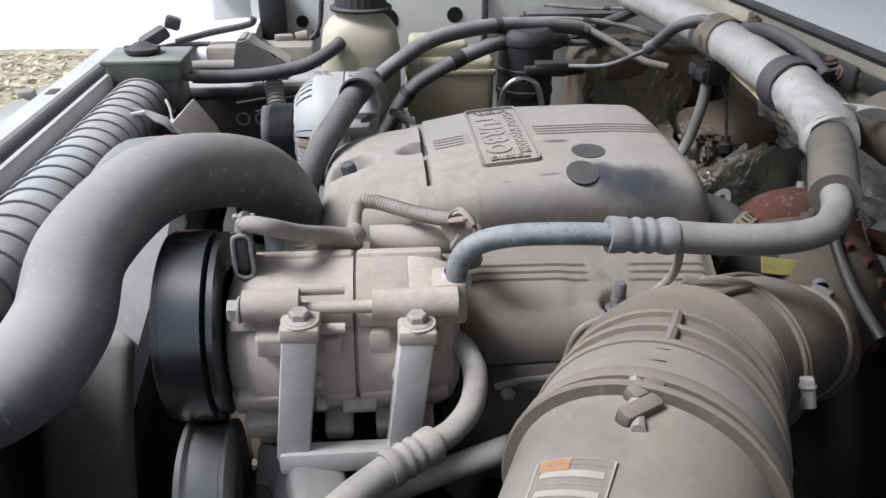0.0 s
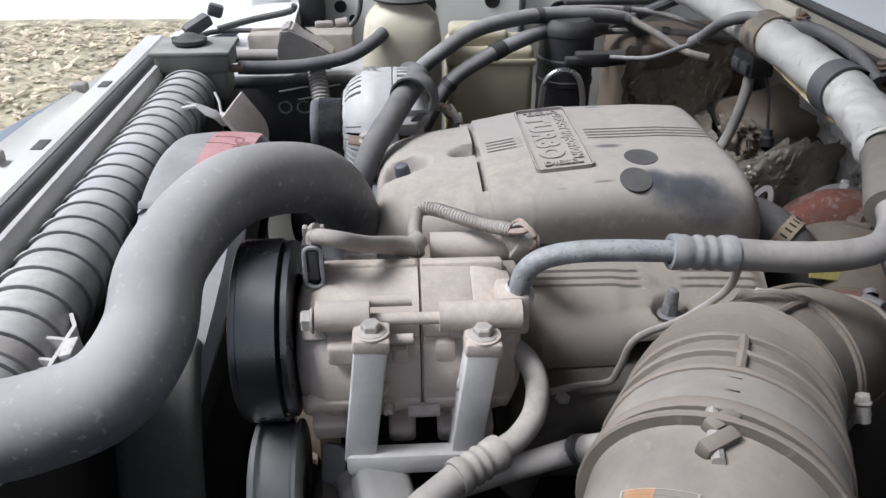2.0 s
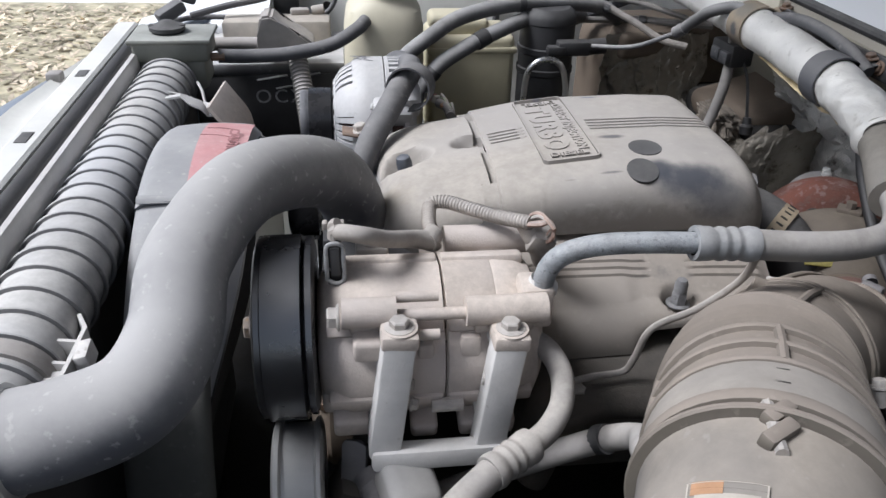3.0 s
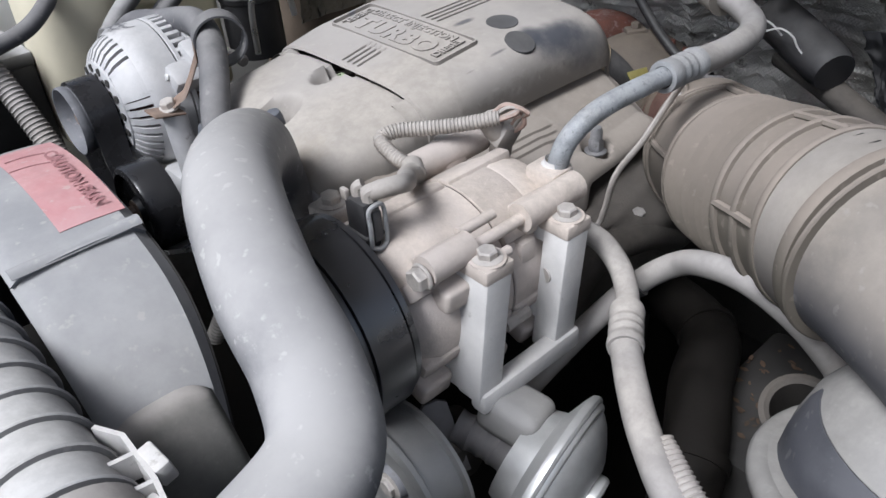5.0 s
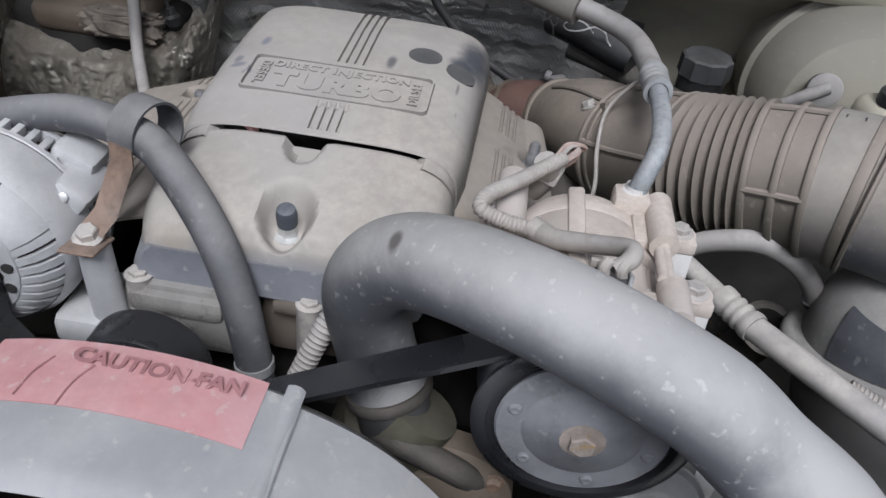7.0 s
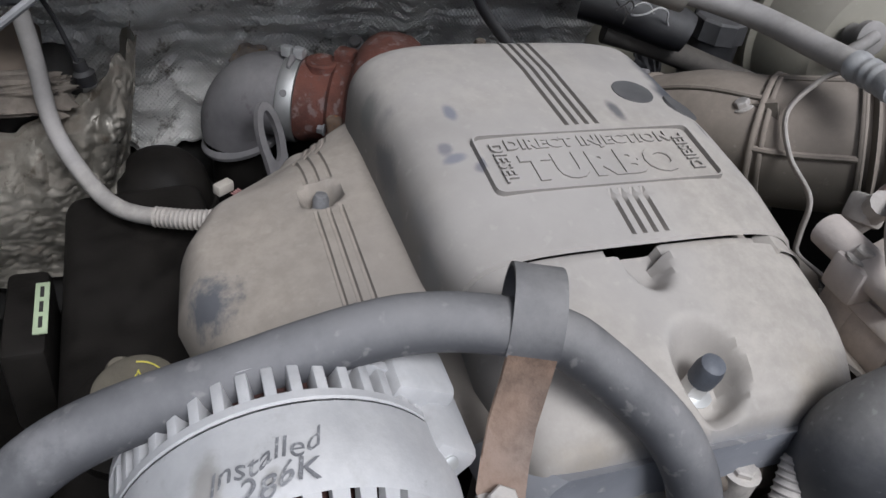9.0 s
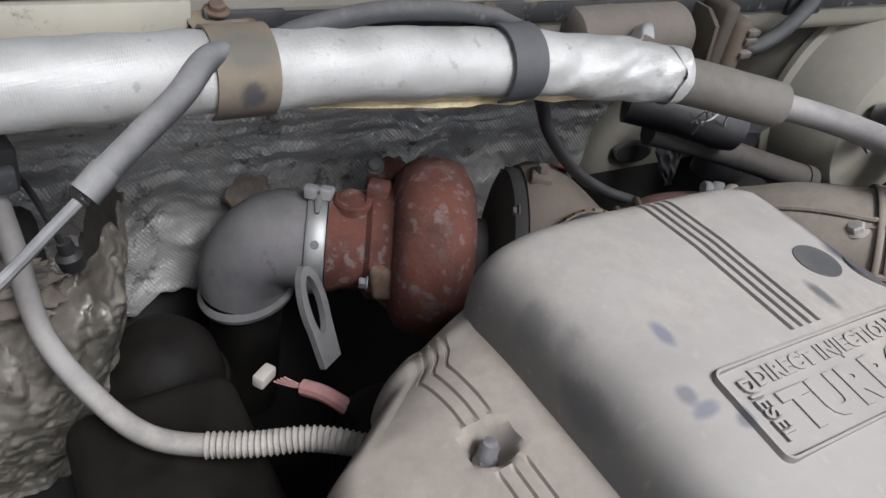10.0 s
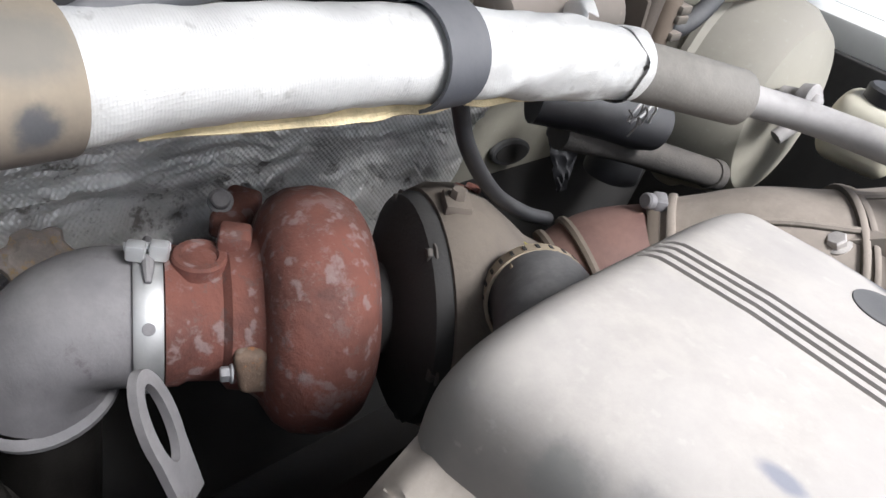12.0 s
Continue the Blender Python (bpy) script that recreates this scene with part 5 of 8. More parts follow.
# ---- intake duct and filter housing ----
def build_duct():
    root = thing("intake_duct", (0.2, 0.36, 1.0), "dusty moulded rubber air intake duct with bellows", "duct")
    A = [Vector(p) for p in ((0.374, 0.570, 1.002), (0.345, 0.554, 1.0165), (0.308, 0.530, 1.0325), (0.264, 0.498, 1.042), (0.228, 0.463, 1.057), (0.192, 0.420, 1.0745),
                             (0.160, 0.360, 1.091), (0.131, 0.305, 1.101), (0.098, 0.245, 1.0985), (0.066, 0.185, 1.089), (0.030, 0.11, 1.068))]
    RA = [0.0470, 0.0515, 0.0585, 0.0635, 0.064, 0.0645, 0.0675, 0.0690, 0.0640, 0.0625, 0.0620]
    path = catmull(A, 20)

    def along(u):
        """Place, heading and radius at control parameter u."""
        k = min(range(len(path)), key=lambda i: abs(path[i][1] - u))
        d = (path[min(k + 1, len(path) - 1)][0] - path[max(0, k - 1)][0]).normalized()
        i0 = min(int(u), len(RA) - 2)
        return path[k][0], d, RA[i0] + (RA[i0 + 1] - RA[i0]) * (u - i0)

    def span(name, u0, u1, mat, n, extra=0.0, label="", ribs=None, parent=None):
        us = [u0 + (u1 - u0) * k / n for k in range(n + 1)]
        bm = B()
        tube(bm, [along(u)[0] for u in us], [along(u)[2] + extra for u in us], 48, 5, ribs)
        return part(name, bm, mat, parent or root, label)

    def hoop(u, w, h, mat, parent, name="hoop_rib"):
        p, d, r = along(u)
        bm = B()
        lathe(bm, p, d, [(-w, r - 0.004), (-w * 0.8, r + h * 0.8), (-w * 0.4, r + h), (w * 0.4, r + h), (w * 0.8, r + h * 0.8), (w, r - 0.004)], 48)
        return part(name, bm, mat, parent)

    def rail(u0, u1, deg, h, parent):
        """A moulded rib along the duct, deg round it from its top."""
        pts = []
        for k in range(9):
            p, d, r = along(u0 + (u1 - u0) * k / 8)
            a, u, v = basis(d)
            pts.append(p + (u * math.cos(radians(deg)) + v * math.sin(radians(deg))) * (r + h * 0.3))
        bm = B()
        tube(bm, pts, h, 8, 2)
        part("long_rib", bm, "duct", parent)

    neck = span("neck", 0, 4.56, "duct", 12)
    span("bellows", 4.52, 5.62, "duct", 10, -0.0035, "ribbed rubber bellows", (0.0092, 0.0085, 0.8))
    body = span("body", 5.58, 6.98, "duct", 10)
    for u, w, h in ((0.55, 0.0040, 0.0035), (2.93, 0.0034, 0.0045), (3.12, 0.0028, 0.003), (4.52, 0.0036, 0.0045)):
        hoop(u, w, h, "duct", neck)
    for u in (5.64, 6.04, 6.46):
        hoop(u, 0.0040, 0.0042, "duct", body)
    for deg in (2, 80, -80):
        rail(5.64, 6.46, deg, 0.0036, body)
    rail(2.95, 4.50, -4, 0.0034, neck)
    rail(2.95, 4.50, 74, 0.0034, neck)
    rail(1.2, 2.9, 30, 0.003, neck)
    us = [6.50 + 0.04 * k for k in range(12)]
    bm = B()
    tube(bm, [along(u)[0] for u in us], [along(u)[2] + 0.0022 for u in us], 48, 3)
    part("cuff", bm, "cuff", root, "pale worn rubber cuff")
    hoop(7.0, 0.0060, 0.0045, "duct", root, "band_clamp")
    hoop(7.16, 0.0026, 0.0065, "duct", root)
    # ring clamp screw at the neck
    bm = B()
    tube(bm, [(0.2905, 0.425, 1.068), (0.292, 0.420, 1.056)], [0.0052, 0.0045], 12, 2)
    hexbolt(bm, (0.2903, 0.4255, 1.069), (-0.1, 0.4, 1), 0.0055, 0.007, 1.15)
    rbox(bm, (0.2915, 0.424, 1.058), (0.010, 0.006, 0.014), 0.002, (20, 0, 0))
    part("clamp_screw", bm, "boltm", root, "bright worm clamp screw")
    corners = [Vector(p) for p in ((0.306, 0.508, 1.090), (0.238, 0.533, 1.101), (0.222, 0.530, 1.070), (0.250, 0.548, 1.050), (0.300, 0.560, 1.062))]
    out = (corners[1] - corners[0]).cross(corners[4] - corners[0]).normalized()
    out = out if out.y > 0 else -out
    bm = B()
    loft(bm, [[p - out * 0.010 for p in corners], corners])
    gus = part("gusset", bm, "duct", neck, "moulded gusset with a bolt")
    bm = B()
    hexbolt(bm, Vector((0.263, 0.5445, 1.082)), out, 0.0075, 0.008, 1.35)
    part("bolt", bm, "boltm", gus)
    for y, dx in ((0.303, 0.0), (0.288, -0.008)):
        bm = B()
        rbox(bm, (0.124 + dx, y, 1.1685), (0.024, 0.009, 0.011), 0.0025, (10, 0, 28))
        part("clamp_lug", bm, "duct", root)
    bm = B()
    tube(bm, [(0.121, 0.312, 1.1695), (0.112, 0.276, 1.168)], 0.0035, 8, 1)
    part("clamp_screw", bm, "boltm", root)
    lower = span("outer_tube", 7.04, 10.0, "duct_end", 14, -0.0005, "scuffed plastic outer tube")

    def lab(u0, u1, d0, d1, lift):
        def f(s, t):
            p, d, r = along(u0 + (u1 - u0) * s)
            a, u, v = basis(d)
            w = radians(d0 + (d1 - d0) * t)
            return p + (u * math.cos(w) + v * math.sin(w)) * (r + lift)
        return f

    bm = B()
    sheet(bm, lab(7.74, 8.30, 6, 40, 0.0005), 14, 12)
    tag = part("label", bm, "film", lower, "worn clear warning label, print not legible")
    bm = B()
    sheet(bm, lab(7.76, 7.83, 24, 38, 0.0009), 6, 8)
    part("label_header", bm, "labelo", tag, "orange corner block")
    for a0, a1, d0, d1 in ((7.745, 7.755, 6, 40), (8.285, 8.295, 6, 40), (7.745, 8.295, 6, 6.8), (7.745, 8.295, 39.2, 40)):
        bm = B()
        sheet(bm, lab(a0, a1, d0, d1, 0.0009), 10, 8)
        part("label_border", bm, "labelw", tag)
    for k in range(5):
        bm = B()
        sheet(bm, lab(7.86 + 0.08 * k, 7.876 + 0.08 * k, 9, 36 - 5 * (k % 2), 0.0009), 3, 10)
        part("label_bar", bm, "labelw", tag)


def build_airbox():
    root = thing("air_filter_housing", (0.07, 0.20, 0.90), "dusty grey air filter housing with dark smoked window", "air filter")
    bm = B()
    ax = (0.25, 0.1, 1)
    lathe(bm, (0.085, 0.21, 0.955), ax, [(-0.10, 0.09), (-0.01, 0.102), (0.0, 0.108), (0.004, 0.110), (0.010, 0.108), (0.012, 0.098), (0.034, 0.0945), (0.060, 0.085), (0.082, 0.068), (0.098, 0.042), (0.104, 0.018), (0.105, 0)], 48)
    can = part("canister", bm, "airbox", root)
    bm = B()
    tube(bm, [Vector((0.083, 0.209, 0.957)) + Vector((0.108 * math.cos(a), 0.108 * math.sin(a), -0.027 * math.cos(a) - 0.011 * math.sin(a))) for a in (2 * math.pi * k / 24 for k in range(25))], 0.010, 12, 3)
    part("flange", bm, "airbox", root, "rounded dusty flange ring")
    bm = B()
    rbox(bm, (0.118, 0.185, 1.030), (0.130, 0.130, 0.095), 0.038, (12, -8, 20), 4)
    part("shoulder", bm, "airbox", root, "moulded dusty shoulder")
    bm = B()
    rbox(bm, (0.075, 0.135, 0.985), (0.10, 0.070, 0.075), 0.022, (-10, 6, 30), 4)
    part("shoulder", bm, "airbox", root, "moulded dusty shoulder")
    for a0, a1 in ((112, 190),):
        bm = B()

        def pane(m, t, a0=a0, a1=a1):
            w = radians(a0 + (a1 - a0) * m)
            h = 0.0150 + 0.052 * t * (1 - 0.45 * m)
            r = interp(h, [(0.012, 0.098), (0.034, 0.0945), (0.060, 0.085), (0.082, 0.068)]) + 0.002
            return Vector((0.085, 0.21, 0.955)) + Vector(ax).normalized() * h + (Vector((math.cos(w), math.sin(w), -0.25 * math.cos(w) - 0.1 * math.sin(w)))) * r

        sheet(bm, pane, 14, 8, 0.002)
        part("window", bm, "smoked", can, "smoked dark window")
    # open pipe end low beside the housing
    pe = thing("open_pipe", (0.07, 0.33, 0.90), "dusty open pipe end low in the bay", "pipe")
    bm = B()
    lathe(bm, (0.140, 0.322, 0.918), (-0.45, -0.05, 0.85), [(-0.10, 0.024), (-0.004, 0.024), (0.0, 0.031), (0.004, 0.032), (0.006, 0.0275), (0.003, 0.0235), (-0.08, 0.022), (-0.08, 0.0)], 32)
    part("pipe", bm, "grime", pe)
    root = thing("frame_rail", (0.225, 0.36, 0.42), "grimy dark frame rail low beside the filter housing", "rail")
    bm = B()
    rbox(bm, (0.225, 0.36, 0.625), (0.20, 0.13, 0.41), 0.012)
    part("rail", bm, "void", root)
    rnd = random.Random(21)
    bm = B()
    for k in range(90):
        x, y = rnd.gauss(0.222, 0.035), rnd.gauss(0.362, 0.028)
        x, y = min(max(x, 0.135), 0.315), min(max(y, 0.303), 0.417)
        w, a, h = rnd.uniform(0, 6.28), rnd.uniform(0.002, 0.0055), rnd.uniform(0.8305, 0.835)
        e, f = Vector((math.cos(w), math.sin(w), rnd.uniform(-0.4, 0.4))) * a, Vector((-math.sin(w), math.cos(w), rnd.uniform(-0.3, 0.3))) * a * 0.5
        c = Vector((x, y, h))
        ring = [bm.verts.new(c + p) for p in (e, e * 0.3 + f, -e * 0.5 + f * 0.8, -e, -e * 0.5 - f * 0.8, e * 0.3 - f)]
        bm.faces.new(ring)
    solo("leaf_litter", bm, "deadleaf", "dead brown leaves fallen on the frame rail", "leaves", "stuff")
    root = thing("bay_hose", (0.1, 0.36, 0.95), "dusty rubber hose looping under the intake duct", "hose")
    bm = B()
    tube(bm, [(-0.05, 0.50, 0.90), (0.03, 0.490, 0.945), (0.095, 0.470, 0.990), (0.118, 0.440, 1.022), (0.105, 0.398, 1.048), (0.112, 0.363, 1.040), (0.122, 0.323, 1.012), (0.135, 0.290, 0.965), (0.14, 0.27, 0.90)], 0.0105, 16, 8)
    part("hose", bm, "hose_light", root)
    for p, q in (((0.0985, 0.470, 0.992), (0.1035, 0.463, 0.999)), ((0.133, 0.296, 0.975), (0.1345, 0.292, 0.968))):
        bm = B()
        tube(bm, [p, q], 0.0122, 16, 1)
        part("hose_clamp", bm, "rubber", root)


def build_vacuum_pump():
    at = Vector((-0.0556, 0.418, 0.926))
    ax = Vector((0.20, -0.93, -0.25))
    a, u, v = basis(ax)
    root = thing("vacuum_pump", (-0.056, 0.43, 0.86), "silver zinc-plated round vacuum pump with button cap", "pump")
    bm = B()
    lathe(bm, at, ax, [(-0.034, 0), (-0.034, 0.040), (-0.016, 0.046), (-0.010, 0.062), (-0.007, 0.0685), (-0.004, 0.070), (-0.0015, 0.070), (0.0005, 0.0685), (0.0010, 0.0665), (0.0030, 0.0660),
                       (0.0045, 0.0645), (0.0050, 0.0615), (0.0075, 0.060), (0.013, 0.054), (0.020, 0.043), (0.026, 0.030), (0.0275, 0.024), (0.0275, 0.0)], 64)
    shell = part("housing", bm, "zinc", root, "zinc-plated pressed dome with rolled rim")
    bm = B()
    lathe(bm, at + a * 0.025, ax, [(0, 0.0205), (0.006, 0.0215), (0.009, 0.0215), (0.0115, 0.0195), (0.0120, 0.010), (0.0115, 0.0)], 32)
    cap = part("button_cap", bm, "zinc", root)
    for k in range(3):
        w = radians(30 + 120 * k)
        bm = B()
        lathe(bm, at + a * 0.0366 + (u * math.cos(w) + v * math.sin(w)) * 0.0125, ax, [(0, 0.0014), (0.0006, 0.0013), (0.0008, 0)], 10)
        part("dimple", bm, "boltm", cap)
    bm = B()
    e = (u * 0.6 + v * 0.8).normalized()
    for k in (0, 1):
        rbox(bm, at + a * (0.0178 - 0.0005 * k) + e * 0.0475 + v * 0.006 * (k - 0.5), (0.0035, 0.002, 0.006), 0.0004, (15, 0, 12))
    part("stamp_bar", bm, "pen", shell, "stamped mark, not legible")
    bm = B()
    rbox(bm, (-0.056, 0.458, 0.966), (0.044, 0.050, 0.034), 0.010, (10, 12, 15), 4)
    part("pump_body", bm, "airbox", root, "dusty pale pump casting")
    bm = B()
    tube(bm, [(-0.085, 0.495, 0.945), (-0.075, 0.470, 0.938), (-0.070, 0.45, 0.93)], 0.014, 16, 4, ribs=(0.012, 0.0015, 2))
    part("shaft_sleeve", bm, "downpipe", root, "grey ribbed shaft sleeve")
    bm = B()
    rbox(bm, (-0.09, 0.505, 0.915), (0.06, 0.05, 0.05), 0.012, (10, 20, 0))
    part("pump_bracket", bm, "grime", root)
    root = thing("slotted_bracket", (-0.100, 0.495, 0.93), "grey slotted steel adjusting bracket", "bracket")
    bm = B()
    prism(bm, [(-0.011, -0.03), (0.011, -0.03), (0.011, 0.03), (0.004, 0.034), (-0.008, 0.034), (-0.011, 0.03)], 0.005, frame_of((-0.098, 0.495, 0.940), (0.9, -0.3, 0.1), (-0.35, -0.75, 0.45)), 0.001)
    part("plate", bm, "downpipe", root)
    bm = B()
    prism(bm, [(-0.0022, -0.026), (0.0022, -0.026), (0.0022, 0.026), (-0.0022, 0.026)], 0.0008, frame_of((-0.0992, 0.4928, 0.9416), (0.9, -0.3, 0.1), (-0.35, -0.75, 0.45)))
    part("slot", bm, "void", root, "dark slot")


build_compressor()
build_harness()
build_lines()
build_charge_pipe()
build_duct()
build_airbox()
build_vacuum_pump()


# ---- radiator end of the bay ----
def build_radiator():
    root = thing("radiator_tank", (-0.352, 0.8, 1.03), "dusty black ribbed plastic radiator top tank", "radiator")
    bm = B()
    tube(bm, [(-0.352, 0.43, 1.058), (-0.352, 0.8, 1.060), (-0.352, 1.185, 1.060)], 0.0392, 36, 4, squash=0.92)
    tank = part("tank", bm, "tank", root)
    bm = B()
    for k in range(24):
        y = 0.447 + 0.0315 * k
        b2 = B()
        rows = []
        for dy, r in ((-0.0016, 0.037), (-0.0014, 0.0422), (-0.0005, 0.0432), (0.0005, 0.0432), (0.0014, 0.0422), (0.0016, 0.037)):
            rows.append([(-0.352 + r * math.cos(2 * math.pi * j / 36), y + dy, 1.0597 + 0.92 * r * math.sin(2 * math.pi * j / 36)) for j in range(36)])
        loft(b2, rows)
        part("ridge", b2, "tank", tank)
    tube(bm, [(-0.352, 0.488, 1.0595), (-0.352, 0.505, 1.0595)], 0.0425, 36, 1, squash=0.9)
    part("coupling_band", bm, "hose_light", root, "pale worn coupling band")
    bm = B()
    rbox(bm, (-0.345, 1.225, 1.105), (0.108, 0.082, 0.034), 0.005)
    rbox(bm, (-0.345, 1.225, 1.119), (0.118, 0.092, 0.008), 0.003)
    rbox(bm, (-0.345, 1.225, 1.07), (0.095, 0.07, 0.05), 0.006)
    part("filler_box", bm, "filler", root, "dusty square filler box")
    bm = B()
    lathe(bm, (-0.352, 1.225, 1.123), (0, 0, 1), [(0, 0.022), (0.004, 0.026), (0.009, 0.026), (0.011, 0.018), (0.016, 0.010), (0.019, 0.0)], 24)
    rbox(bm, (-0.352, 1.225, 1.1325), (0.052, 0.010, 0.004), 0.0015)
    part("radiator_cap", bm, "rubber", root, "grimy dark radiator cap")
    bm = B()
    tube(bm, [(-0.29, 1.20, 1.092), (-0.27, 1.20, 1.092)], 0.006, 10, 1)
    part("spout", bm, "rustbolt", root)

    # fan shroud: an arc of dusty plastic round the fan
    root = thing("fan_shroud", (-0.25, 0.83, 0.95), "dusty grey plastic fan shroud with faded red caution sticker", "fan shroud")
    fy, fz = 0.832, 0.800
    for a0, a1, R, x0, x1, nm in ((-20, 19.5, 0.3045, -0.303, -0.196, "upper_panel"), (19.0, 95, 0.2995, -0.303, -0.196, "side_panel"), (-95, -20, 0.2995, -0.303, -0.196, "side_panel")):
        bm = B()

        def f(u, v, a0=a0, a1=a1, R=R, x0=x0):
            w = radians(a0 + (a1 - a0) * u)
            s = v
            x1 = -0.196 - 0.055 * smooth01((abs(a0 + (a1 - a0) * u) - 25) / 60)
            r = R + 0.004 * math.sin(s * math.pi) - (0.010 * smooth01((s - 0.9) / 0.1)) - 0.006 * smooth01((0.08 - s) / 0.08)
            return (x0 + (x1 - x0) * s, fy - r * math.sin(w), fz + r * math.cos(w))

        sheet(bm, f, 40, 20, 0.003)
        part(nm, bm, "shroud", root)
    bm = B()

    def rim(u, v):
        w = radians(-95 + 190 * u)
        r = 0.2895 - 0.05 * v
        return (-0.196 - 0.055 * smooth01((abs(-95 + 190 * u) - 25) / 60) + 0.002, fy - r * math.sin(w), fz + r * math.cos(w))

    sheet(bm, rim, 60, 3, 0.003, (1, 0, 0))
    part("inner_rim", bm, "void", root, "dark inner rim")
    bm = B()

    def lip(u, v):
        w = radians(17.5 + 2.2 * v)
        r = 0.3065 + 0.0025 * math.sin(math.pi * v)
        return (-0.300 + 0.102 * u, fy - r * math.sin(w), fz + r * math.cos(w))

    sheet(bm, lip, 20, 6, 0.002)
    part("step_lip", bm, "shroud", root)

    # sticker
    def on_shroud(w, s, lift=0.0):
        w = radians(w)
        r = 0.3045 + 0.004 * math.sin(s * math.pi) + lift
        return Vector((-0.303 + 0.107 * s, fy - r * math.sin(w), fz + r * math.cos(w)))

    bm = B()
    sheet(bm, lambda u, v: on_shroud(-16 + 31.5 * u, 0.46 + 0.49 * v, 0.0008), 24, 12)
    st = part("sticker", bm, "red", root, "faded red caution sticker")
    m = frame_of(on_shroud(4, 0.80, 0.0016), (0, -1, -0.07), (0, -0.07, 1))
    lettering("sticker_word", "CAUTION-FAN", m, 0.0150, st, "redtext", 0.0001, "faded words CAUTION-FAN", 1.0, 0.0005)
    for k, (w, s, t) in enumerate(((-4, 0.46, 25), (-9, 0.5, 15))):
        bm = B()
        p, q = on_shroud(w, s, 0.0013), on_shroud(w + 1.2, s + 0.3, 0.0013)
        tube(bm, [p, p.lerp(q, 0.5) + Vector((0.001, 0.002, 0)), q], 0.0007, 5, 4)
        part("scratch", bm, "redtext", st)
    # raised pad low on the shroud: dusty top, flank colour darkened as shade
    bm = B()

    def pad(u, v):
        edge = min(u / 0.10, v / 0.16, (1 - v) / 0.16, 1.0)
        w = 44.5 + 2.5 * (2 * v - 1) ** 4 + 34 * u
        return on_shroud(w, 0.0 + 0.74 * v, -0.004 + 0.009 * math.sqrt(max(0.0, 1 - (1 - clamp01(edge)) ** 2)))

    sheet(bm, pad, 40, 30, 0.002)
    part("pad", bm, "shroud_pad", root, "raised pad, dusty on top, shade painted into its flank")
    # ladder-shaped tank bracket between tank and shroud
    tb = thing("tank_bracket", (-0.305, 0.525, 1.05), "pale grey plastic ladder-shaped bracket beside the radiator tank", "bracket")

    def plate(name, a, b, high, thick):
        d = (Vector(b) - Vector(a)).normalized()
        side = Vector((-d.y, d.x, 0)).normalized() * thick / 2
        down = Vector((0, 0, -high))
        bm = B()
        loft(bm, [[p + side, p - side, p - side + down, p + side + down] for p in (Vector(a), Vector(b))])
        part(name, bm, "bracket", tb)

    for a, b in (((-0.312, 0.565, 1.074), (-0.302, 0.545, 1.075)), ((-0.302, 0.5455, 1.075), (-0.3025, 0.5, 1.075)), ((-0.3025, 0.5005, 1.075), (-0.305, 0.485, 1.072))):
        plate("side_strip", a, b, 0.022, 0.0032)
    for a, b in (((-0.332, 0.5300, 1.077), (-0.3035, 0.527, 1.075)), ((-0.332, 0.5035, 1.077), (-0.304, 0.5005, 1.075))):
        plate("rung", a, b, 0.020, 0.0032)
    bm = B()
    rbox(bm, (-0.2955, 0.5165, 1.068), (0.011, 0.024, 0.016), 0.002, (0, -10, 4))
    part("latch", bm, "bracket", tb, "latch block")
    bm = B()
    rbox(bm, (-0.312, 0.490, 1.066), (0.014, 0.012, 0.012), 0.002, (0, 0, 10))
    part("lug", bm, "bracket", tb)
    for y, x in ((1.085, -0.30),):
        h = thing("shroud_clip", (x, y, 1.06), "pale grey bent metal clip over the radiator tank", "clip")
        bm = B()
        tube(bm, [(x + 0.005, y + 0.012, 1.088), (x + 0.012, y, 1.078), (x + 0.016, y - 0.012, 1.066), (x + 0.024, y - 0.026, 1.066), (x + 0.026, y - 0.040, 1.058)], 0.0020, 8, 5)
        rbox(bm, (x + 0.024, y - 0.026, 1.062), (0.016, 0.026, 0.005), 0.0015, (20, 10, 20))
        part("hook", bm, "bracket", h)
        bm = B()
        tube(bm, [(x - 0.035, y - 0.024, 1.089), (x, y - 0.028, 1.080), (x + 0.016, y - 0.03, 1.068)], 0.0018, 8, 5)
        part("wire_leg", bm, "bracket", h)
        bm = B()
        rows = []
        for px, pz, wd in ((x - 0.034, 1.087, 0.004), (x - 0.008, 1.091, 0.005), (x + 0.004, 1.083, 0.012), (x + 0.016, 1.078, 0.013), (x + 0.024, 1.066, 0.008)):
            rows.append([(px, y - 0.048 - wd, pz), (px, y - 0.048 + wd, pz), (px + 0.001, y - 0.048 + wd, pz - 0.003), (px + 0.001, y - 0.048 - wd, pz - 0.003)])
        loft(bm, rows)
        part("bent_plate", bm, "bracket", h, "bent pale metal plate")
    bm = B()
    lobe = [(-0.045, -0.035), (0.035, -0.035)] + [(0.040 * math.cos(radians(a)) - 0.005, 0.005 + 0.032 * math.sin(radians(a))) for a in range(0, 181, 15)]
    prism(bm, lobe, 0.005, frame_of((-0.250, 1.062, 1.050), (0, -1, 0), (0.8, -0.2, 0.55)), 0.0012)
    solo("shroud_ear", bm, "compressor", "beige plastic shroud ear beside the radiator tank", "bracket")


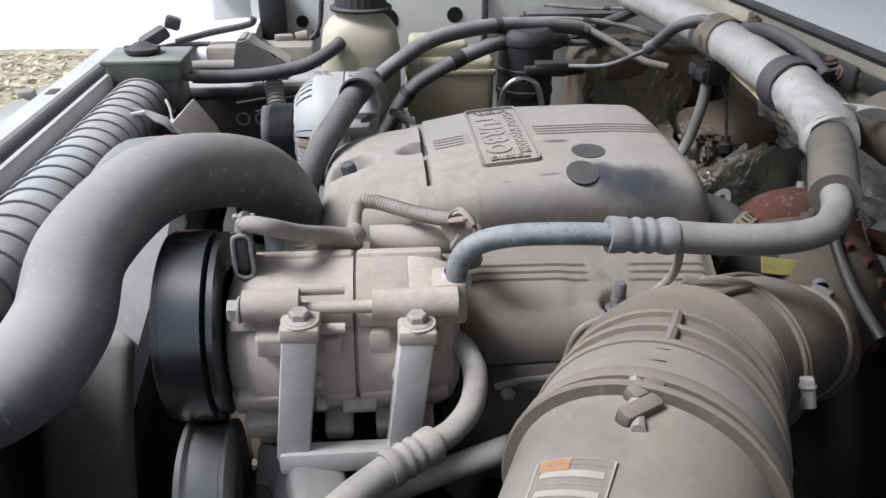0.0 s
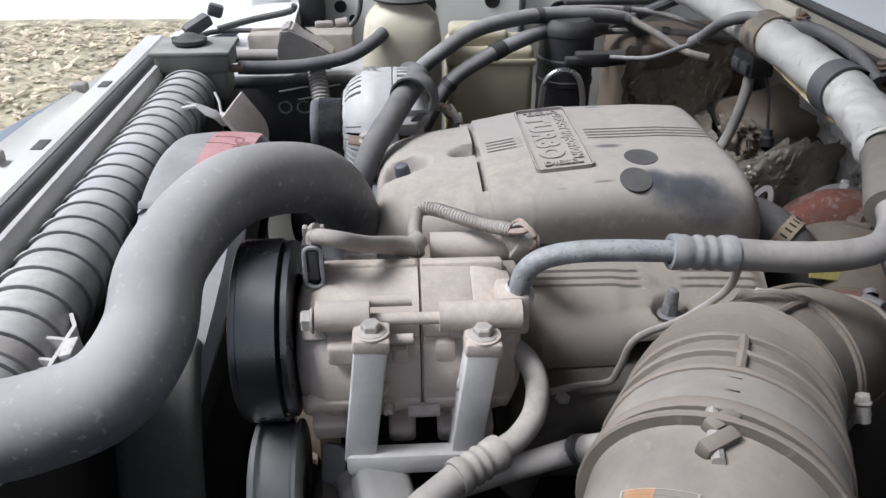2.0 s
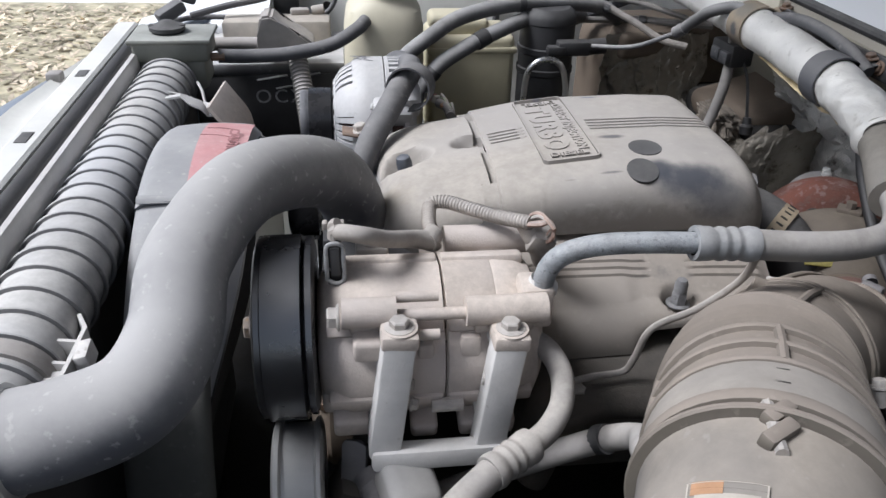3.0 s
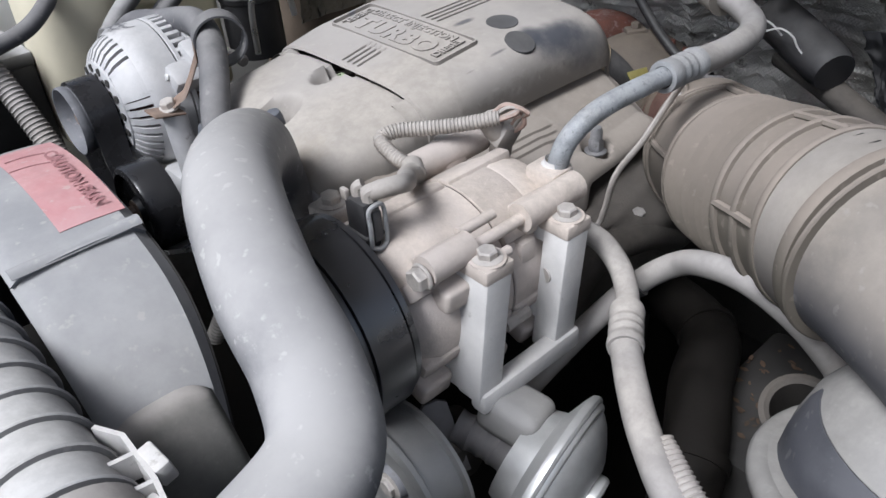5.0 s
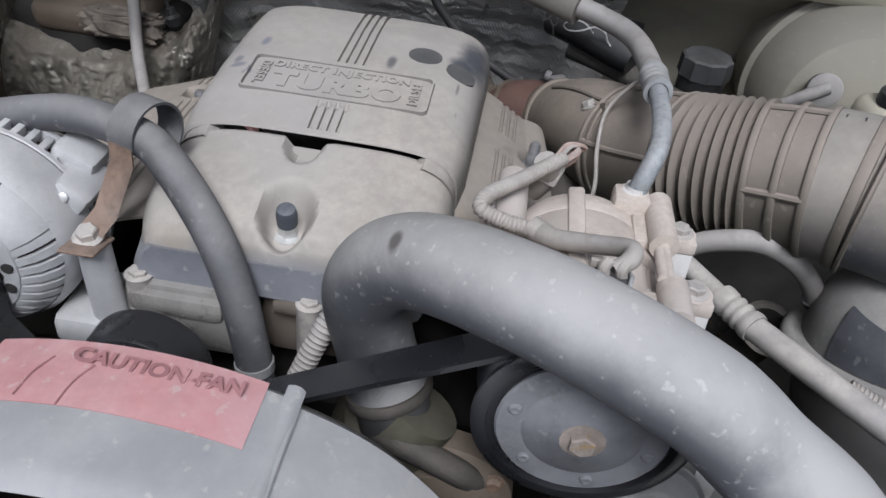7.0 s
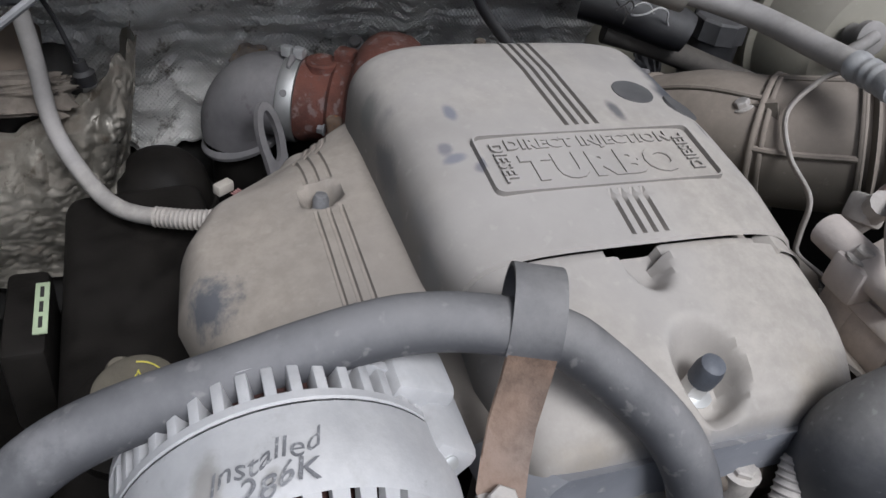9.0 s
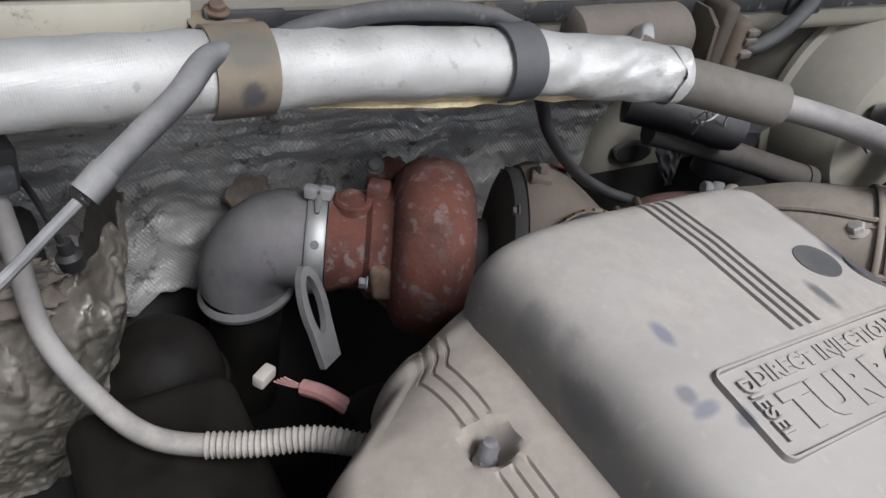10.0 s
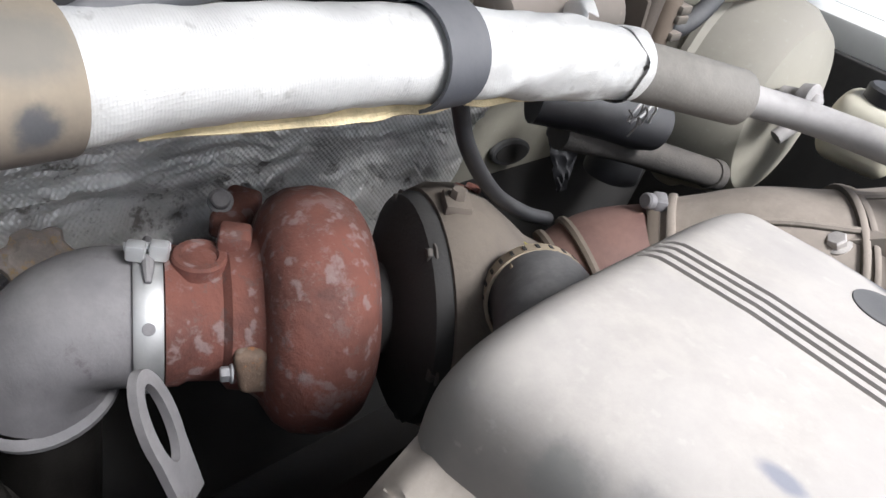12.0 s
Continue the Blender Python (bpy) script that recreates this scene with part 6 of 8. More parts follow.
# ---- belt drive and alternator ----
def build_alternator():
    cx, cy, cz = -0.024, 1.022, 1.060
    root = thing("alternator", (-0.06, cy, 0.95), "dusty silver aluminium alternator with cooling slots and handwriting", "alternator")
    ax = (-1, 0, 0)
    R = 0.080
    bm = B()
    lathe(bm, (cx, cy, cz), ax, [(-0.019, 0.0), (-0.019, R - 0.020), (-0.014, R - 0.008), (-0.008, R), (-0.003, R), (-0.002, R - 0.012), (0.013, R - 0.012), (0.014, R), (0.018, R), (0.019, R - 0.001), (0.020, R)], 56)
    rbox(bm, (-0.018, 0.962, 1.106), (0.034, 0.036, 0.032), 0.006, (25, 0, 0))
    part("rear_case", bm, "alu", root)
    bm = B()
    lathe(bm, (cx, cy, cz), ax, [(0.021, R - 0.004), (0.021, R), (0.040, R), (0.052, R - 0.001), (0.0605, R - 0.006)], 56)
    part("front_case", bm, "alu", root, "clean silver front case")
    bm = B()
    lathe(bm, (cx, cy, cz), ax, [(-0.0015, R - 0.0115), (0.0125, R - 0.0115)], 48)
    part("winding", bm, "copper", root, "dark copper winding behind the slots")
    for k in range(18):
        w = radians(20 + 8 * k)
        bm = B()
        rbox(bm, (cx - 0.0065, cy + (R - 0.006) * math.cos(w), cz + (R - 0.006) * math.sin(w)), (0.017, 0.0115, 0.0052), 0.0008, (math.degrees(w), 0, 0))
        part("rear_fin", bm, "alu", root)
    # slotted shoulder: fins between openings
    bm = B()
    lathe(bm, (cx, cy, cz), ax, [(0.030, R - 0.012), (0.075, R - 0.022), (0.078, 0.02)], 48)
    part("winding", bm, "copper", root, "dark copper winding behind the slots")
    n = 40
    for k in range(n):
        w = 2 * math.pi * k / n
        if 126 < math.degrees(w) < 156:
            continue
        c, s = math.cos(w), math.sin(w)
        bm = B()
        half = 0.0038
        rows = []
        for h, r, th in ((0.058, R - 0.006, 1.0), (0.066, R - 0.009, 0.9), (0.076, R - 0.016, 0.8), (0.083, R - 0.026, 0.75), (0.083, R - 0.032, 0.7), (0.076, R - 0.022, 0.8), (0.064, R - 0.014, 0.9), (0.056, R - 0.010, 1.0)):
            rows.append((h, r, th))
        A = [Vector((cx - h, cy + r * c - s * half * th, cz + r * s + c * half * th)) for h, r, th in rows]
        D = [Vector((cx - h, cy + r * c + s * half * th, cz + r * s - c * half * th)) for h, r, th in rows]
        loft(bm, [A, D])
        part("cooling_fin", bm, "alu", root)
    bm = B()
    lathe(bm, (cx, cy, cz), ax, [(0.058, R - 0.006), (0.066, R - 0.009), (0.076, R - 0.016), (0.083, R - 0.026), (0.083, R - 0.032)], 12, (-68, -34))
    part("blank_shoulder", bm, "alu", root, "smooth closed part of the shoulder")
    # front face with holes shown as recessed dark wells
    bm = B()
    lathe(bm, (cx, cy, cz), ax, [(0.080, R - 0.027), (0.0845, R - 0.028), (0.086, R - 0.032), (0.0865, 0.030), (0.092, 0.028), (0.092, 0.0)], 56)
    face = part("front_face", bm, "alu", root)
    for rr, cnt, off, hr in ((0.0460, 15, 0.1, 0.0044), (0.0375, 15, 0.31, 0.0040)):
        for k in range(cnt):
            w = 2 * math.pi * k / cnt + off
            bm = B()
            lathe(bm, (cx - 0.0866, cy + rr * math.cos(w), cz + rr * math.sin(w)), ax, [(-0.002, hr), (0.0006, hr), (0.0006, hr * 0.5), (0.0006, 0)], 16)
            part("hole", bm, "void", face, "dark vent hole")
    # ears and bolts
    bm = B()
    rbox(bm, (-0.036, 0.955, 1.093), (0.050, 0.030, 0.032), 0.007, (40, 0, 0))
    part("ear", bm, "alu", root)
    bm = B()
    lathe(bm, (-0.0605, 0.953, 1.100), (-0.9, -0.2, 0.4), [(0, 0.004), (0.003, 0.004), (0.0035, 0.003), (0.0035, 0)], 12)
    part("bolt", bm, "zinc", root)
    # felt-pen writing round the case
    for words, deg, h, size in (("Installed", 79, 0.044, 0.014), ("286K", 82, 0.0555, 0.015)):
        cu = lettering("pen_word", words, Matrix.Translation(ORIGIN[root]), size, root, "pen", 0.0001, "faded felt-pen words " + words)
        for v in cu.data.vertices:
            w = radians(deg) + (v.co.x + 0.22 * v.co.y) / R
            r = R + 0.0006 + v.co.z
            v.co = Vector((cx - h + 0.18 * v.co.x + v.co.y + 0.0016 * math.sin(v.co.x * 310), cy + r * math.cos(w), cz + r * math.sin(w))) - ORIGIN[root]
    # pulley
    bm = B()
    prof = [(0.093, 0.0), (0.093, 0.034), (0.112, 0.036)]
    for k in range(8):
        prof += [(0.1135 + 0.0035 * k, 0.0335), (0.1153 + 0.0035 * k, 0.036)]
    prof += [(0.143, 0.036), (0.145, 0.0375), (0.150, 0.0380), (0.153, 0.0375), (0.153, 0.0360), (0.146, 0.0325), (0.136, 0.030), (0.134, 0.012), (0.134, 0.0)]
    lathe(bm, (0, cy, cz), ax, prof, 48)
    pul = part("pulley", bm, "hub", root, "dusty grey flanged pulley")
    bm = B()
    hexbolt(bm, (-0.134, cy, cz), ax, 0.010, 0.010, 1.4)
    part("nut", bm, "rustbolt", pul, "rusty pulley nut")
    # support post with rusty clip bolt
    root = thing("alternator_bracket", (-0.075, 0.925, 0.95), "grey cast aluminium alternator support with rusty bolt", "bracket")
    bm = B()
    tube(bm, [(-0.066, 0.925, 0.96), (-0.072, 0.927, 1.02), (-0.075, 0.928, 1.074)], [0.016, 0.0135, 0.0125], 20, 4)
    rbox(bm, (-0.055, 0.925, 0.985), (0.07, 0.09, 0.03), 0.008)
    part("post", bm, "alu", root)
    bm = B()
    rbox(bm, (-0.083, 0.928, 1.0765), (0.034, 0.028, 0.003), 0.0015, (0, 12, 0))
    part("tab", bm, "rustbolt", root, "rusty flat tab")
    bm = B()
    hexbolt(bm, (-0.077, 0.929, 1.079), (-0.2, 0, 1), 0.0082, 0.009, 1.45)
    part("bolt", bm, "boltm", root, "pale flanged bolt")


def strap_belt(bm, pts, w, t, x):
    """A flat belt of width w along x, through (y, z) pairs."""
    P = [Vector((0, y, z)) for y, z in pts]
    A, D = [], []
    for i, p in enumerate(P):
        d = (P[min(i + 1, len(P) - 1)] - P[max(0, i - 1)]).normalized()
        nrm = Vector((0, -d.z, d.y)) * t / 2
        A.append(p + nrm)
        D.append(p - nrm)
    loop = A + D[::-1]
    loft(bm, [[(x - w / 2, q.y, q.z) for q in loop], [(x + w / 2, q.y, q.z) for q in loop]])


def build_belt_drive():
    root = thing("idler_pulley", (-0.15, 0.862, 0.98), "smooth black idler pulley", "pulley")
    bm = B()
    lathe(bm, (-0.128, 0.862, 1.022), (-1, 0, 0), [(0, 0), (0, 0.038), (0.002, 0.0445), (0.006, 0.0455), (0.031, 0.0455), (0.034, 0.044), (0.036, 0.039), (0.030, 0.034), (0.027, 0.014), (0.034, 0.012), (0.034, 0)], 44)
    part("wheel", bm, "gloss", root)
    bm = B()
    hexbolt(bm, (-0.162, 0.862, 1.022), (-1, 0, 0), 0.008, 0.006)
    part("bolt", bm, "rustbolt", root)
    root = thing("drive_belt", (-0.147, 0.8, 0.95), "black ribbed serpentine drive belt", "belt")
    bm = B()
    pts = [(0.872, 0.9755), (0.855, 0.9755)] + [(0.840 + (0.588 - 0.840) * u, 0.981 + (1.1225 - 0.981) * u) for u in (0.0, 0.35, 0.7, 1.0)] + [(0.553 + 0.0745 * math.cos(radians(a)), 1.0612 + 0.0745 * math.sin(radians(a))) for a in range(75, 256, 8)] + [(0.548, 0.95), (0.562, 0.88)]
    strap_belt(bm, pts, 0.029, 0.0045, -0.147)
    part("span", bm, "beltback", root)
    bm = B()
    arc = [(1.022 + 0.0385 * math.cos(radians(a)), 1.060 + 0.0385 * math.sin(radians(a))) for a in range(-20, 190, 12)]
    strap_belt(bm, [(0.97, 0.80), (1.055, 1.01)] + arc + [(0.983, 1.02), (0.950, 0.97), (0.912, 0.965)], 0.029, 0.0045, -0.1275)
    part("span", bm, "gloss", root)
    # lower pulleys in the dark
    root = thing("tensioner_pulley", (-0.16, 0.50, 0.85), "polished steel lower belt pulley", "pulley")
    bm = B()
    lathe(bm, (-0.122, 0.490, 0.943), (-1, 0, 0), [(0, 0.02), (0, 0.050), (0.002, 0.056), (0.005, 0.056), (0.007, 0.052), (0.032, 0.052), (0.034, 0.056), (0.038, 0.056), (0.040, 0.05), (0.036, 0.046), (0.034, 0.036), (0.034, 0.02)], 44)
    part("rim", bm, "satin", root, "polished steel rim")
    bm = B()
    lathe(bm, (-0.122, 0.490, 0.943), (-1, 0, 0), [(0.028, 0.036), (0.030, 0.034), (0.030, 0.014), (0.036, 0.012), (0.036, 0)], 32)
    part("face", bm, "hub", root)
    bm = B()
    hexbolt(bm, (-0.157, 0.490, 0.943), (-1, 0, 0), 0.008, 0.006)
    part("bolt", bm, "boltm", root)
    # front of the engine: timing cover, water neck, dusty blocks
    root = thing("engine", (-0.03, 0.8, 0.51), "grimy cast engine block with front housing and water neck", "engine")
    bm = B()
    rbox(bm, (0.16, 0.787, 0.72), (0.46, 0.36, 0.42), 0.03)
    part("block", bm, "oily", root)
    bm = B()
    rbox(bm, (-0.045, 0.862, 1.005), (0.06, 0.104, 0.07), 0.012)
    rbox(bm, (-0.050, 0.868, 1.022), (0.062, 0.080, 0.022), 0.008)
    part("housing", bm, "dirtycast", root, "dirty grey front housing")
    bm = B()
    rbox(bm, (-0.030, 0.750, 0.995), (0.05, 0.12, 0.06), 0.014)
    tube(bm, [(-0.058, 0.79, 1.028), (-0.062, 0.76, 1.030), (-0.060, 0.73, 1.020)], 0.010, 12, 4)
    part("bracket", bm, "housing", root, "brown grimy bracket")
    for y, z in ((0.900, 1.030), (0.762, 1.028)):
        bm = B()
        tube(bm, [(-0.066, y, z - 0.04), (-0.066, y, z + 0.010)], 0.011, 14, 1)
        hexbolt(bm, (-0.066, y, z + 0.010), (0, 0, 1), 0.008, 0.006)
        part("bolt", bm, "boltm", root)
    bm = B()
    lathe(bm, (-0.10, 0.64, 0.90), (-1, 0, 0), [(0, 0.062), (0.020, 0.062), (0.026, 0.056), (0.030, 0.050), (0.040, 0.048), (0.044, 0.030), (0.052, 0.028), (0.055, 0.0)], 40)
    pump = part("water_pump", bm, "brown", root, "brown grimy water pump casting")
    for k in range(6):
        w = radians(20 + 60 * k)
        bm = B()
        hexbolt(bm, (-0.124, 0.64 + 0.056 * math.cos(w), 0.90 + 0.056 * math.sin(w)), (-1, 0, 0), 0.006, 0.007)
        part("bolt", bm, "rustbolt", pump)
    bm = B()
    tube(bm, [(-0.115, 0.60, 0.91), (-0.135, 0.63, 0.955), (-0.13, 0.675, 0.97), (-0.11, 0.70, 0.95)], 0.011, 12, 6)
    part("bypass_pipe", bm, "grime", root)
    bm = B()
    tube(bm, [(-0.10, 0.675, 0.88), (-0.11, 0.675, 0.95), (-0.105, 0.66, 0.985)], 0.03, 20, 5)
    rbox(bm, (-0.09, 0.69, 0.90), (0.08, 0.10, 0.10), 0.02, (10, 0, 15))
    part("water_neck", bm, "olive", root, "olive green dusty casting")


def build_heater_hoses():
    root = thing("heater_hose", (-0.05, 0.9, 1.0), "thick dusty grey heater hose arching over the alternator", "hose")
    bm = B()
    tube(bm, [(-0.098, 0.794, 0.93), (-0.093, 0.800, 0.99), (-0.086, 0.812, 1.05), (-0.071, 0.834, 1.0965), (-0.044, 0.872, 1.130), (-0.029, 0.902, 1.1435), (-0.0125, 0.966, 1.1440), (-0.0128, 1.050, 1.1235), (-0.0215, 1.115, 1.108), (-0.035, 1.155, 1.076), (-0.048, 1.19, 1.03), (-0.055, 1.205, 0.96)], 0.0145, 20, 8)
    part("hose", bm, "hose", root)
    bm = B()
    lathe(bm, (-0.0935, 0.7995, 0.985), (0.08, 0.1, 1), [(0, 0.0135), (0, 0.0158), (0.008, 0.0158), (0.008, 0.0135)], 24)
    part("hose_clamp", bm, "zinc", root, "steel hose clamp")
    for pts in (((-0.06, 1.24, 0.98), (-0.015, 1.24, 1.06), (0.045, 1.25, 1.108), (0.10, 1.28, 1.130), (0.20, 1.33, 1.137), (0.29, 1.355, 1.131), (0.36, 1.38, 1.118), (0.40, 1.41, 1.09)),
                ((0.00, 1.24, 0.97), (0.045, 1.24, 1.050), (0.095, 1.255, 1.083), (0.155, 1.285, 1.103), (0.22, 1.335, 1.112), (0.28, 1.39, 1.105), (0.34, 1.44, 1.09))):
        root = thing("heater_hose", pts[0], "dusty black heater hose running back to the firewall", "hose", "rear heater hoses")
        bm = B()
        tube(bm, pts, 0.0125, 16, 8)
        part("hose", bm, "hose_mid", root)
        for k in (1, 4):
            bm = B()
            q = Vector(pts[k])
            e = (Vector(pts[k + 1]) - Vector(pts[k - 1])).normalized() * 0.006
            tube(bm, [q - e, q + e], 0.0137, 16, 1)
            part("hose_clamp", bm, "rubber", root)
    bm = B()
    tube(bm, [(0.118, 1.264, 1.092), (0.136, 1.274, 1.099)], 0.0142, 16, 1)
    part("hose_clip", bm, "black", root)
    # looped steel clip round the arching hose, bolted at the alternator post
    root = thing("hose_clip", (-0.08, 0.928, 1.08), "looped plastic-coated steel clip on a rusty leg", "clip")
    bm = B()
    c = Vector((-0.018, 0.902, 1.1425))
    wv = Vector((0.36, 0.93, 0)).normalized() * 0.0125
    nv = Vector((0.93, -0.36, 0)).normalized()
    A = [c + nv * 0.0265 * math.sin(radians(k)) + Vector((0, 0, 0.0265 * math.cos(radians(k)))) for k in range(-95, 186, 11)]
    rows = []
    for e in (-1, 1):
        rows.append([p + wv * e for p in A] + [c + (p - c) * 0.92 + wv * e for p in reversed(A)])
    loft(bm, rows)
    part("loop", bm, "hose", root, "black coated loop")
    bm = B()
    pts = [c - nv * 0.0262 + Vector((0, 0, 0.002)), c - nv * 0.0275 + Vector((0, 0, -0.016)), Vector((-0.052, 0.918, 1.106)), Vector((-0.061, 0.922, 1.090)), Vector((-0.074, 0.928, 1.0815))]
    loft(bm, [[p + wv * 0.93, p - wv * 0.93, p - wv * 0.93 + Vector((0.002, 0, 0.0012)), p + wv * 0.93 + Vector((0.002, 0, 0.0012))] for p in pts])
    part("leg", bm, "rustbolt", root, "rusty flat steel leg")
    # taped wire joint between the arching hose and the cover
    root = thing("wire_joint", (0.03, 1.02, 1.075), "white wire connectors with faded orange and green leads", "wiring")
    for at, turn in (((0.028, 1.026, 1.082), 30), ((0.020, 1.044, 1.080), 25)):
        bm = B()
        rbox(bm, at, (0.012, 0.011, 0.010), 0.0015, (0, 10, turn))
        part("connector", bm, "labelw", root, "white plastic connector")
    bm = B()
    tube(bm, [(0.024, 1.034, 1.082), (0.026, 1.030, 1.083)], 0.0055, 10, 1)
    part("tape", bm, "pinklead", root, "brown-pink tape")
    for k, mt in enumerate(("labelo", "wire", "green", "wire")):
        a = 0.002 * (k - 1.5)
        bm = B()
        tube(bm, [(0.030 + a, 1.022, 1.083), (0.036 - a, 1.010 + a, 1.090 + a), (0.036 + 2 * a, 0.998, 1.083), (0.043, 0.990 - a, 1.087 + a), (0.042 + a, 0.980, 1.080)], 0.0019, 8, 6)
        part("lead", bm, mt, root, "faded twisted lead")
    bm = B()
    tube(bm, [(0.030, 1.018, 1.080), (0.038, 0.995, 1.082), (0.040, 0.975, 1.078)], 0.0055, 10, 5, ribs=(0.004, 0.001, 1))
    part("loom_tube", bm, "hose_light", root)
    # thin corrugated loom beside the charge pipe
    root = thing("loom_conduit", (-0.09, 0.77, 0.95), "grey convoluted wiring conduit", "conduit")
    bm = B()
    tube(bm, [(-0.145, 0.805, 0.88), (-0.12, 0.778, 0.95), (-0.095, 0.752, 1.02), (-0.075, 0.736, 1.055)], 0.0082, 12, 6, ribs=(0.0045, 0.0012, 1))
    part("tube", bm, "hose_light", root)


build_radiator()
build_alternator()
build_belt_drive()
build_heater_hoses()


# ---- turbocharger and the rear of the engine ----
def build_turbo():
    d = Vector((-0.45, -0.89, 0.03)).normalized()
    c0 = Vector((0.547, 0.911, 0.949))

    def P(s, off=(0, 0, 0)):
        return c0 + d * s * 1.05 + Vector(off)

    root = thing("turbocharger", (0.50, 0.82, 0.86), "turbocharger with rust-red turbine housing and steel band clamp", "turbocharger")
    bm = B()
    tube(bm, [P(-0.056) + Vector((0.004, 0.004, -0.062)), P(-0.058) + Vector((0.003, 0.002, -0.038)), P(-0.048) + Vector((0.001, 0, -0.012)), P(-0.030), P(-0.008)], [0.046, 0.046, 0.046, 0.047, 0.047], 40, 10)
    part("downpipe", bm, "downpipe", root, "grey heat-stained steel downpipe elbow")
    bm = B()
    lathe(bm, P(-0.056) + Vector((0.004, 0.004, -0.063)), (0.03, 0.3, 1), [(-0.004, 0.045), (-0.004, 0.0495), (0.0, 0.050), (0.004, 0.047), (0.006, 0.045)], 40)
    part("pipe_lip", bm, "downpipe", root, "flared pipe lip")
    bm = B()
    tube(bm, [P(-0.056) + Vector((0.004, 0.004, -0.22)), P(-0.056) + Vector((0.004, 0.004, -0.060))], 0.036, 32, 2)
    part("lower_pipe", bm, "oily", root, "sooty lower exhaust pipe")
    bm = B()
    lathe(bm, P(0), d, [(-0.009, 0.045), (-0.009, 0.0500), (-0.007, 0.0512), (0.007, 0.0512), (0.009, 0.0500), (0.009, 0.045)], 44)
    cl = part("band_clamp", bm, "satin", root, "satin steel V-band clamp")
    bm = B()
    a, u, v = basis(d)
    top = P(0) + u * 0.050
    for s in (-1, 1):
        rbox(bm, top + v * 0.004 + d * 0.007 * s + u * 0.008, (0.012, 0.010, 0.012), 0.002, (0, 0, 53))
    tube(bm, [top + u * 0.008 - d * 0.014, top + u * 0.008 + d * 0.014], 0.003, 8, 1)
    part("clamp_bolt", bm, "zinc", cl)

    def on_band(deg, lift):
        return P(0) + (u * math.cos(radians(deg)) + v * math.sin(radians(deg))) * (0.0512 + lift)

    for side in (-1, 1):
        bm = B()
        tube(bm, [on_band(side * g, 0.0018) for g in (6, 12, 18, 26)], [0.0042, 0.0040, 0.0034, 0.002], 10, 4)
        part("band_tongue", bm, "downpipe", cl, "dull grey folded band tongue")
        bm = B()
        lathe(bm, on_band(side * 58, -0.0005), on_band(side * 58, 1.0) - on_band(side * 58, 0.0), [(0, 0.0042), (0.001, 0.004), (0.0012, 0.0028), (0.0006, 0)], 14)
        part("spot_weld", bm, "downpipe", cl)
    # turbine outlet, inlet flange and volute
    bm = B()
    lathe(bm, P(0), d, [(0.010, 0.040), (0.010, 0.048), (0.018, 0.048), (0.024, 0.045), (0.045, 0.046), (0.050, 0.052), (0.062, 0.054), (0.075, 0.064), (0.09, 0.064)], 40)
    part("outlet_flange", bm, "rust", root, "rusty cast outlet")
    bm = B()
    vc = P(0.102) + Vector((0, 0, 0.006))
    a, u, v = basis(d)
    rings = []
    N = 48
    for k in range(N):
        w = 2 * math.pi * k / N
        rr = 0.0415 + 0.004 * math.cos(w - 2.0)
        mid = 0.0465
        ring = []
        for j in range(18):
            q = 2 * math.pi * j / 18
            rad = mid + rr * math.cos(q) * 1.0
            ring.append(vc + (u * math.cos(w) + v * math.sin(w)) * max(0.012, rad) + d * (math.copysign(abs(math.sin(q)) ** 0.8, math.sin(q)) * 0.039))
        rings.append(ring)
    rings.append(rings[0])
    R = [[bm.verts.new(p) for p in ring] for ring in rings[:-1]]
    for i in range(N):
        A, C = R[i], R[(i + 1) % N]
        for j in range(18):
            bm.faces.new((A[j], A[(j + 1) % 18], C[(j + 1) % 18], C[j]))
    part("turbine_housing", bm, "rust", root, "pitted rust-red turbine volute")
    bm = B()
    lathe(bm, P(0.030) + u * 0.046 + v * 0.0, u, [(-0.015, 0.018), (0.004, 0.018), (0.006, 0.0165), (0.006, 0.0125), (0.003, 0.011), (0.003, 0)], 24)
    part("sensor_port", bm, "rust", root, "rusty round port")
    bm = B()
    rbox(bm, P(0.052) + u * 0.052 - v * 0.012, (0.022, 0.022, 0.022), 0.004, (0, 0, 53))
    part("lug", bm, "rust", root)
    bm = B()
    rbox(bm, (0.474, 0.875, 0.949), (0.024, 0.024, 0.036), 0.006, (0, 12, 53), 3)
    part("lug", bm, "rusttan", root, "tan rust-streaked lug")
    bm = B()
    hexbolt(bm, (0.4735, 0.8920, 0.9490), -d, 0.0052, 0.008, 1.25)
    part("bolt", bm, "dirtybolt", root, "dull hex bolt")
    bm = B()
    rbox(bm, (0.594, 0.816, 0.977), (0.028, 0.052, 0.022), 0.006, (0, 0, 40), 3)
    part("mount_ear", bm, "rust", root)
    bm = B()
    lathe(bm, (0.594, 0.831, 0.9915), (-0.55, 0.35, 0.75), [(0, 0.0095), (0.003, 0.0095), (0.003, 0.0072), (0.008, 0.0072), (0.009, 0.006), (0.009, 0)], 18)
    part("mount_bolt", bm, "downpipe", root, "dull grey round bolt head")
    bm = B()
    nd = Vector((-0.62, 0.28, 0.73)).normalized()
    lumps = [(0.0, 0.016), (0.004, 0.0235), (0.010, 0.0245), (0.016, 0.022), (0.019, 0.015), (0.0175, 0.009), (0.019, 0.0)]
    lathe(bm, Vector((0.6263, 0.9493, 0.9546)) - nd * 0.012, nd, lumps, 48)
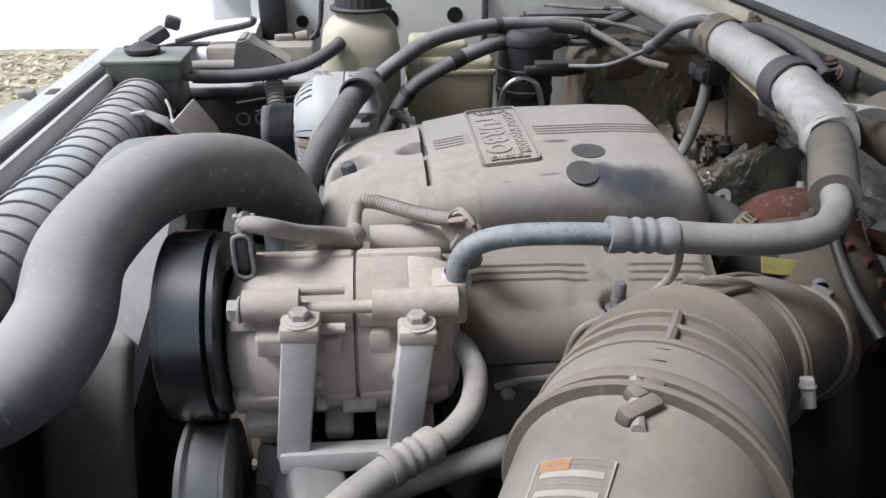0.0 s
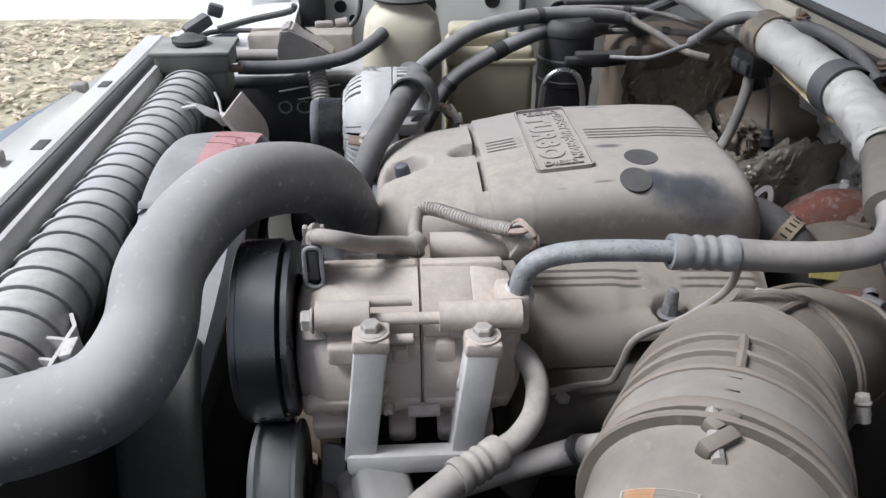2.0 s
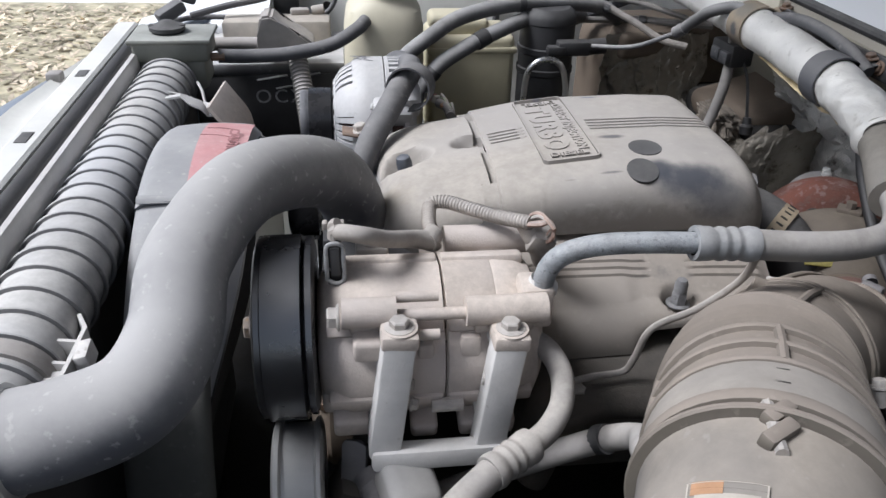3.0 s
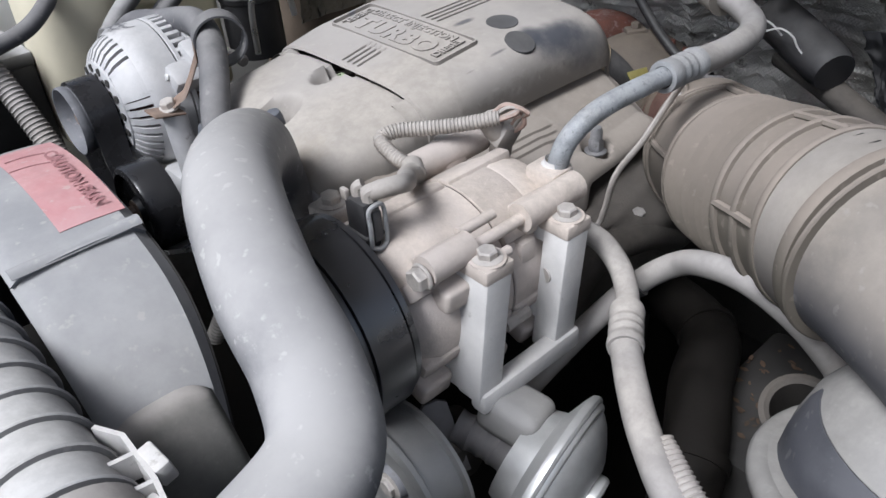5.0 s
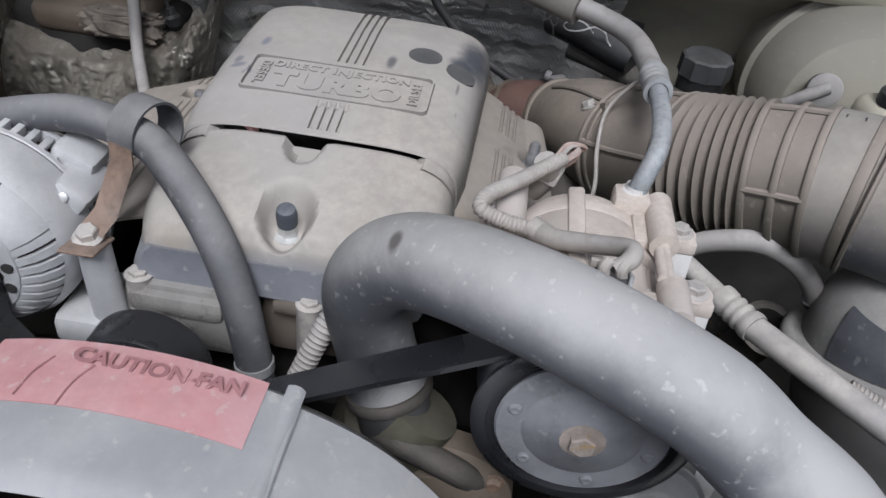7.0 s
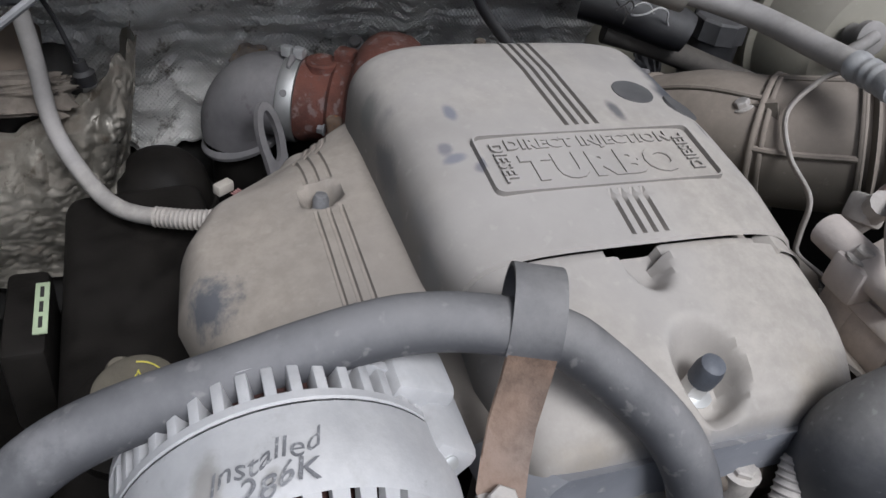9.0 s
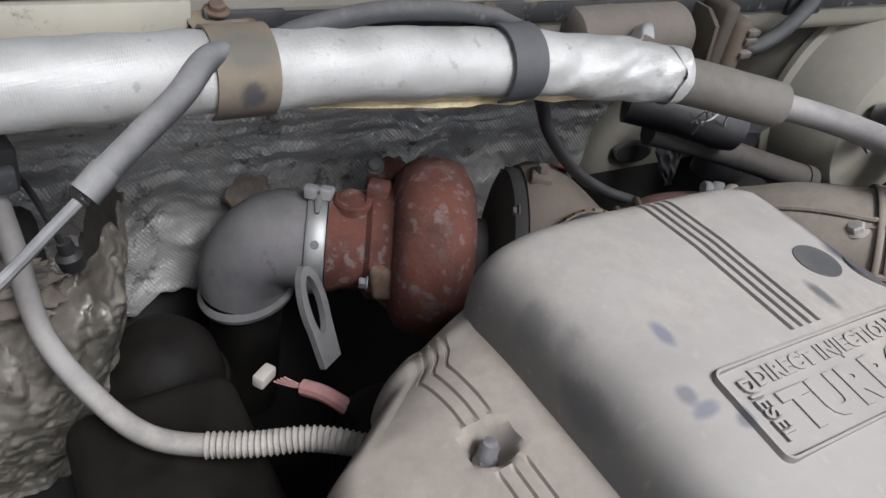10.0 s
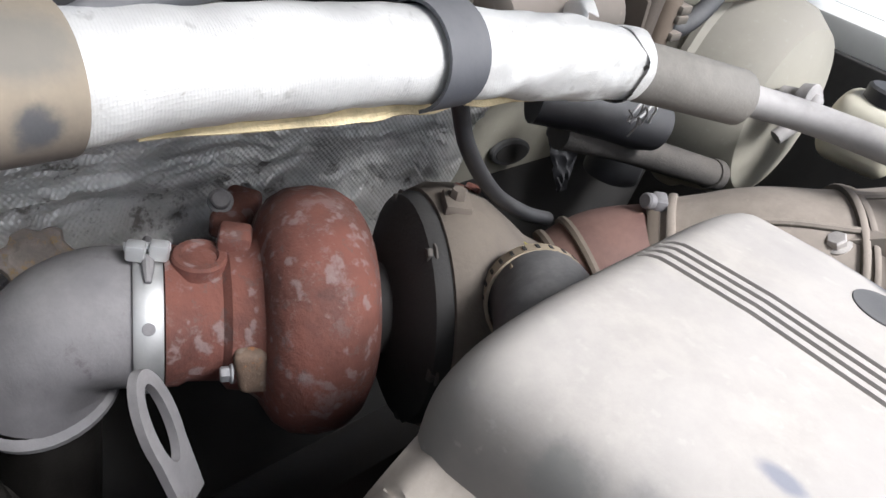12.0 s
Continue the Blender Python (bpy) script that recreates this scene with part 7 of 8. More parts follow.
    for vert in bm.verts:
        q = vert.co - Vector((0.6263, 0.9493, 0.9546))
        flat = q - nd * q.dot(nd)
        lobe = math.cos(6 * math.atan2(flat.dot(nd.orthogonal()), flat.dot(nd.cross(nd.orthogonal()))))
        vert.co += flat * 0.10 * lobe + Vector((0.0022, 0.0022, 0.0022)) * noise.noise(vert.co * 130)
    part("rusty_nut", bm, "crustnut", root, "crusted lobed stud nut")
    # bearing housing and compressor
    # back plate near-black: the shadow lying on it is put into its colour
    bm = B()
    lathe(bm, P(0.150), d, [(-0.01, 0.034), (0.004, 0.034), (0.008, 0.055), (0.014, 0.075), (0.018, 0.084), (0.024, 0.087), (0.030, 0.087)], 44)
    plate = part("back_plate", bm, "void", root, "dark compressor back plate, its shadow put into the colour")
    a, u, v = basis(d)
    for k in range(6):
        w = 2 * math.pi * (k + 0.4) / 6
        e = u * math.cos(w) + v * math.sin(w)
        bm = B()
        hexbolt(bm, P(0.150) + d * 0.022 + e * 0.080, -d, 0.0055, 0.006)
        part("bolt", bm, "grime", plate)
    bm = B()
    lathe(bm, P(0.150), d, [(0.028, 0.080), (0.030, 0.0895), (0.040, 0.0940), (0.058, 0.0940), (0.076, 0.0865), (0.098, 0.070), (0.115, 0.056), (0.135, 0.047), (0.15, 0.0455)], 56)
    ch = part("compressor_housing", bm, "housing", root, "dusty tan cast compressor housing")
    bm = B()
    rbox(bm, P(0.192) + u * 0.092, (0.020, 0.026, 0.012), 0.003, (0, 0, 53))
    hexbolt(bm, P(0.192) + u * 0.095, u, 0.006, 0.010, 1.2)
    part("bolt", bm, "housing", ch)
    bm = B()
    tube(bm, [(0.412, 0.705, 0.970), (0.385, 0.722, 1.010), (0.362, 0.742, 1.032), (0.335, 0.770, 1.035), (0.29, 0.80, 1.02)], 0.034, 28, 6)
    part("outlet_hose", bm, "rubber", ch, "black rubber outlet hose")
    bm = B()
    ca, cb = Vector((0.372, 0.733, 1.024)), Vector((0.352, 0.752, 1.034))
    lathe(bm, ca, cb - ca, [(-0.008, 0.0345), (-0.008, 0.0366), (0.008, 0.0366), (0.008, 0.0345)], 36)
    cl2 = part("worm_clamp", bm, "strap", ch, "slotted worm-drive clamp")
    e, p, q = basis(cb - ca)
    for k in range(26):
        g = 2 * math.pi * k / 26
        bm = B()
        o = p * math.cos(g) + q * math.sin(g)
        m = frame_of(ca + o * 0.0367, e, o)
        rbox(bm, (0, 0, 0), (0.008, 0.0022, 0.0008), 0)
        bm.transform(m)
        part("slot", bm, "void", cl2)
    bm = B()
    rbox(bm, (0.384, 0.752, 1.046), (0.010, 0.018, 0.010), 0.002, (20, 0, 40))
    part("clamp_screw", bm, "strap", cl2)
    bm = B()
    tube(bm, [P(0.262), P(0.285), (0.397, 0.609, 0.990), (0.372, 0.567, 1.003)], [0.0455, 0.0465, 0.0465, 0.0450], 36, 8)
    coupler = part("inlet_coupler", bm, "redrubber", root, "red-brown dusty rubber inlet coupler")
    for p in ((0.4075, 0.632, 0.971), (0.4005, 0.617, 0.984)):
        bm = B()
        lathe(bm, p, (-0.42, -0.80, 0.55), [(-0.0035, 0.044), (-0.003, 0.0495), (0, 0.0505), (0.003, 0.0495), (0.0035, 0.044)], 40)
        part("hoop_rib", bm, "brown", coupler)
    bm = B()
    lathe(bm, (0.3735, 0.5690, 1.0025), (-0.046, -0.028, 0.018), [(-0.005, 0.0455), (-0.005, 0.0495), (-0.003, 0.0505), (0.004, 0.0500), (0.005, 0.0490), (0.005, 0.0455)], 40)
    clamp = part("inlet_clamp", bm, "brown", root, "dusty band clamp")
    bm = B()
    rbox(bm, (0.384, 0.576, 1.052), (0.012, 0.020, 0.012), 0.003, (0, 10, 35))
    lathe(bm, (0.3875, 0.5845, 1.0535), (0.25, 0.9, 0.2), [(0, 0.0065), (0.006, 0.0065), (0.0075, 0.005), (0.0075, 0)], 16)
    part("clamp_screw", bm, "downpipe", clamp, "dull grey clamp screw")
    for k in range(9):
        w = radians(200 + 17 * k)
        bm = B()
        q = P(0.218) + (u * math.cos(w) + v * math.sin(w)) * 0.088
        rbox(bm, q, (0.012, 0.010, 0.010), 0.002, (0, 0, 25))
        part("cast_tooth", bm, "rust", ch)
    bm = B()
    rbox(bm, (0.4050, 0.684, 1.020), (0.043, 0.003, 0.018), 0.001, (-42, 9, 0))
    part("yellow_tag", bm, "tagyellow", ch, "worn yellow tag")
    # lifting eye
    root = thing("lifting_eye", (0.45, 0.965, 0.93), "grey steel engine lifting eye", "lifting eye")
    m = frame_of((0.4535, 0.953, 0.955), (0.44, 0.20, 0.86), (0.72, 0.55, -0.45))
    bm = B()
    out_, in_ = [], []
    for k in range(28):
        w = 2 * math.pi * k / 28
        out_.append((0.038 * math.cos(w) if math.cos(w) > -0.6 else -0.034 - 0.02, 0.0165 * math.sin(w)))
        in_.append((0.002 + 0.027 * math.cos(w), 0.0085 * math.sin(w)))
    rows = [[m @ Vector((x, y, z)) for x, y in pts] for pts, z in ((out_, -0.003), (out_, 0.003), (in_, 0.003), (in_, -0.003))]
    loft(bm, rows + [rows[0]], caps=False)
    part("eye_plate", bm, "downpipe", root)
    # passenger valve cover with oil filler cap
    root = thing("valve_cover", (0.25, 1.10, 0.86), "oily black valve cover with filler cap", "valve cover")
    bm = B()
    rbox(bm, (0.255, 1.088, 0.855), (0.41, 0.135, 0.10), 0.020, (-5, 0, 0), 4)
    body = part("cover", bm, "oily", root)
    bm = B()
    lathe(bm, (0.150, 1.095, 0.895), (-0.10, 0.1, 1), [(-0.02, 0.052), (0.025, 0.050), (0.030, 0.040), (0.030, 0)], 36)
    part("filler_neck", bm, "oily", body)
    bm = B()
    lathe(bm, (0.150, 1.095, 0.926), (-0.10, 0.1, 1), [(0, 0.026), (0, 0.0315), (0.012, 0.0325), (0.018, 0.0305), (0.021, 0.025), (0.0205, 0.0)], 40)
    cap = part("oil_cap", bm, "cap", root, "dusty black oil filler cap with yellow oil-can mark")
    for k in range(4):
        w = radians(20 + 90 * k)
        bm = B()
        lathe(bm, (0.1490 + 0.0285 * math.cos(w), 1.096 + 0.0285 * math.sin(w), 0.927), (-0.10, 0.1, 1), [(0, 0.010), (0.014, 0.010), (0.018, 0.007), (0.018, 0)], 14)
        part("grip", bm, "cap", cap)
    m = frame_of((0.1478, 1.097, 0.9476), (0.7, -0.7, 0.1), (-0.10, 0.1, 1))
    bm = B()
    can = [(-0.013, -0.004), (-0.006, 0.004), (-0.002, 0.004), (0.000, 0.008), (0.004, 0.004), (0.012, 0.007), (0.006, -0.003), (-0.013, -0.004)]
    tube(bm, [m @ Vector((x, y, 0)) for x, y in can], 0.0009, 6, 1)
    tube(bm, [m @ Vector((0.0215 * math.cos(radians(a)), 0.0215 * math.sin(radians(a)), 0)) for a in range(-70, 40, 12)], 0.0007, 6, 2)
    lathe(bm, m @ Vector((-0.014, 0.012, 0)), (0, 0, 1), [(0, 0.0016), (0.0006, 0.0024), (0, 0.0030)], 12)
    part("oil_mark", bm, "yellow", cap, "yellow oil-can pictogram")
    # glow plug plug and wires at the back of the cover
    root = thing("wire_plug", (0.43, 1.0, 0.89), "beige wire plug on a pink taped lead", "plug")
    bm = B()
    rbox(bm, (0.428, 1.005, 0.915), (0.011, 0.020, 0.012), 0.002, (0, 0, 35))
    part("plug", bm, "labelw", root)
    bm = B()
    for k in range(4):
        tube(bm, [(0.424 - 0.002 * k, 0.998 - 0.002 * k, 0.910 + 0.003 * k), (0.412, 0.986, 0.911 + 0.002 * k), (0.405, 0.975, 0.912)], 0.0009, 6, 3)
    tube(bm, [(0.408, 0.979, 0.912), (0.39, 0.965, 0.915), (0.36, 0.945, 0.91)], 0.007, 10, 3)
    part("lead", bm, "pinklead", root, "pink taped lead")
    # black box with a pale green label low at the passenger side
    root = thing("relay_box", (0.27, 1.185, 0.84), "black relay box with pale green label", "box")
    bm = B()
    rbox(bm, (0.27, 1.178, 0.875), (0.10, 0.034, 0.09), 0.006)
    part("box", bm, "oily", root)
    bm = B()
    rbox(bm, (0.27, 1.166, 0.921), (0.060, 0.011, 0.002), 0.0005)
    lb = part("label", bm, "green", root, "pale green label, print not legible")
    bm = B()
    for k in range(3):
        rbox(bm, (0.252 + 0.018 * k, 1.166, 0.9224), (0.012, 0.003, 0.0008), 0)
    part("label_bar", bm, "void", lb)


# ---- passenger side ----
def build_passenger_side():
    # heater box, foil and caked dirt

    def lumpy(name, mat, at, size, amp, seed, label, cat):
        bm = B()
        bmesh.ops.create_icosphere(bm, subdivisions=5, radius=1.0)
        for v in bm.verts:
            q = v.co.copy()
            p = Vector([math.copysign(abs(c) ** 0.55, c) for c in q])
            n1 = noise.noise(q * 3.0 + Vector((seed, 0, 0))) + 0.6 * abs(noise.noise(q * 7.0 + Vector((0, seed, 0)))) + 0.35 * noise.noise(q * 18.0)
            v.co = Vector(at) + Vector((p.x * size[0], p.y * size[1], p.z * size[2])) * (0.92 + amp * n1)
        return solo(name, bm, mat, label, cat, smooth=70)

    # heater box: brown plastic lid, body wrapped in torn crumpled foil
    root = thing("heater_box", (0.60, 1.24, 0.62), "brown plastic heater box with torn foil wrapping caked in dirt", "heater box")
    bm = B()
    rbox(bm, (0.645, 1.275, 0.81), (0.20, 0.27, 0.33), 0.02, (0, 0, 0), 3)
    part("case", bm, "void", root, "grimy black plastic case")
    bm = B()
    rbox(bm, (0.618, 1.262, 0.978), (0.17, 0.18, 0.05), 0.018, (0, -16, 0), 4)
    part("lid", bm, "brown", root)

    def torn(name, f, nu, nv, seed, amp, label=""):
        """Crumpled foil over a surface f(u, v), ragged at its upper edge."""
        bm = B()

        def g(u, v):
            p = Vector(f(u, v * (1 + 0.05 * noise.noise((u * 7, seed, 0)) + 0.04 * noise.noise((u * 23, seed, 2)))))
            q = Vector((p.x, p.y, p.z * 0.45)) * 30.0 + Vector((seed, 0, 0))
            k = abs(noise.noise(q)) + 0.6 * abs(noise.noise(q * 2.1 + Vector((0, 0, 7)))) + 0.30 * abs(noise.noise(p * 90.0)) + 0.08 * noise.noise(p * 260.0)
            return p + Vector((-0.9, -0.35, 0.25)) * amp * k

        sheet(bm, g, nu, nv, 0.0012, (-1, 0, 0))
        return part(name, bm, "crumple", root, label, 38)

    ring = [p for p, k in catmull([(0.70, 1.105, 0), (0.62, 1.083, 0), (0.565, 1.080, 0), (0.532, 1.100, 0), (0.518, 1.150, 0), (0.512, 1.24, 0), (0.515, 1.33, 0), (0.53, 1.43, 0)], 10)]

    def drape(u, v):
        k = u * (len(ring) - 1)
        i = min(int(k), len(ring) - 2)
        p = ring[i].lerp(ring[i + 1], k - i)
        top = interp(p.y + max(0.0, 0.53 - p.x), [(1.07, 1.008), (1.10, 1.0), (1.125, 0.968), (1.17, 0.955), (1.22, 0.925), (1.30, 0.93), (1.45, 0.96)])
        low = max(0.0, 1 - v)
        return (p.x - 0.020 * math.sin(math.pi * min(1, low * 1.1)) + 0.02 * smooth01((v - 0.9) / 0.1), p.y + 0.055 * low ** 1.4, 0.74 + (top - 0.74) * v)

    torn("foil_wrap", drape, 230, 130, 3.0, 0.013, "crumpled silver foil with brown dirt")
    lumpy("dirt_clump", "dirt", (0.525, 1.20, 0.975), (0.02, 0.06, 0.02), 0.30, 9.0, "clump of caked brown dirt on torn insulation", "dirt")
    can = thing("canister", (0.53, 1.065, 0.6), "sooty dark round canister below the firewall mat", "canister")
    bm = B()
    lathe(bm, (0.53, 1.063, 0.60), (0, 0, 1), [(0, 0.058), (0.20, 0.058), (0.24, 0.056), (0.268, 0.048), (0.284, 0.034), (0.292, 0.016), (0.294, 0)], 40)
    part("shell", bm, "oily", can)
    bm = B()
    lathe(bm, (0.53, 1.063, 0.60), (0, 0, 1), [(0.222, 0.0565), (0.222, 0.0605), (0.226, 0.0615), (0.232, 0.0615), (0.236, 0.060), (0.236, 0.055)], 40)
    part("seam_band", bm, "oily", can)
    bm = B()
    lathe(bm, (0.506, 1.078, 0.882), (-0.45, 0.3, 0.84), [(-0.004, 0.010), (0.001, 0.010), (0.002, 0.008), (0.002, 0)], 20)
    part("spot_label", bm, "downpipe", can, "pale oval spot")
    root = thing("evaporator_case", (0.49, 1.45, 0.7), "dirt-caked brown evaporator case beside the heater box", "heater box")
    bm = B()
    rbox(bm, (0.50, 1.475, 0.90), (0.27, 0.17, 0.36), 0.045, (0, 0, 4), 4)
    for v in bm.verts:
        v.co += Vector((0.006, 0.006, 0.006)) * noise.noise(v.co * 20)
    part("case", bm, "brown", root, "brown plastic case under dirt")
    bm = B()
    rbox(bm, (0.46, 1.40, 1.055), (0.14, 0.06, 0.05), 0.012, (8, 0, 10), 3)
    part("duct_stub", bm, "brown", root)
    torn("foil_flap", lambda u, v: (0.375 + 0.20 * u, 1.385 - 0.01 * v, 0.93 + 0.14 * v), 50, 40, 14.0, 0.022, "torn crumpled foil caked in dirt")
    # sensor on the box with its thin lead
    root = thing("box_sensor", (0.51, 1.133, 0.98), "small black sensor with a thin lead on the heater box", "sensor")
    bm = B()
    lathe(bm, (0.535, 1.125, 0.980), (0, 0.2, 1), [(0, 0.010), (0.012, 0.011), (0.016, 0.007), (0.026, 0.006), (0.026, 0)], 14)
    part("sensor", bm, "black", root)
    bm = B()
    tube(bm, [(0.535, 1.132, 1.005), (0.53, 1.15, 1.065), (0.51, 1.175, 1.115), (0.51, 1.21, 1.135)], 0.0025, 8, 6)
    part("lead", bm, "black", root)
    # black connector block above the box
    root = thing("connector_block", (0.52, 1.20, 1.085), "grimy black connector block on the firewall", "connector")
    bm = B()
    rbox(bm, (0.515, 1.185, 1.095), (0.04, 0.06, 0.036), 0.005, (0, 0, 8))
    part("block", bm, "rubber", root)
    for dy in (-0.016, 0.014):
        bm = B()
        rbox(bm, (0.497, 1.183 + dy, 1.092), (0.014, 0.022, 0.018), 0.003, (0, 0, 8))
        part("plug", bm, "hose", root)
    # hoses down the passenger side of the firewall
    root = thing("vent_hose", (0.36, 1.09, 0.92), "thin dusty grey vent hose sagging behind the engine", "hose")
    bm = B()
    tube(bm, [(0.505, 1.175, 1.16), (0.508, 1.172, 1.09), (0.500, 1.165, 1.03), (0.478, 1.158, 0.968), (0.435, 1.135, 0.938), (0.389, 1.105, 0.928), (0.355, 1.06, 0.936), (0.335, 1.015, 0.945), (0.30, 0.97, 0.955)], 0.0085, 14, 8)
    part("hose", bm, "hose_light", root)
    bm = B()
    tube(bm, [(0.362, 1.072, 0.934), (0.345, 1.04, 0.940), (0.325, 1.00, 0.95), (0.29, 0.96, 0.955)], 0.0085, 14, 6, ribs=(0.0045, 0.0016, 1))
    part("loom_tube", bm, "wire", root)
    root = thing("drain_hose", (0.40, 1.10, 1.14), "grey rubber drain hose with barbed joint", "hose")
    bm = B()
    tube(bm, [(0.446, 1.030, 1.196), (0.432, 1.050, 1.196), (0.412, 1.07, 1.186), (0.403, 1.096, 1.167), (0.398, 1.117, 1.150)], 0.0082, 14, 6)
    part("hose", bm, "hose_mid", root)
    bm = B()
    tube(bm, [(0.3985, 1.115, 1.1515), (0.392, 1.129, 1.141)], 0.0092, 14, 1)
    tube(bm, [(0.390, 1.133, 1.138), (0.355, 1.20, 1.10), (0.31, 1.285, 1.078)], 0.0036, 10, 4)
    part("joint", bm, "hose_mid", root, "grey barbed end joint")
    # degas bottle
    root = thing("coolant_bottle", (-0.03, 1.33, 0.92), "yellowed translucent coolant bottle with black screw cap", "bottle")
    bm = B()
    rings = []
    for z, sx, sy in ((0.90, 0.062, 0.055), (0.95, 0.066, 0.06), (1.05, 0.066, 0.062), (1.105, 0.065, 0.060), (1.112, 0.064, 0.06), (1.135, 0.060, 0.055), (1.15, 0.050, 0.046), (1.158, 0.040, 0.038), (1.168, 0.036, 0.036)):
        ring = []
        for k in range(36):
            w = 2 * math.pi * k / 36
            c, s = math.cos(w), math.sin(w)
            e = 0.6 if z < 1.15 else 0.95
            ring.append((-0.028 + sx * math.copysign(abs(c) ** e, c), 1.33 + sy * math.copysign(abs(s) ** e, s), z))
        rings.append(ring)
    loft(bm, rings)
    part("bottle", bm, "bottle", root)
    bm = B()
    lathe(bm, (-0.025, 1.33, 1.166), (0, 0, 1), [(0, 0.030), (0, 0.050), (0.004, 0.051), (0.006, 0.049), (0.006, 0.040)], 40)
    rows = []
    for z, r in ((1.171, 0.041), (1.196, 0.040), (1.200, 0.036)):
        rows.append([(-0.025 + (r + (0.0016 if k % 2 and z < 1.199 else 0)) * math.cos(2 * math.pi * k / 48), 1.33 + (r + (0.0016 if k % 2 and z < 1.199 else 0)) * math.sin(2 * math.pi * k / 48), z) for k in range(48)])
    loft(bm, rows)
    part("screw_cap", bm, "rubber", root, "ribbed black screw cap")
    bm = B()
    tube(bm, [(-0.058, 1.275, 1.125), (-0.075, 1.255, 1.115), (-0.115, 1.235, 1.098), (-0.18, 1.225, 1.088), (-0.24, 1.215, 1.088), (-0.28, 1.205, 1.092)], 0.0105, 14, 8)
    part("overflow_hose", bm, "hose", root, "dusty overflow hose")
    # washer tank
    root = thing("washer_tank", (0.13, 1.40, 0.9), "pale yellow plastic washer tank", "tank")
    bm = B()
    rbox(bm, (0.125, 1.40, 0.985), (0.150, 0.12, 0.19), 0.012, (0, 0, 0), 3)
    part("tank", bm, "yellowbox", root)
    bm = B()
    rbox(bm, (0.125, 1.40, 1.055), (0.156, 0.126, 0.012), 0.004)
    part("seam_flange", bm, "yellowbox", root)
    bm = B()
    rbox(bm, (0.105, 1.40, 1.09), (0.10, 0.09, 0.03), 0.010, (0, 0, 0), 3)
    part("top", bm, "yellowbox", root)
    # fuel filter canister
    root = thing("fuel_filter", (0.253, 1.34, 0.95), "black cylindrical filter canister with connector", "filter")
    bm = B()
    lathe(bm, (0.253, 1.34, 0), (0, 0, 1), [(0.93, 0.0), (0.93, 0.047), (1.020, 0.047), (1.022, 0.049), (1.030, 0.049), (1.032, 0.047), (1.055, 0.047), (1.057, 0.0495), (1.066, 0.0495), (1.068, 0.047), (1.105, 0.047), (1.107, 0.0485), (1.116, 0.0485), (1.124, 0.045), (1.131, 0.036), (1.131, 0.0)], 40)
    part("canister", bm, "black", root)
    bm = B()
    rbox(bm, (0.285, 1.285, 1.075), (0.055, 0.025, 0.024), 0.004)
    rbox(bm, (0.255, 1.28, 1.072), (0.03, 0.018, 0.016), 0.003)
    tube(bm, [(0.31, 1.285, 1.075), (0.34, 1.285, 1.078)], 0.013, 16, 1)
    part("connector", bm, "black", root)
    # dipstick loop
    root = thing("dipstick", (0.228, 1.225, 0.98), "bent bright steel dipstick loop", "dipstick")
    bm = B()
    tube(bm, [(0.195, 1.235, 0.97), (0.196, 1.232, 1.035), (0.203, 1.229, 1.060), (0.218, 1.227, 1.072), (0.238, 1.226, 1.072), (0.253, 1.224, 1.060), (0.260, 1.222, 1.035), (0.262, 1.222, 1.015)], 0.0048, 12, 7)
    part("loop", bm, "chrome", root)
    # battery and tray
    root = thing("battery", (-0.24, 1.44, 0.80), "black battery with pale dusty top", "battery")
    bm = B()
    rbox(bm, (-0.22, 1.42, 0.945), (0.25, 0.19, 0.16), 0.006)
    part("case", bm, "black", root)
    bm = B()
    rbox(bm, (-0.22, 1.42, 1.033), (0.252, 0.192, 0.02), 0.004)
    part("lid", bm, "tank", root)
    bm = B()
    rbox(bm, (-0.212, 1.475, 1.058), (0.19, 0.06, 0.046), 0.006)
    part("terminal_cover", bm, "labelw", root, "whitish terminal cover")
    bm = B()
    for k, (x, z) in enumerate(((-0.24, 1.0), (-0.21, 0.985), (-0.185, 1.003))):
        tube(bm, [(x, 1.3235, z + 0.014), (x + 0.05, 1.3235, z + 0.022)], 0.0025, 8, 1)
    part("moulding", bm, "tank", root)
    lettering("chalk_words", "OCX", pose(-0.205, 1.3238, 0.985, 90, 0, 0), 0.034, root, "chalk", 0.0002, "faint chalk letters OCX", 1.2)
    # air snorkel wedge
    root = thing("air_snorkel", (-0.19, 1.33, 1.04), "dusty dark plastic air snorkel wedge", "duct")
    bm = B()
    loft(bm, [[(x, y, z) for x, z in ((-0.234, 1.062), (-0.143, 1.062), (-0.140, 1.084), (-0.160, 1.100), (-0.188, 1.112), (-0.207, 1.131), (-0.224, 1.128), (-0.230, 1.10))] for y in (1.285, 1.345)])
    bmesh.ops.bevel(bm, geom=list(bm.edges), offset=0.004, segments=2, affect="EDGES")
    part("wedge", bm, "hose_light", root)
    bm = B()
    tube(bm, [(-0.315, 1.31, 1.079), (-0.27, 1.312, 1.080), (-0.226, 1.31, 1.080)], 0.0105, 14, 4)
    part("spigot", bm, "hose_light", root)
    root = thing("loom_conduit", (-0.16, 1.22, 0.9), "grey convoluted wiring conduit", "conduit")
    bm = B()
    tube(bm, [(-0.17, 1.26, 1.085), (-0.16, 1.22, 1.04), (-0.15, 1.17, 0.98), (-0.14, 1.13, 0.92)], 0.014, 14, 6, ribs=(0.006, 0.0018, 1))
    part("tube", bm, "hose_light", root)
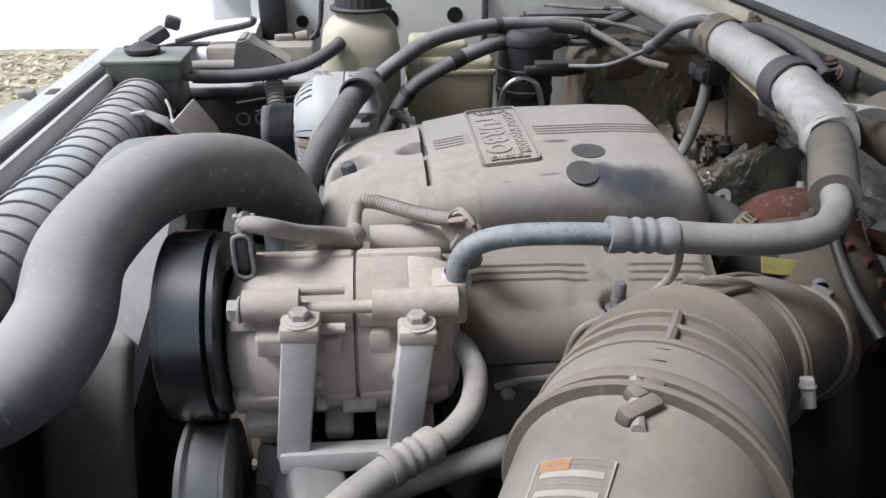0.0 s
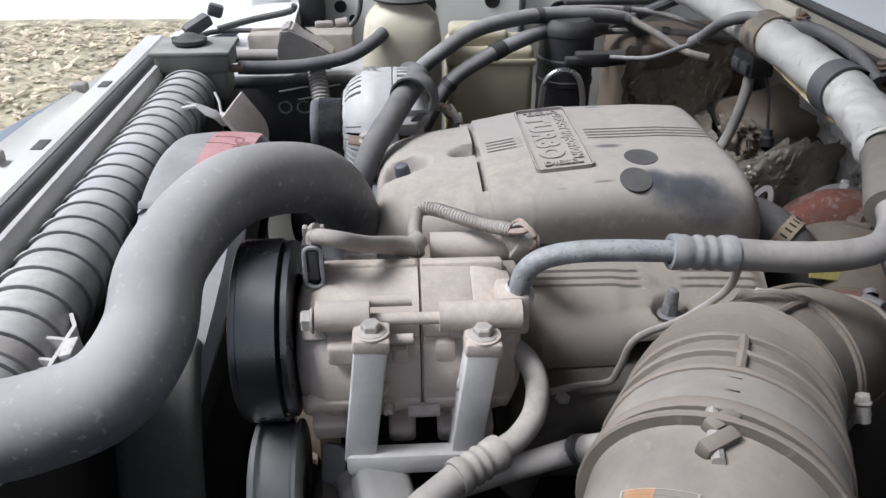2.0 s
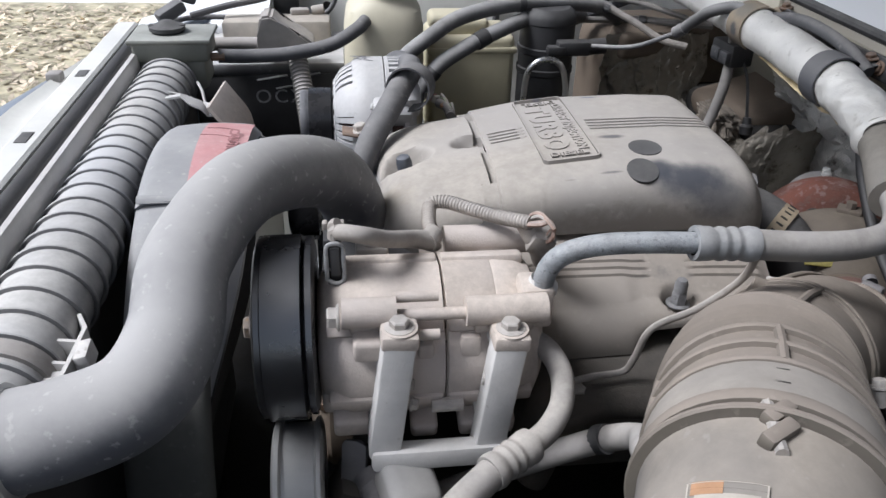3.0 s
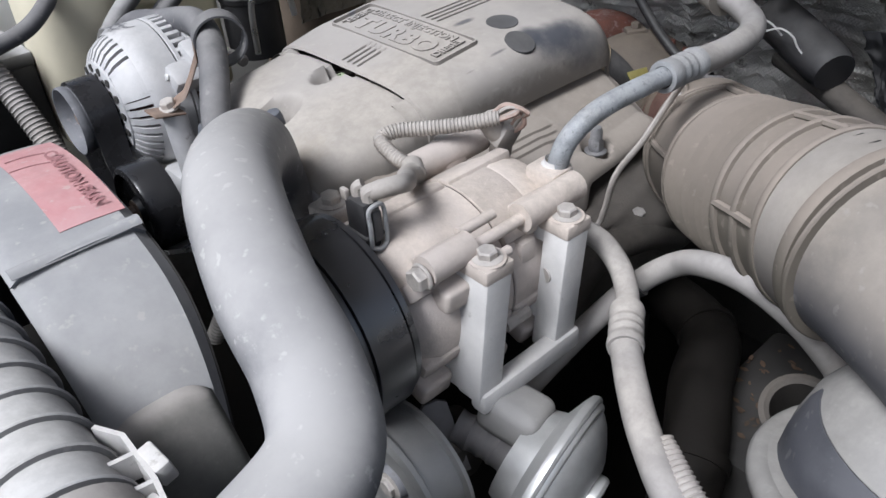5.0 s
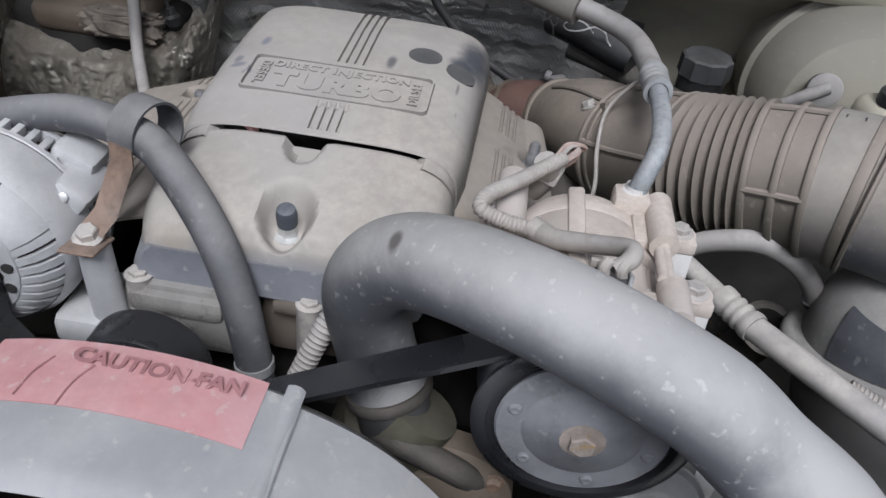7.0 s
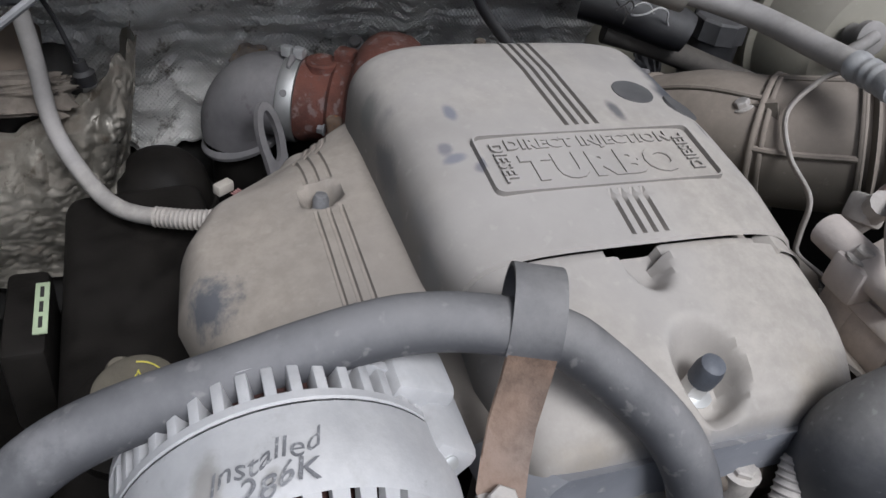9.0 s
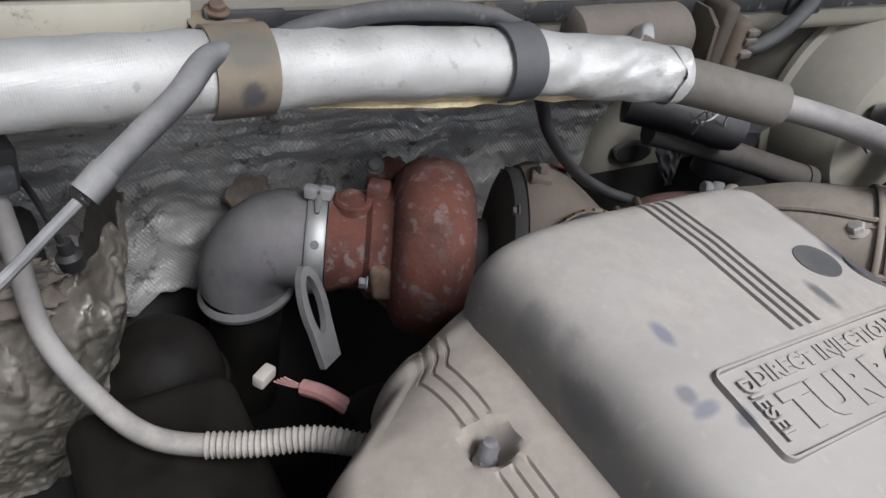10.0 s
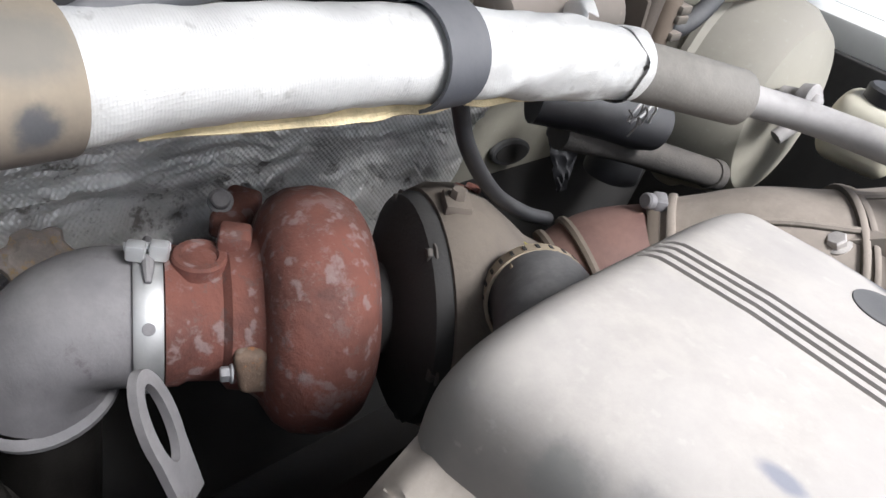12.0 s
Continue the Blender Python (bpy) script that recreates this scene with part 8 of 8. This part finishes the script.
    # cables running back from the filter to the cowl
    for nm, r, mt, pts in (("wiring_cable", 0.006, "wire", ((0.26, 1.40, 1.126), (0.34, 1.38, 1.128), (0.40, 1.35, 1.105), (0.45, 1.32, 1.078), (0.49, 1.30, 1.07))),
                           ("wiring_cable", 0.005, "hose_light", ((0.25, 1.41, 1.13), (0.34, 1.42, 1.128), (0.43, 1.41, 1.12), (0.52, 1.36, 1.10))),
                           ("wiring_cable", 0.007, "hose_light", ((0.33, 1.45, 1.08), (0.42, 1.43, 1.085), (0.50, 1.40, 1.085), (0.56, 1.36, 1.09))),
                           ("wiring_cable", 0.010, "hose", ((0.30, 1.47, 1.06), (0.36, 1.45, 1.09), (0.42, 1.42, 1.125), (0.47, 1.40, 1.15), (0.53, 1.38, 1.16))),
                           ("wiring_cable", 0.003, "wire", ((0.30, 1.44, 1.15), (0.38, 1.43, 1.145), (0.46, 1.40, 1.15)))):
        root = thing(nm, pts[0], "dusty cable running back along the passenger side", "cable", "side cables")
        bm = B()
        tube(bm, pts, r, 10, 8)
        part("cable", bm, mt, root)
        bm = B()
        tube(bm, [Vector(pts[1]).lerp(Vector(pts[2]), 0.3), Vector(pts[1]).lerp(Vector(pts[2]), 0.45)], r * 1.35, 10, 1)
        part("tape_band", bm, "rubber", root)
    # stay rod with latch fittings in front of the wing
    root = thing("stay_rod", (-0.2, 1.5, 1.1), "grey steel stay rod with curled end", "rod")
    bm = B()
    tube(bm, [(-0.40, 1.44, 1.080), (-0.361, 1.51, 1.073), (-0.258, 1.515, 1.071), (-0.165, 1.515, 1.070), (-0.135, 1.515, 1.072), (-0.116, 1.515, 1.087), (-0.105, 1.515, 1.110), (-0.100, 1.515, 1.15)], 0.0048, 10, 6)
    part("rod", bm, "hose", root)
    bm = B()
    rbox(bm, (-0.172, 1.50, 1.084), (0.034, 0.02, 0.014), 0.004, (0, 0, 8))
    tube(bm, [(-0.15, 1.50, 1.086), (-0.128, 1.50, 1.090)], 0.009, 12, 1)
    part("latch", bm, "wire", root)
    bm = B()
    rbox(bm, (-0.385, 1.42, 1.105), (0.05, 0.03, 0.022), 0.006, (0, -25, 30))
    rbox(bm, (-0.355, 1.44, 1.126), (0.026, 0.02, 0.022), 0.005, (0, 20, 10))
    tube(bm, [(-0.36, 1.46, 1.088), (-0.30, 1.48, 1.10), (-0.232, 1.49, 1.112), (-0.222, 1.49, 1.124)], 0.006, 10, 4)
    part("hinge_arm", bm, "hose", root, "dark bent hinge arm")


# ---- driver side ----
def build_driver_side():
    root = thing("brake_booster", (0.56, 0.22, 0.9), "dusty grey-green brake booster drum with check valve", "brake booster")
    bm = B()
    lathe(bm, (0.597, 0.185, 1.030), (-1, 0.03, 0.06), [(-0.02, 0), (-0.02, 0.125), (0.06, 0.130), (0.066, 0.135), (0.074, 0.135), (0.080, 0.128), (0.13, 0.118), (0.155, 0.100), (0.165, 0.06), (0.168, 0)], 56)
    part("drum", bm, "firewall", root)
    bm = B()
    lathe(bm, (0.432, 0.257, 1.073), (-1, 0.1, 0.3), [(0, 0.014), (0.020, 0.014), (0.022, 0.020), (0.034, 0.021), (0.036, 0.018), (0.036, 0)], 24)
    tube(bm, [(0.399, 0.258, 1.087), (0.394, 0.284, 1.074), (0.404, 0.308, 1.05)], 0.008, 12, 4)
    part("check_valve", bm, "hose_light", root)
    root = thing("steering_reservoir", (0.53, 0.372, 0.95), "black fluid reservoir with ribbed screw cap", "reservoir")
    bm = B()
    lathe(bm, (0.53, 0.372, 0.95), (0, 0, 1), [(0, 0.0), (0, 0.032), (0.075, 0.032), (0.080, 0.028), (0.080, 0)], 28)
    part("body", bm, "black", root)
    bm = B()
    rows = []
    for z, r in ((1.027, 0.034), (1.052, 0.033), (1.055, 0.030)):
        rows.append([(0.53 + (r + 0.0025 * (k % 4 == 0)) * math.cos(2 * math.pi * k / 40), 0.372 + (r + 0.0025 * (k % 4 == 0)) * math.sin(2 * math.pi * k / 40), z) for k in range(40)])
    loft(bm, rows)
    part("screw_cap", bm, "rubber", root, "dusty ribbed cap")
    root = thing("brake_fluid_bottle", (0.35, 0.195, 1.025), "yellowish translucent brake fluid bottle with black cap", "bottle")
    bm = B()
    rbox(bm, (0.352, 0.192, 1.062), (0.085, 0.078, 0.075), 0.020, (0, 0, 8), 4)
    part("bottle", bm, "bottle", root)
    bm = B()
    lathe(bm, (0.350, 0.196, 1.098), (0, 0, 1), [(0, 0.025), (0.014, 0.025), (0.017, 0.022), (0.017, 0)], 16)
    part("cap", bm, "black", root)
    root = thing("steel_pipe", (0.5, 0.5, 0.97), "dark steel pipe through the firewall", "pipe")
    bm = B()
    tube(bm, [(0.500, 0.560, 1.050), (0.478, 0.500, 1.040), (0.455, 0.42, 1.018), (0.440, 0.345, 0.996), (0.436, 0.325, 0.990)], 0.0150, 20, 5)
    part("pipe", bm, "grime", root)
    bm = B()
    tube(bm, [(0.439, 0.342, 0.995), (0.4365, 0.327, 0.9905)], 0.0168, 18, 1)
    part("end_bead", bm, "grime", root)
    bm = B()
    tube(bm, [(0.520, 0.585, 1.082), (0.490, 0.545, 1.080), (0.462, 0.495, 1.070), (0.453, 0.480, 1.066)], [0.026, 0.026, 0.0255, 0.022], 24, 5)
    boot = part("boot", bm, "black", root, "black rubber boot over the pipe")
    bm = B()
    tube(bm, [(0.445, 0.540, 1.094), (0.440, 0.552, 1.106), (0.436, 0.566, 1.110), (0.434, 0.578, 1.104), (0.437, 0.572, 1.096), (0.436, 0.556, 1.098), (0.438, 0.540, 1.104), (0.440, 0.526, 1.098), (0.444, 0.520, 1.086), (0.450, 0.506, 1.070)], 0.0011, 6, 6)
    part("lock_wire", bm, "bracket", boot, "twisted pale locking wire")
    root = thing("rubber_flap", (0.556, 0.46, 0.93), "ragged black rubber flap standing at the firewall", "flap")
    bm = B()

    def ragged(u_, v_):
        e = 0.006 * noise.noise((v_ * 9, 2.0, 0)) + 0.003 * noise.noise((v_ * 30, 5.0, 0))
        return (0.556 + 0.010 * math.sin(3 * u_ + 4 * v_) + 0.004 * noise.noise((u_ * 8, v_ * 12, 1)), 0.500 - 0.060 * v_ + e - (0.036 + 1.5 * e) * u_, 1.075 - 0.145 * v_)

    sheet(bm, ragged, 14, 40, 0.003, (-1, 0, 0))
    part("flap", bm, "black", root)
    root = thing("speed_cable", (0.48, 0.6, 1.05), "thin black cable dropping from the sleeve to the turbocharger", "cable")
    bm = B()
    tube(bm, [(0.455, 0.785, 1.165), (0.46, 0.757, 1.128), (0.46, 0.735, 1.091), (0.46, 0.691, 1.046), (0.46, 0.641, 1.014), (0.465, 0.59, 0.99)], 0.006, 12, 8)
    part("cable", bm, "black", root)
    root = thing("cowl_cable", (0.45, 0.95, 1.2), "grey rubber cable lying on the silver sleeve", "cable")
    bm = B()
    tube(bm, [(0.460, 1.010, 1.186), (0.461, 0.978, 1.200), (0.463, 0.925, 1.209), (0.465, 0.872, 1.208), (0.467, 0.825, 1.201), (0.470, 0.79, 1.188)], 0.0075, 14, 8)
    part("cable", bm, "hose", root)
    root = thing("wiper_motor", (0.52, 0.70, 1.17), "dusty wiper motor with tan mounting tabs", "motor")
    bm = B()
    lathe(bm, (0.495, 0.72, 1.162), (0, -1, 0), [(0, 0), (0, 0.025), (0.004, 0.032), (0.040, 0.033), (0.044, 0.034), (0.048, 0.033), (0.128, 0.033), (0.136, 0.030), (0.146, 0.022), (0.148, 0)], 36)
    part("can", bm, "duct", root)
    bm = B()
    outline = [(-0.030, -0.036), (0.034, -0.036), (0.038, -0.02), (0.036, 0.024), (0.024, 0.034), (-0.014, 0.034), (-0.030, 0.022), (-0.034, -0.02)]
    prism(bm, outline, 0.006, frame_of((0.492, 0.566, 1.160), (1, 0, 0), (0, -1, 0)), 0.0015)
    plate = part("flange", bm, "housing", root, "rust-tinged mounting flange")
    for dx, dz in ((-0.024, -0.028), (-0.020, 0.020)):
        bm = B()
        hexbolt(bm, (0.492 + dx, 0.562, 1.160 + dz), (0, -1, 0), 0.0055, 0.006)
        part("bolt", bm, "rustbolt", plate)
    bm = B()
    rbox(bm, (0.478, 0.547, 1.170), (0.034, 0.018, 0.064), 0.006, (0, 0, 0), 4)
    part("neck", bm, "housing", root)
    bm = B()
    rbox(bm, (0.474, 0.529, 1.160), (0.038, 0.022, 0.058), 0.008, (0, 0, 0), 4)
    plug = part("plug", bm, "brown", root, "dark brown electrical plug")
    for dz in (-0.011, 0.003, 0.011):
        bm = B()
        rbox(bm, (0.456, 0.520, 1.166 + dz), (0.010, 0.016, 0.007 if dz else 0.01), 0.0015)
        part("clip", bm, "duct", plug, "tan locking clip")
    bm = B()
    tube(bm, [(0.466, 0.516, 1.158), (0.462, 0.495, 1.158), (0.462, 0.465, 1.172), (0.470, 0.43, 1.19), (0.49, 0.39, 1.20)], 0.008, 14, 6)
    part("lead", bm, "rubber", plug, "thick grey rubber lead")
    # oval grommet in the firewall
    root = thing("grommet", (0.655, 0.384, 0.908), "dark oval rubber grommet in the firewall", "grommet")
    bm = B()
    prism(bm, [(0.037 * math.cos(radians(a)), 0.017 * math.sin(radians(a))) for a in range(0, 360, 12)], 0.006, frame_of((0.661, 0.384, 0.908), (0, 1, 0.12), (-1, 0, 0.1)), 0.002)
    part("rim", bm, "rubber", root)
    bm = B()
    prism(bm, [(0.031 * math.cos(radians(a)), 0.012 * math.sin(radians(a))) for a in range(0, 360, 12)], 0.002, frame_of((0.6555, 0.384, 0.908), (0, 1, 0.12), (-1, 0, 0.1)))
    part("centre", bm, "void", root)
    # thin pale wire end by the cowl
    root = thing("wire_loop", (0.419, 0.596, 1.105), "thin curled loop of pale wire", "wire")
    bm = B()
    tube(bm, [(0.423, 0.607, 1.118), (0.420, 0.603, 1.113), (0.419, 0.606, 1.109), (0.419, 0.600, 1.113), (0.418, 0.593, 1.120), (0.418, 0.587, 1.113), (0.418, 0.591, 1.106), (0.419, 0.597, 1.113), (0.420, 0.592, 1.104), (0.425, 0.589, 1.092)], 0.0009, 6, 6)
    part("wire", bm, "hose_light", root)
    # dirty hose and parts in the dark beside the duct
    root = thing("coolant_hose", (0.12, 0.40, 0.8), "dusty hose low in the bay", "hose")
    bm = B()
    tube(bm, [(-0.02, 0.335, 0.55), (-0.005, 0.345, 0.70), (0.03, 0.36, 0.80), (0.09, 0.38, 0.84), (0.16, 0.42, 0.86), (0.24, 0.46, 0.85), (0.30, 0.56, 0.82), (0.32, 0.65, 0.80)], 0.030, 20, 6)
    part("hose", bm, "oily", root)
    for p, q in (((0.09, 0.38, 0.84), (0.10, 0.384, 0.844)), ((0.24, 0.46, 0.85), (0.246, 0.467, 0.849))):
        bm = B()
        tube(bm, [p, q], 0.0325, 20, 1)
        part("hose_clamp", bm, "oily", root)
    bm = B()
    rbox(bm, (0.20, 0.58, 0.95), (0.30, 0.12, 0.10), 0.02, (12, 0, 0), 3)
    vc = thing("valve_cover", (0.2, 0.58, 0.90), "grimy driver-side valve cover under the engine cover", "valve cover")
    part("cover", bm, "grime", vc)
    for x in (0.10, 0.20, 0.30):
        bm = B()
        hexbolt(bm, (x, 0.535, 0.985), (0, -0.2, 1), 0.007, 0.008)
        part("bolt", bm, "boltm", vc)
    pp = thing("fuel_pipe", (0.10, 0.53, 0.96), "dusty grey pipe beside the valve cover", "pipe")
    bm = B()
    tube(bm, [(0.06, 0.52, 0.90), (0.085, 0.525, 0.955), (0.13, 0.53, 0.975), (0.20, 0.525, 0.968), (0.26, 0.53, 0.93)], 0.016, 16, 8)
    part("pipe", bm, "grime", pp)


build_turbo()
build_passenger_side()
build_driver_side()
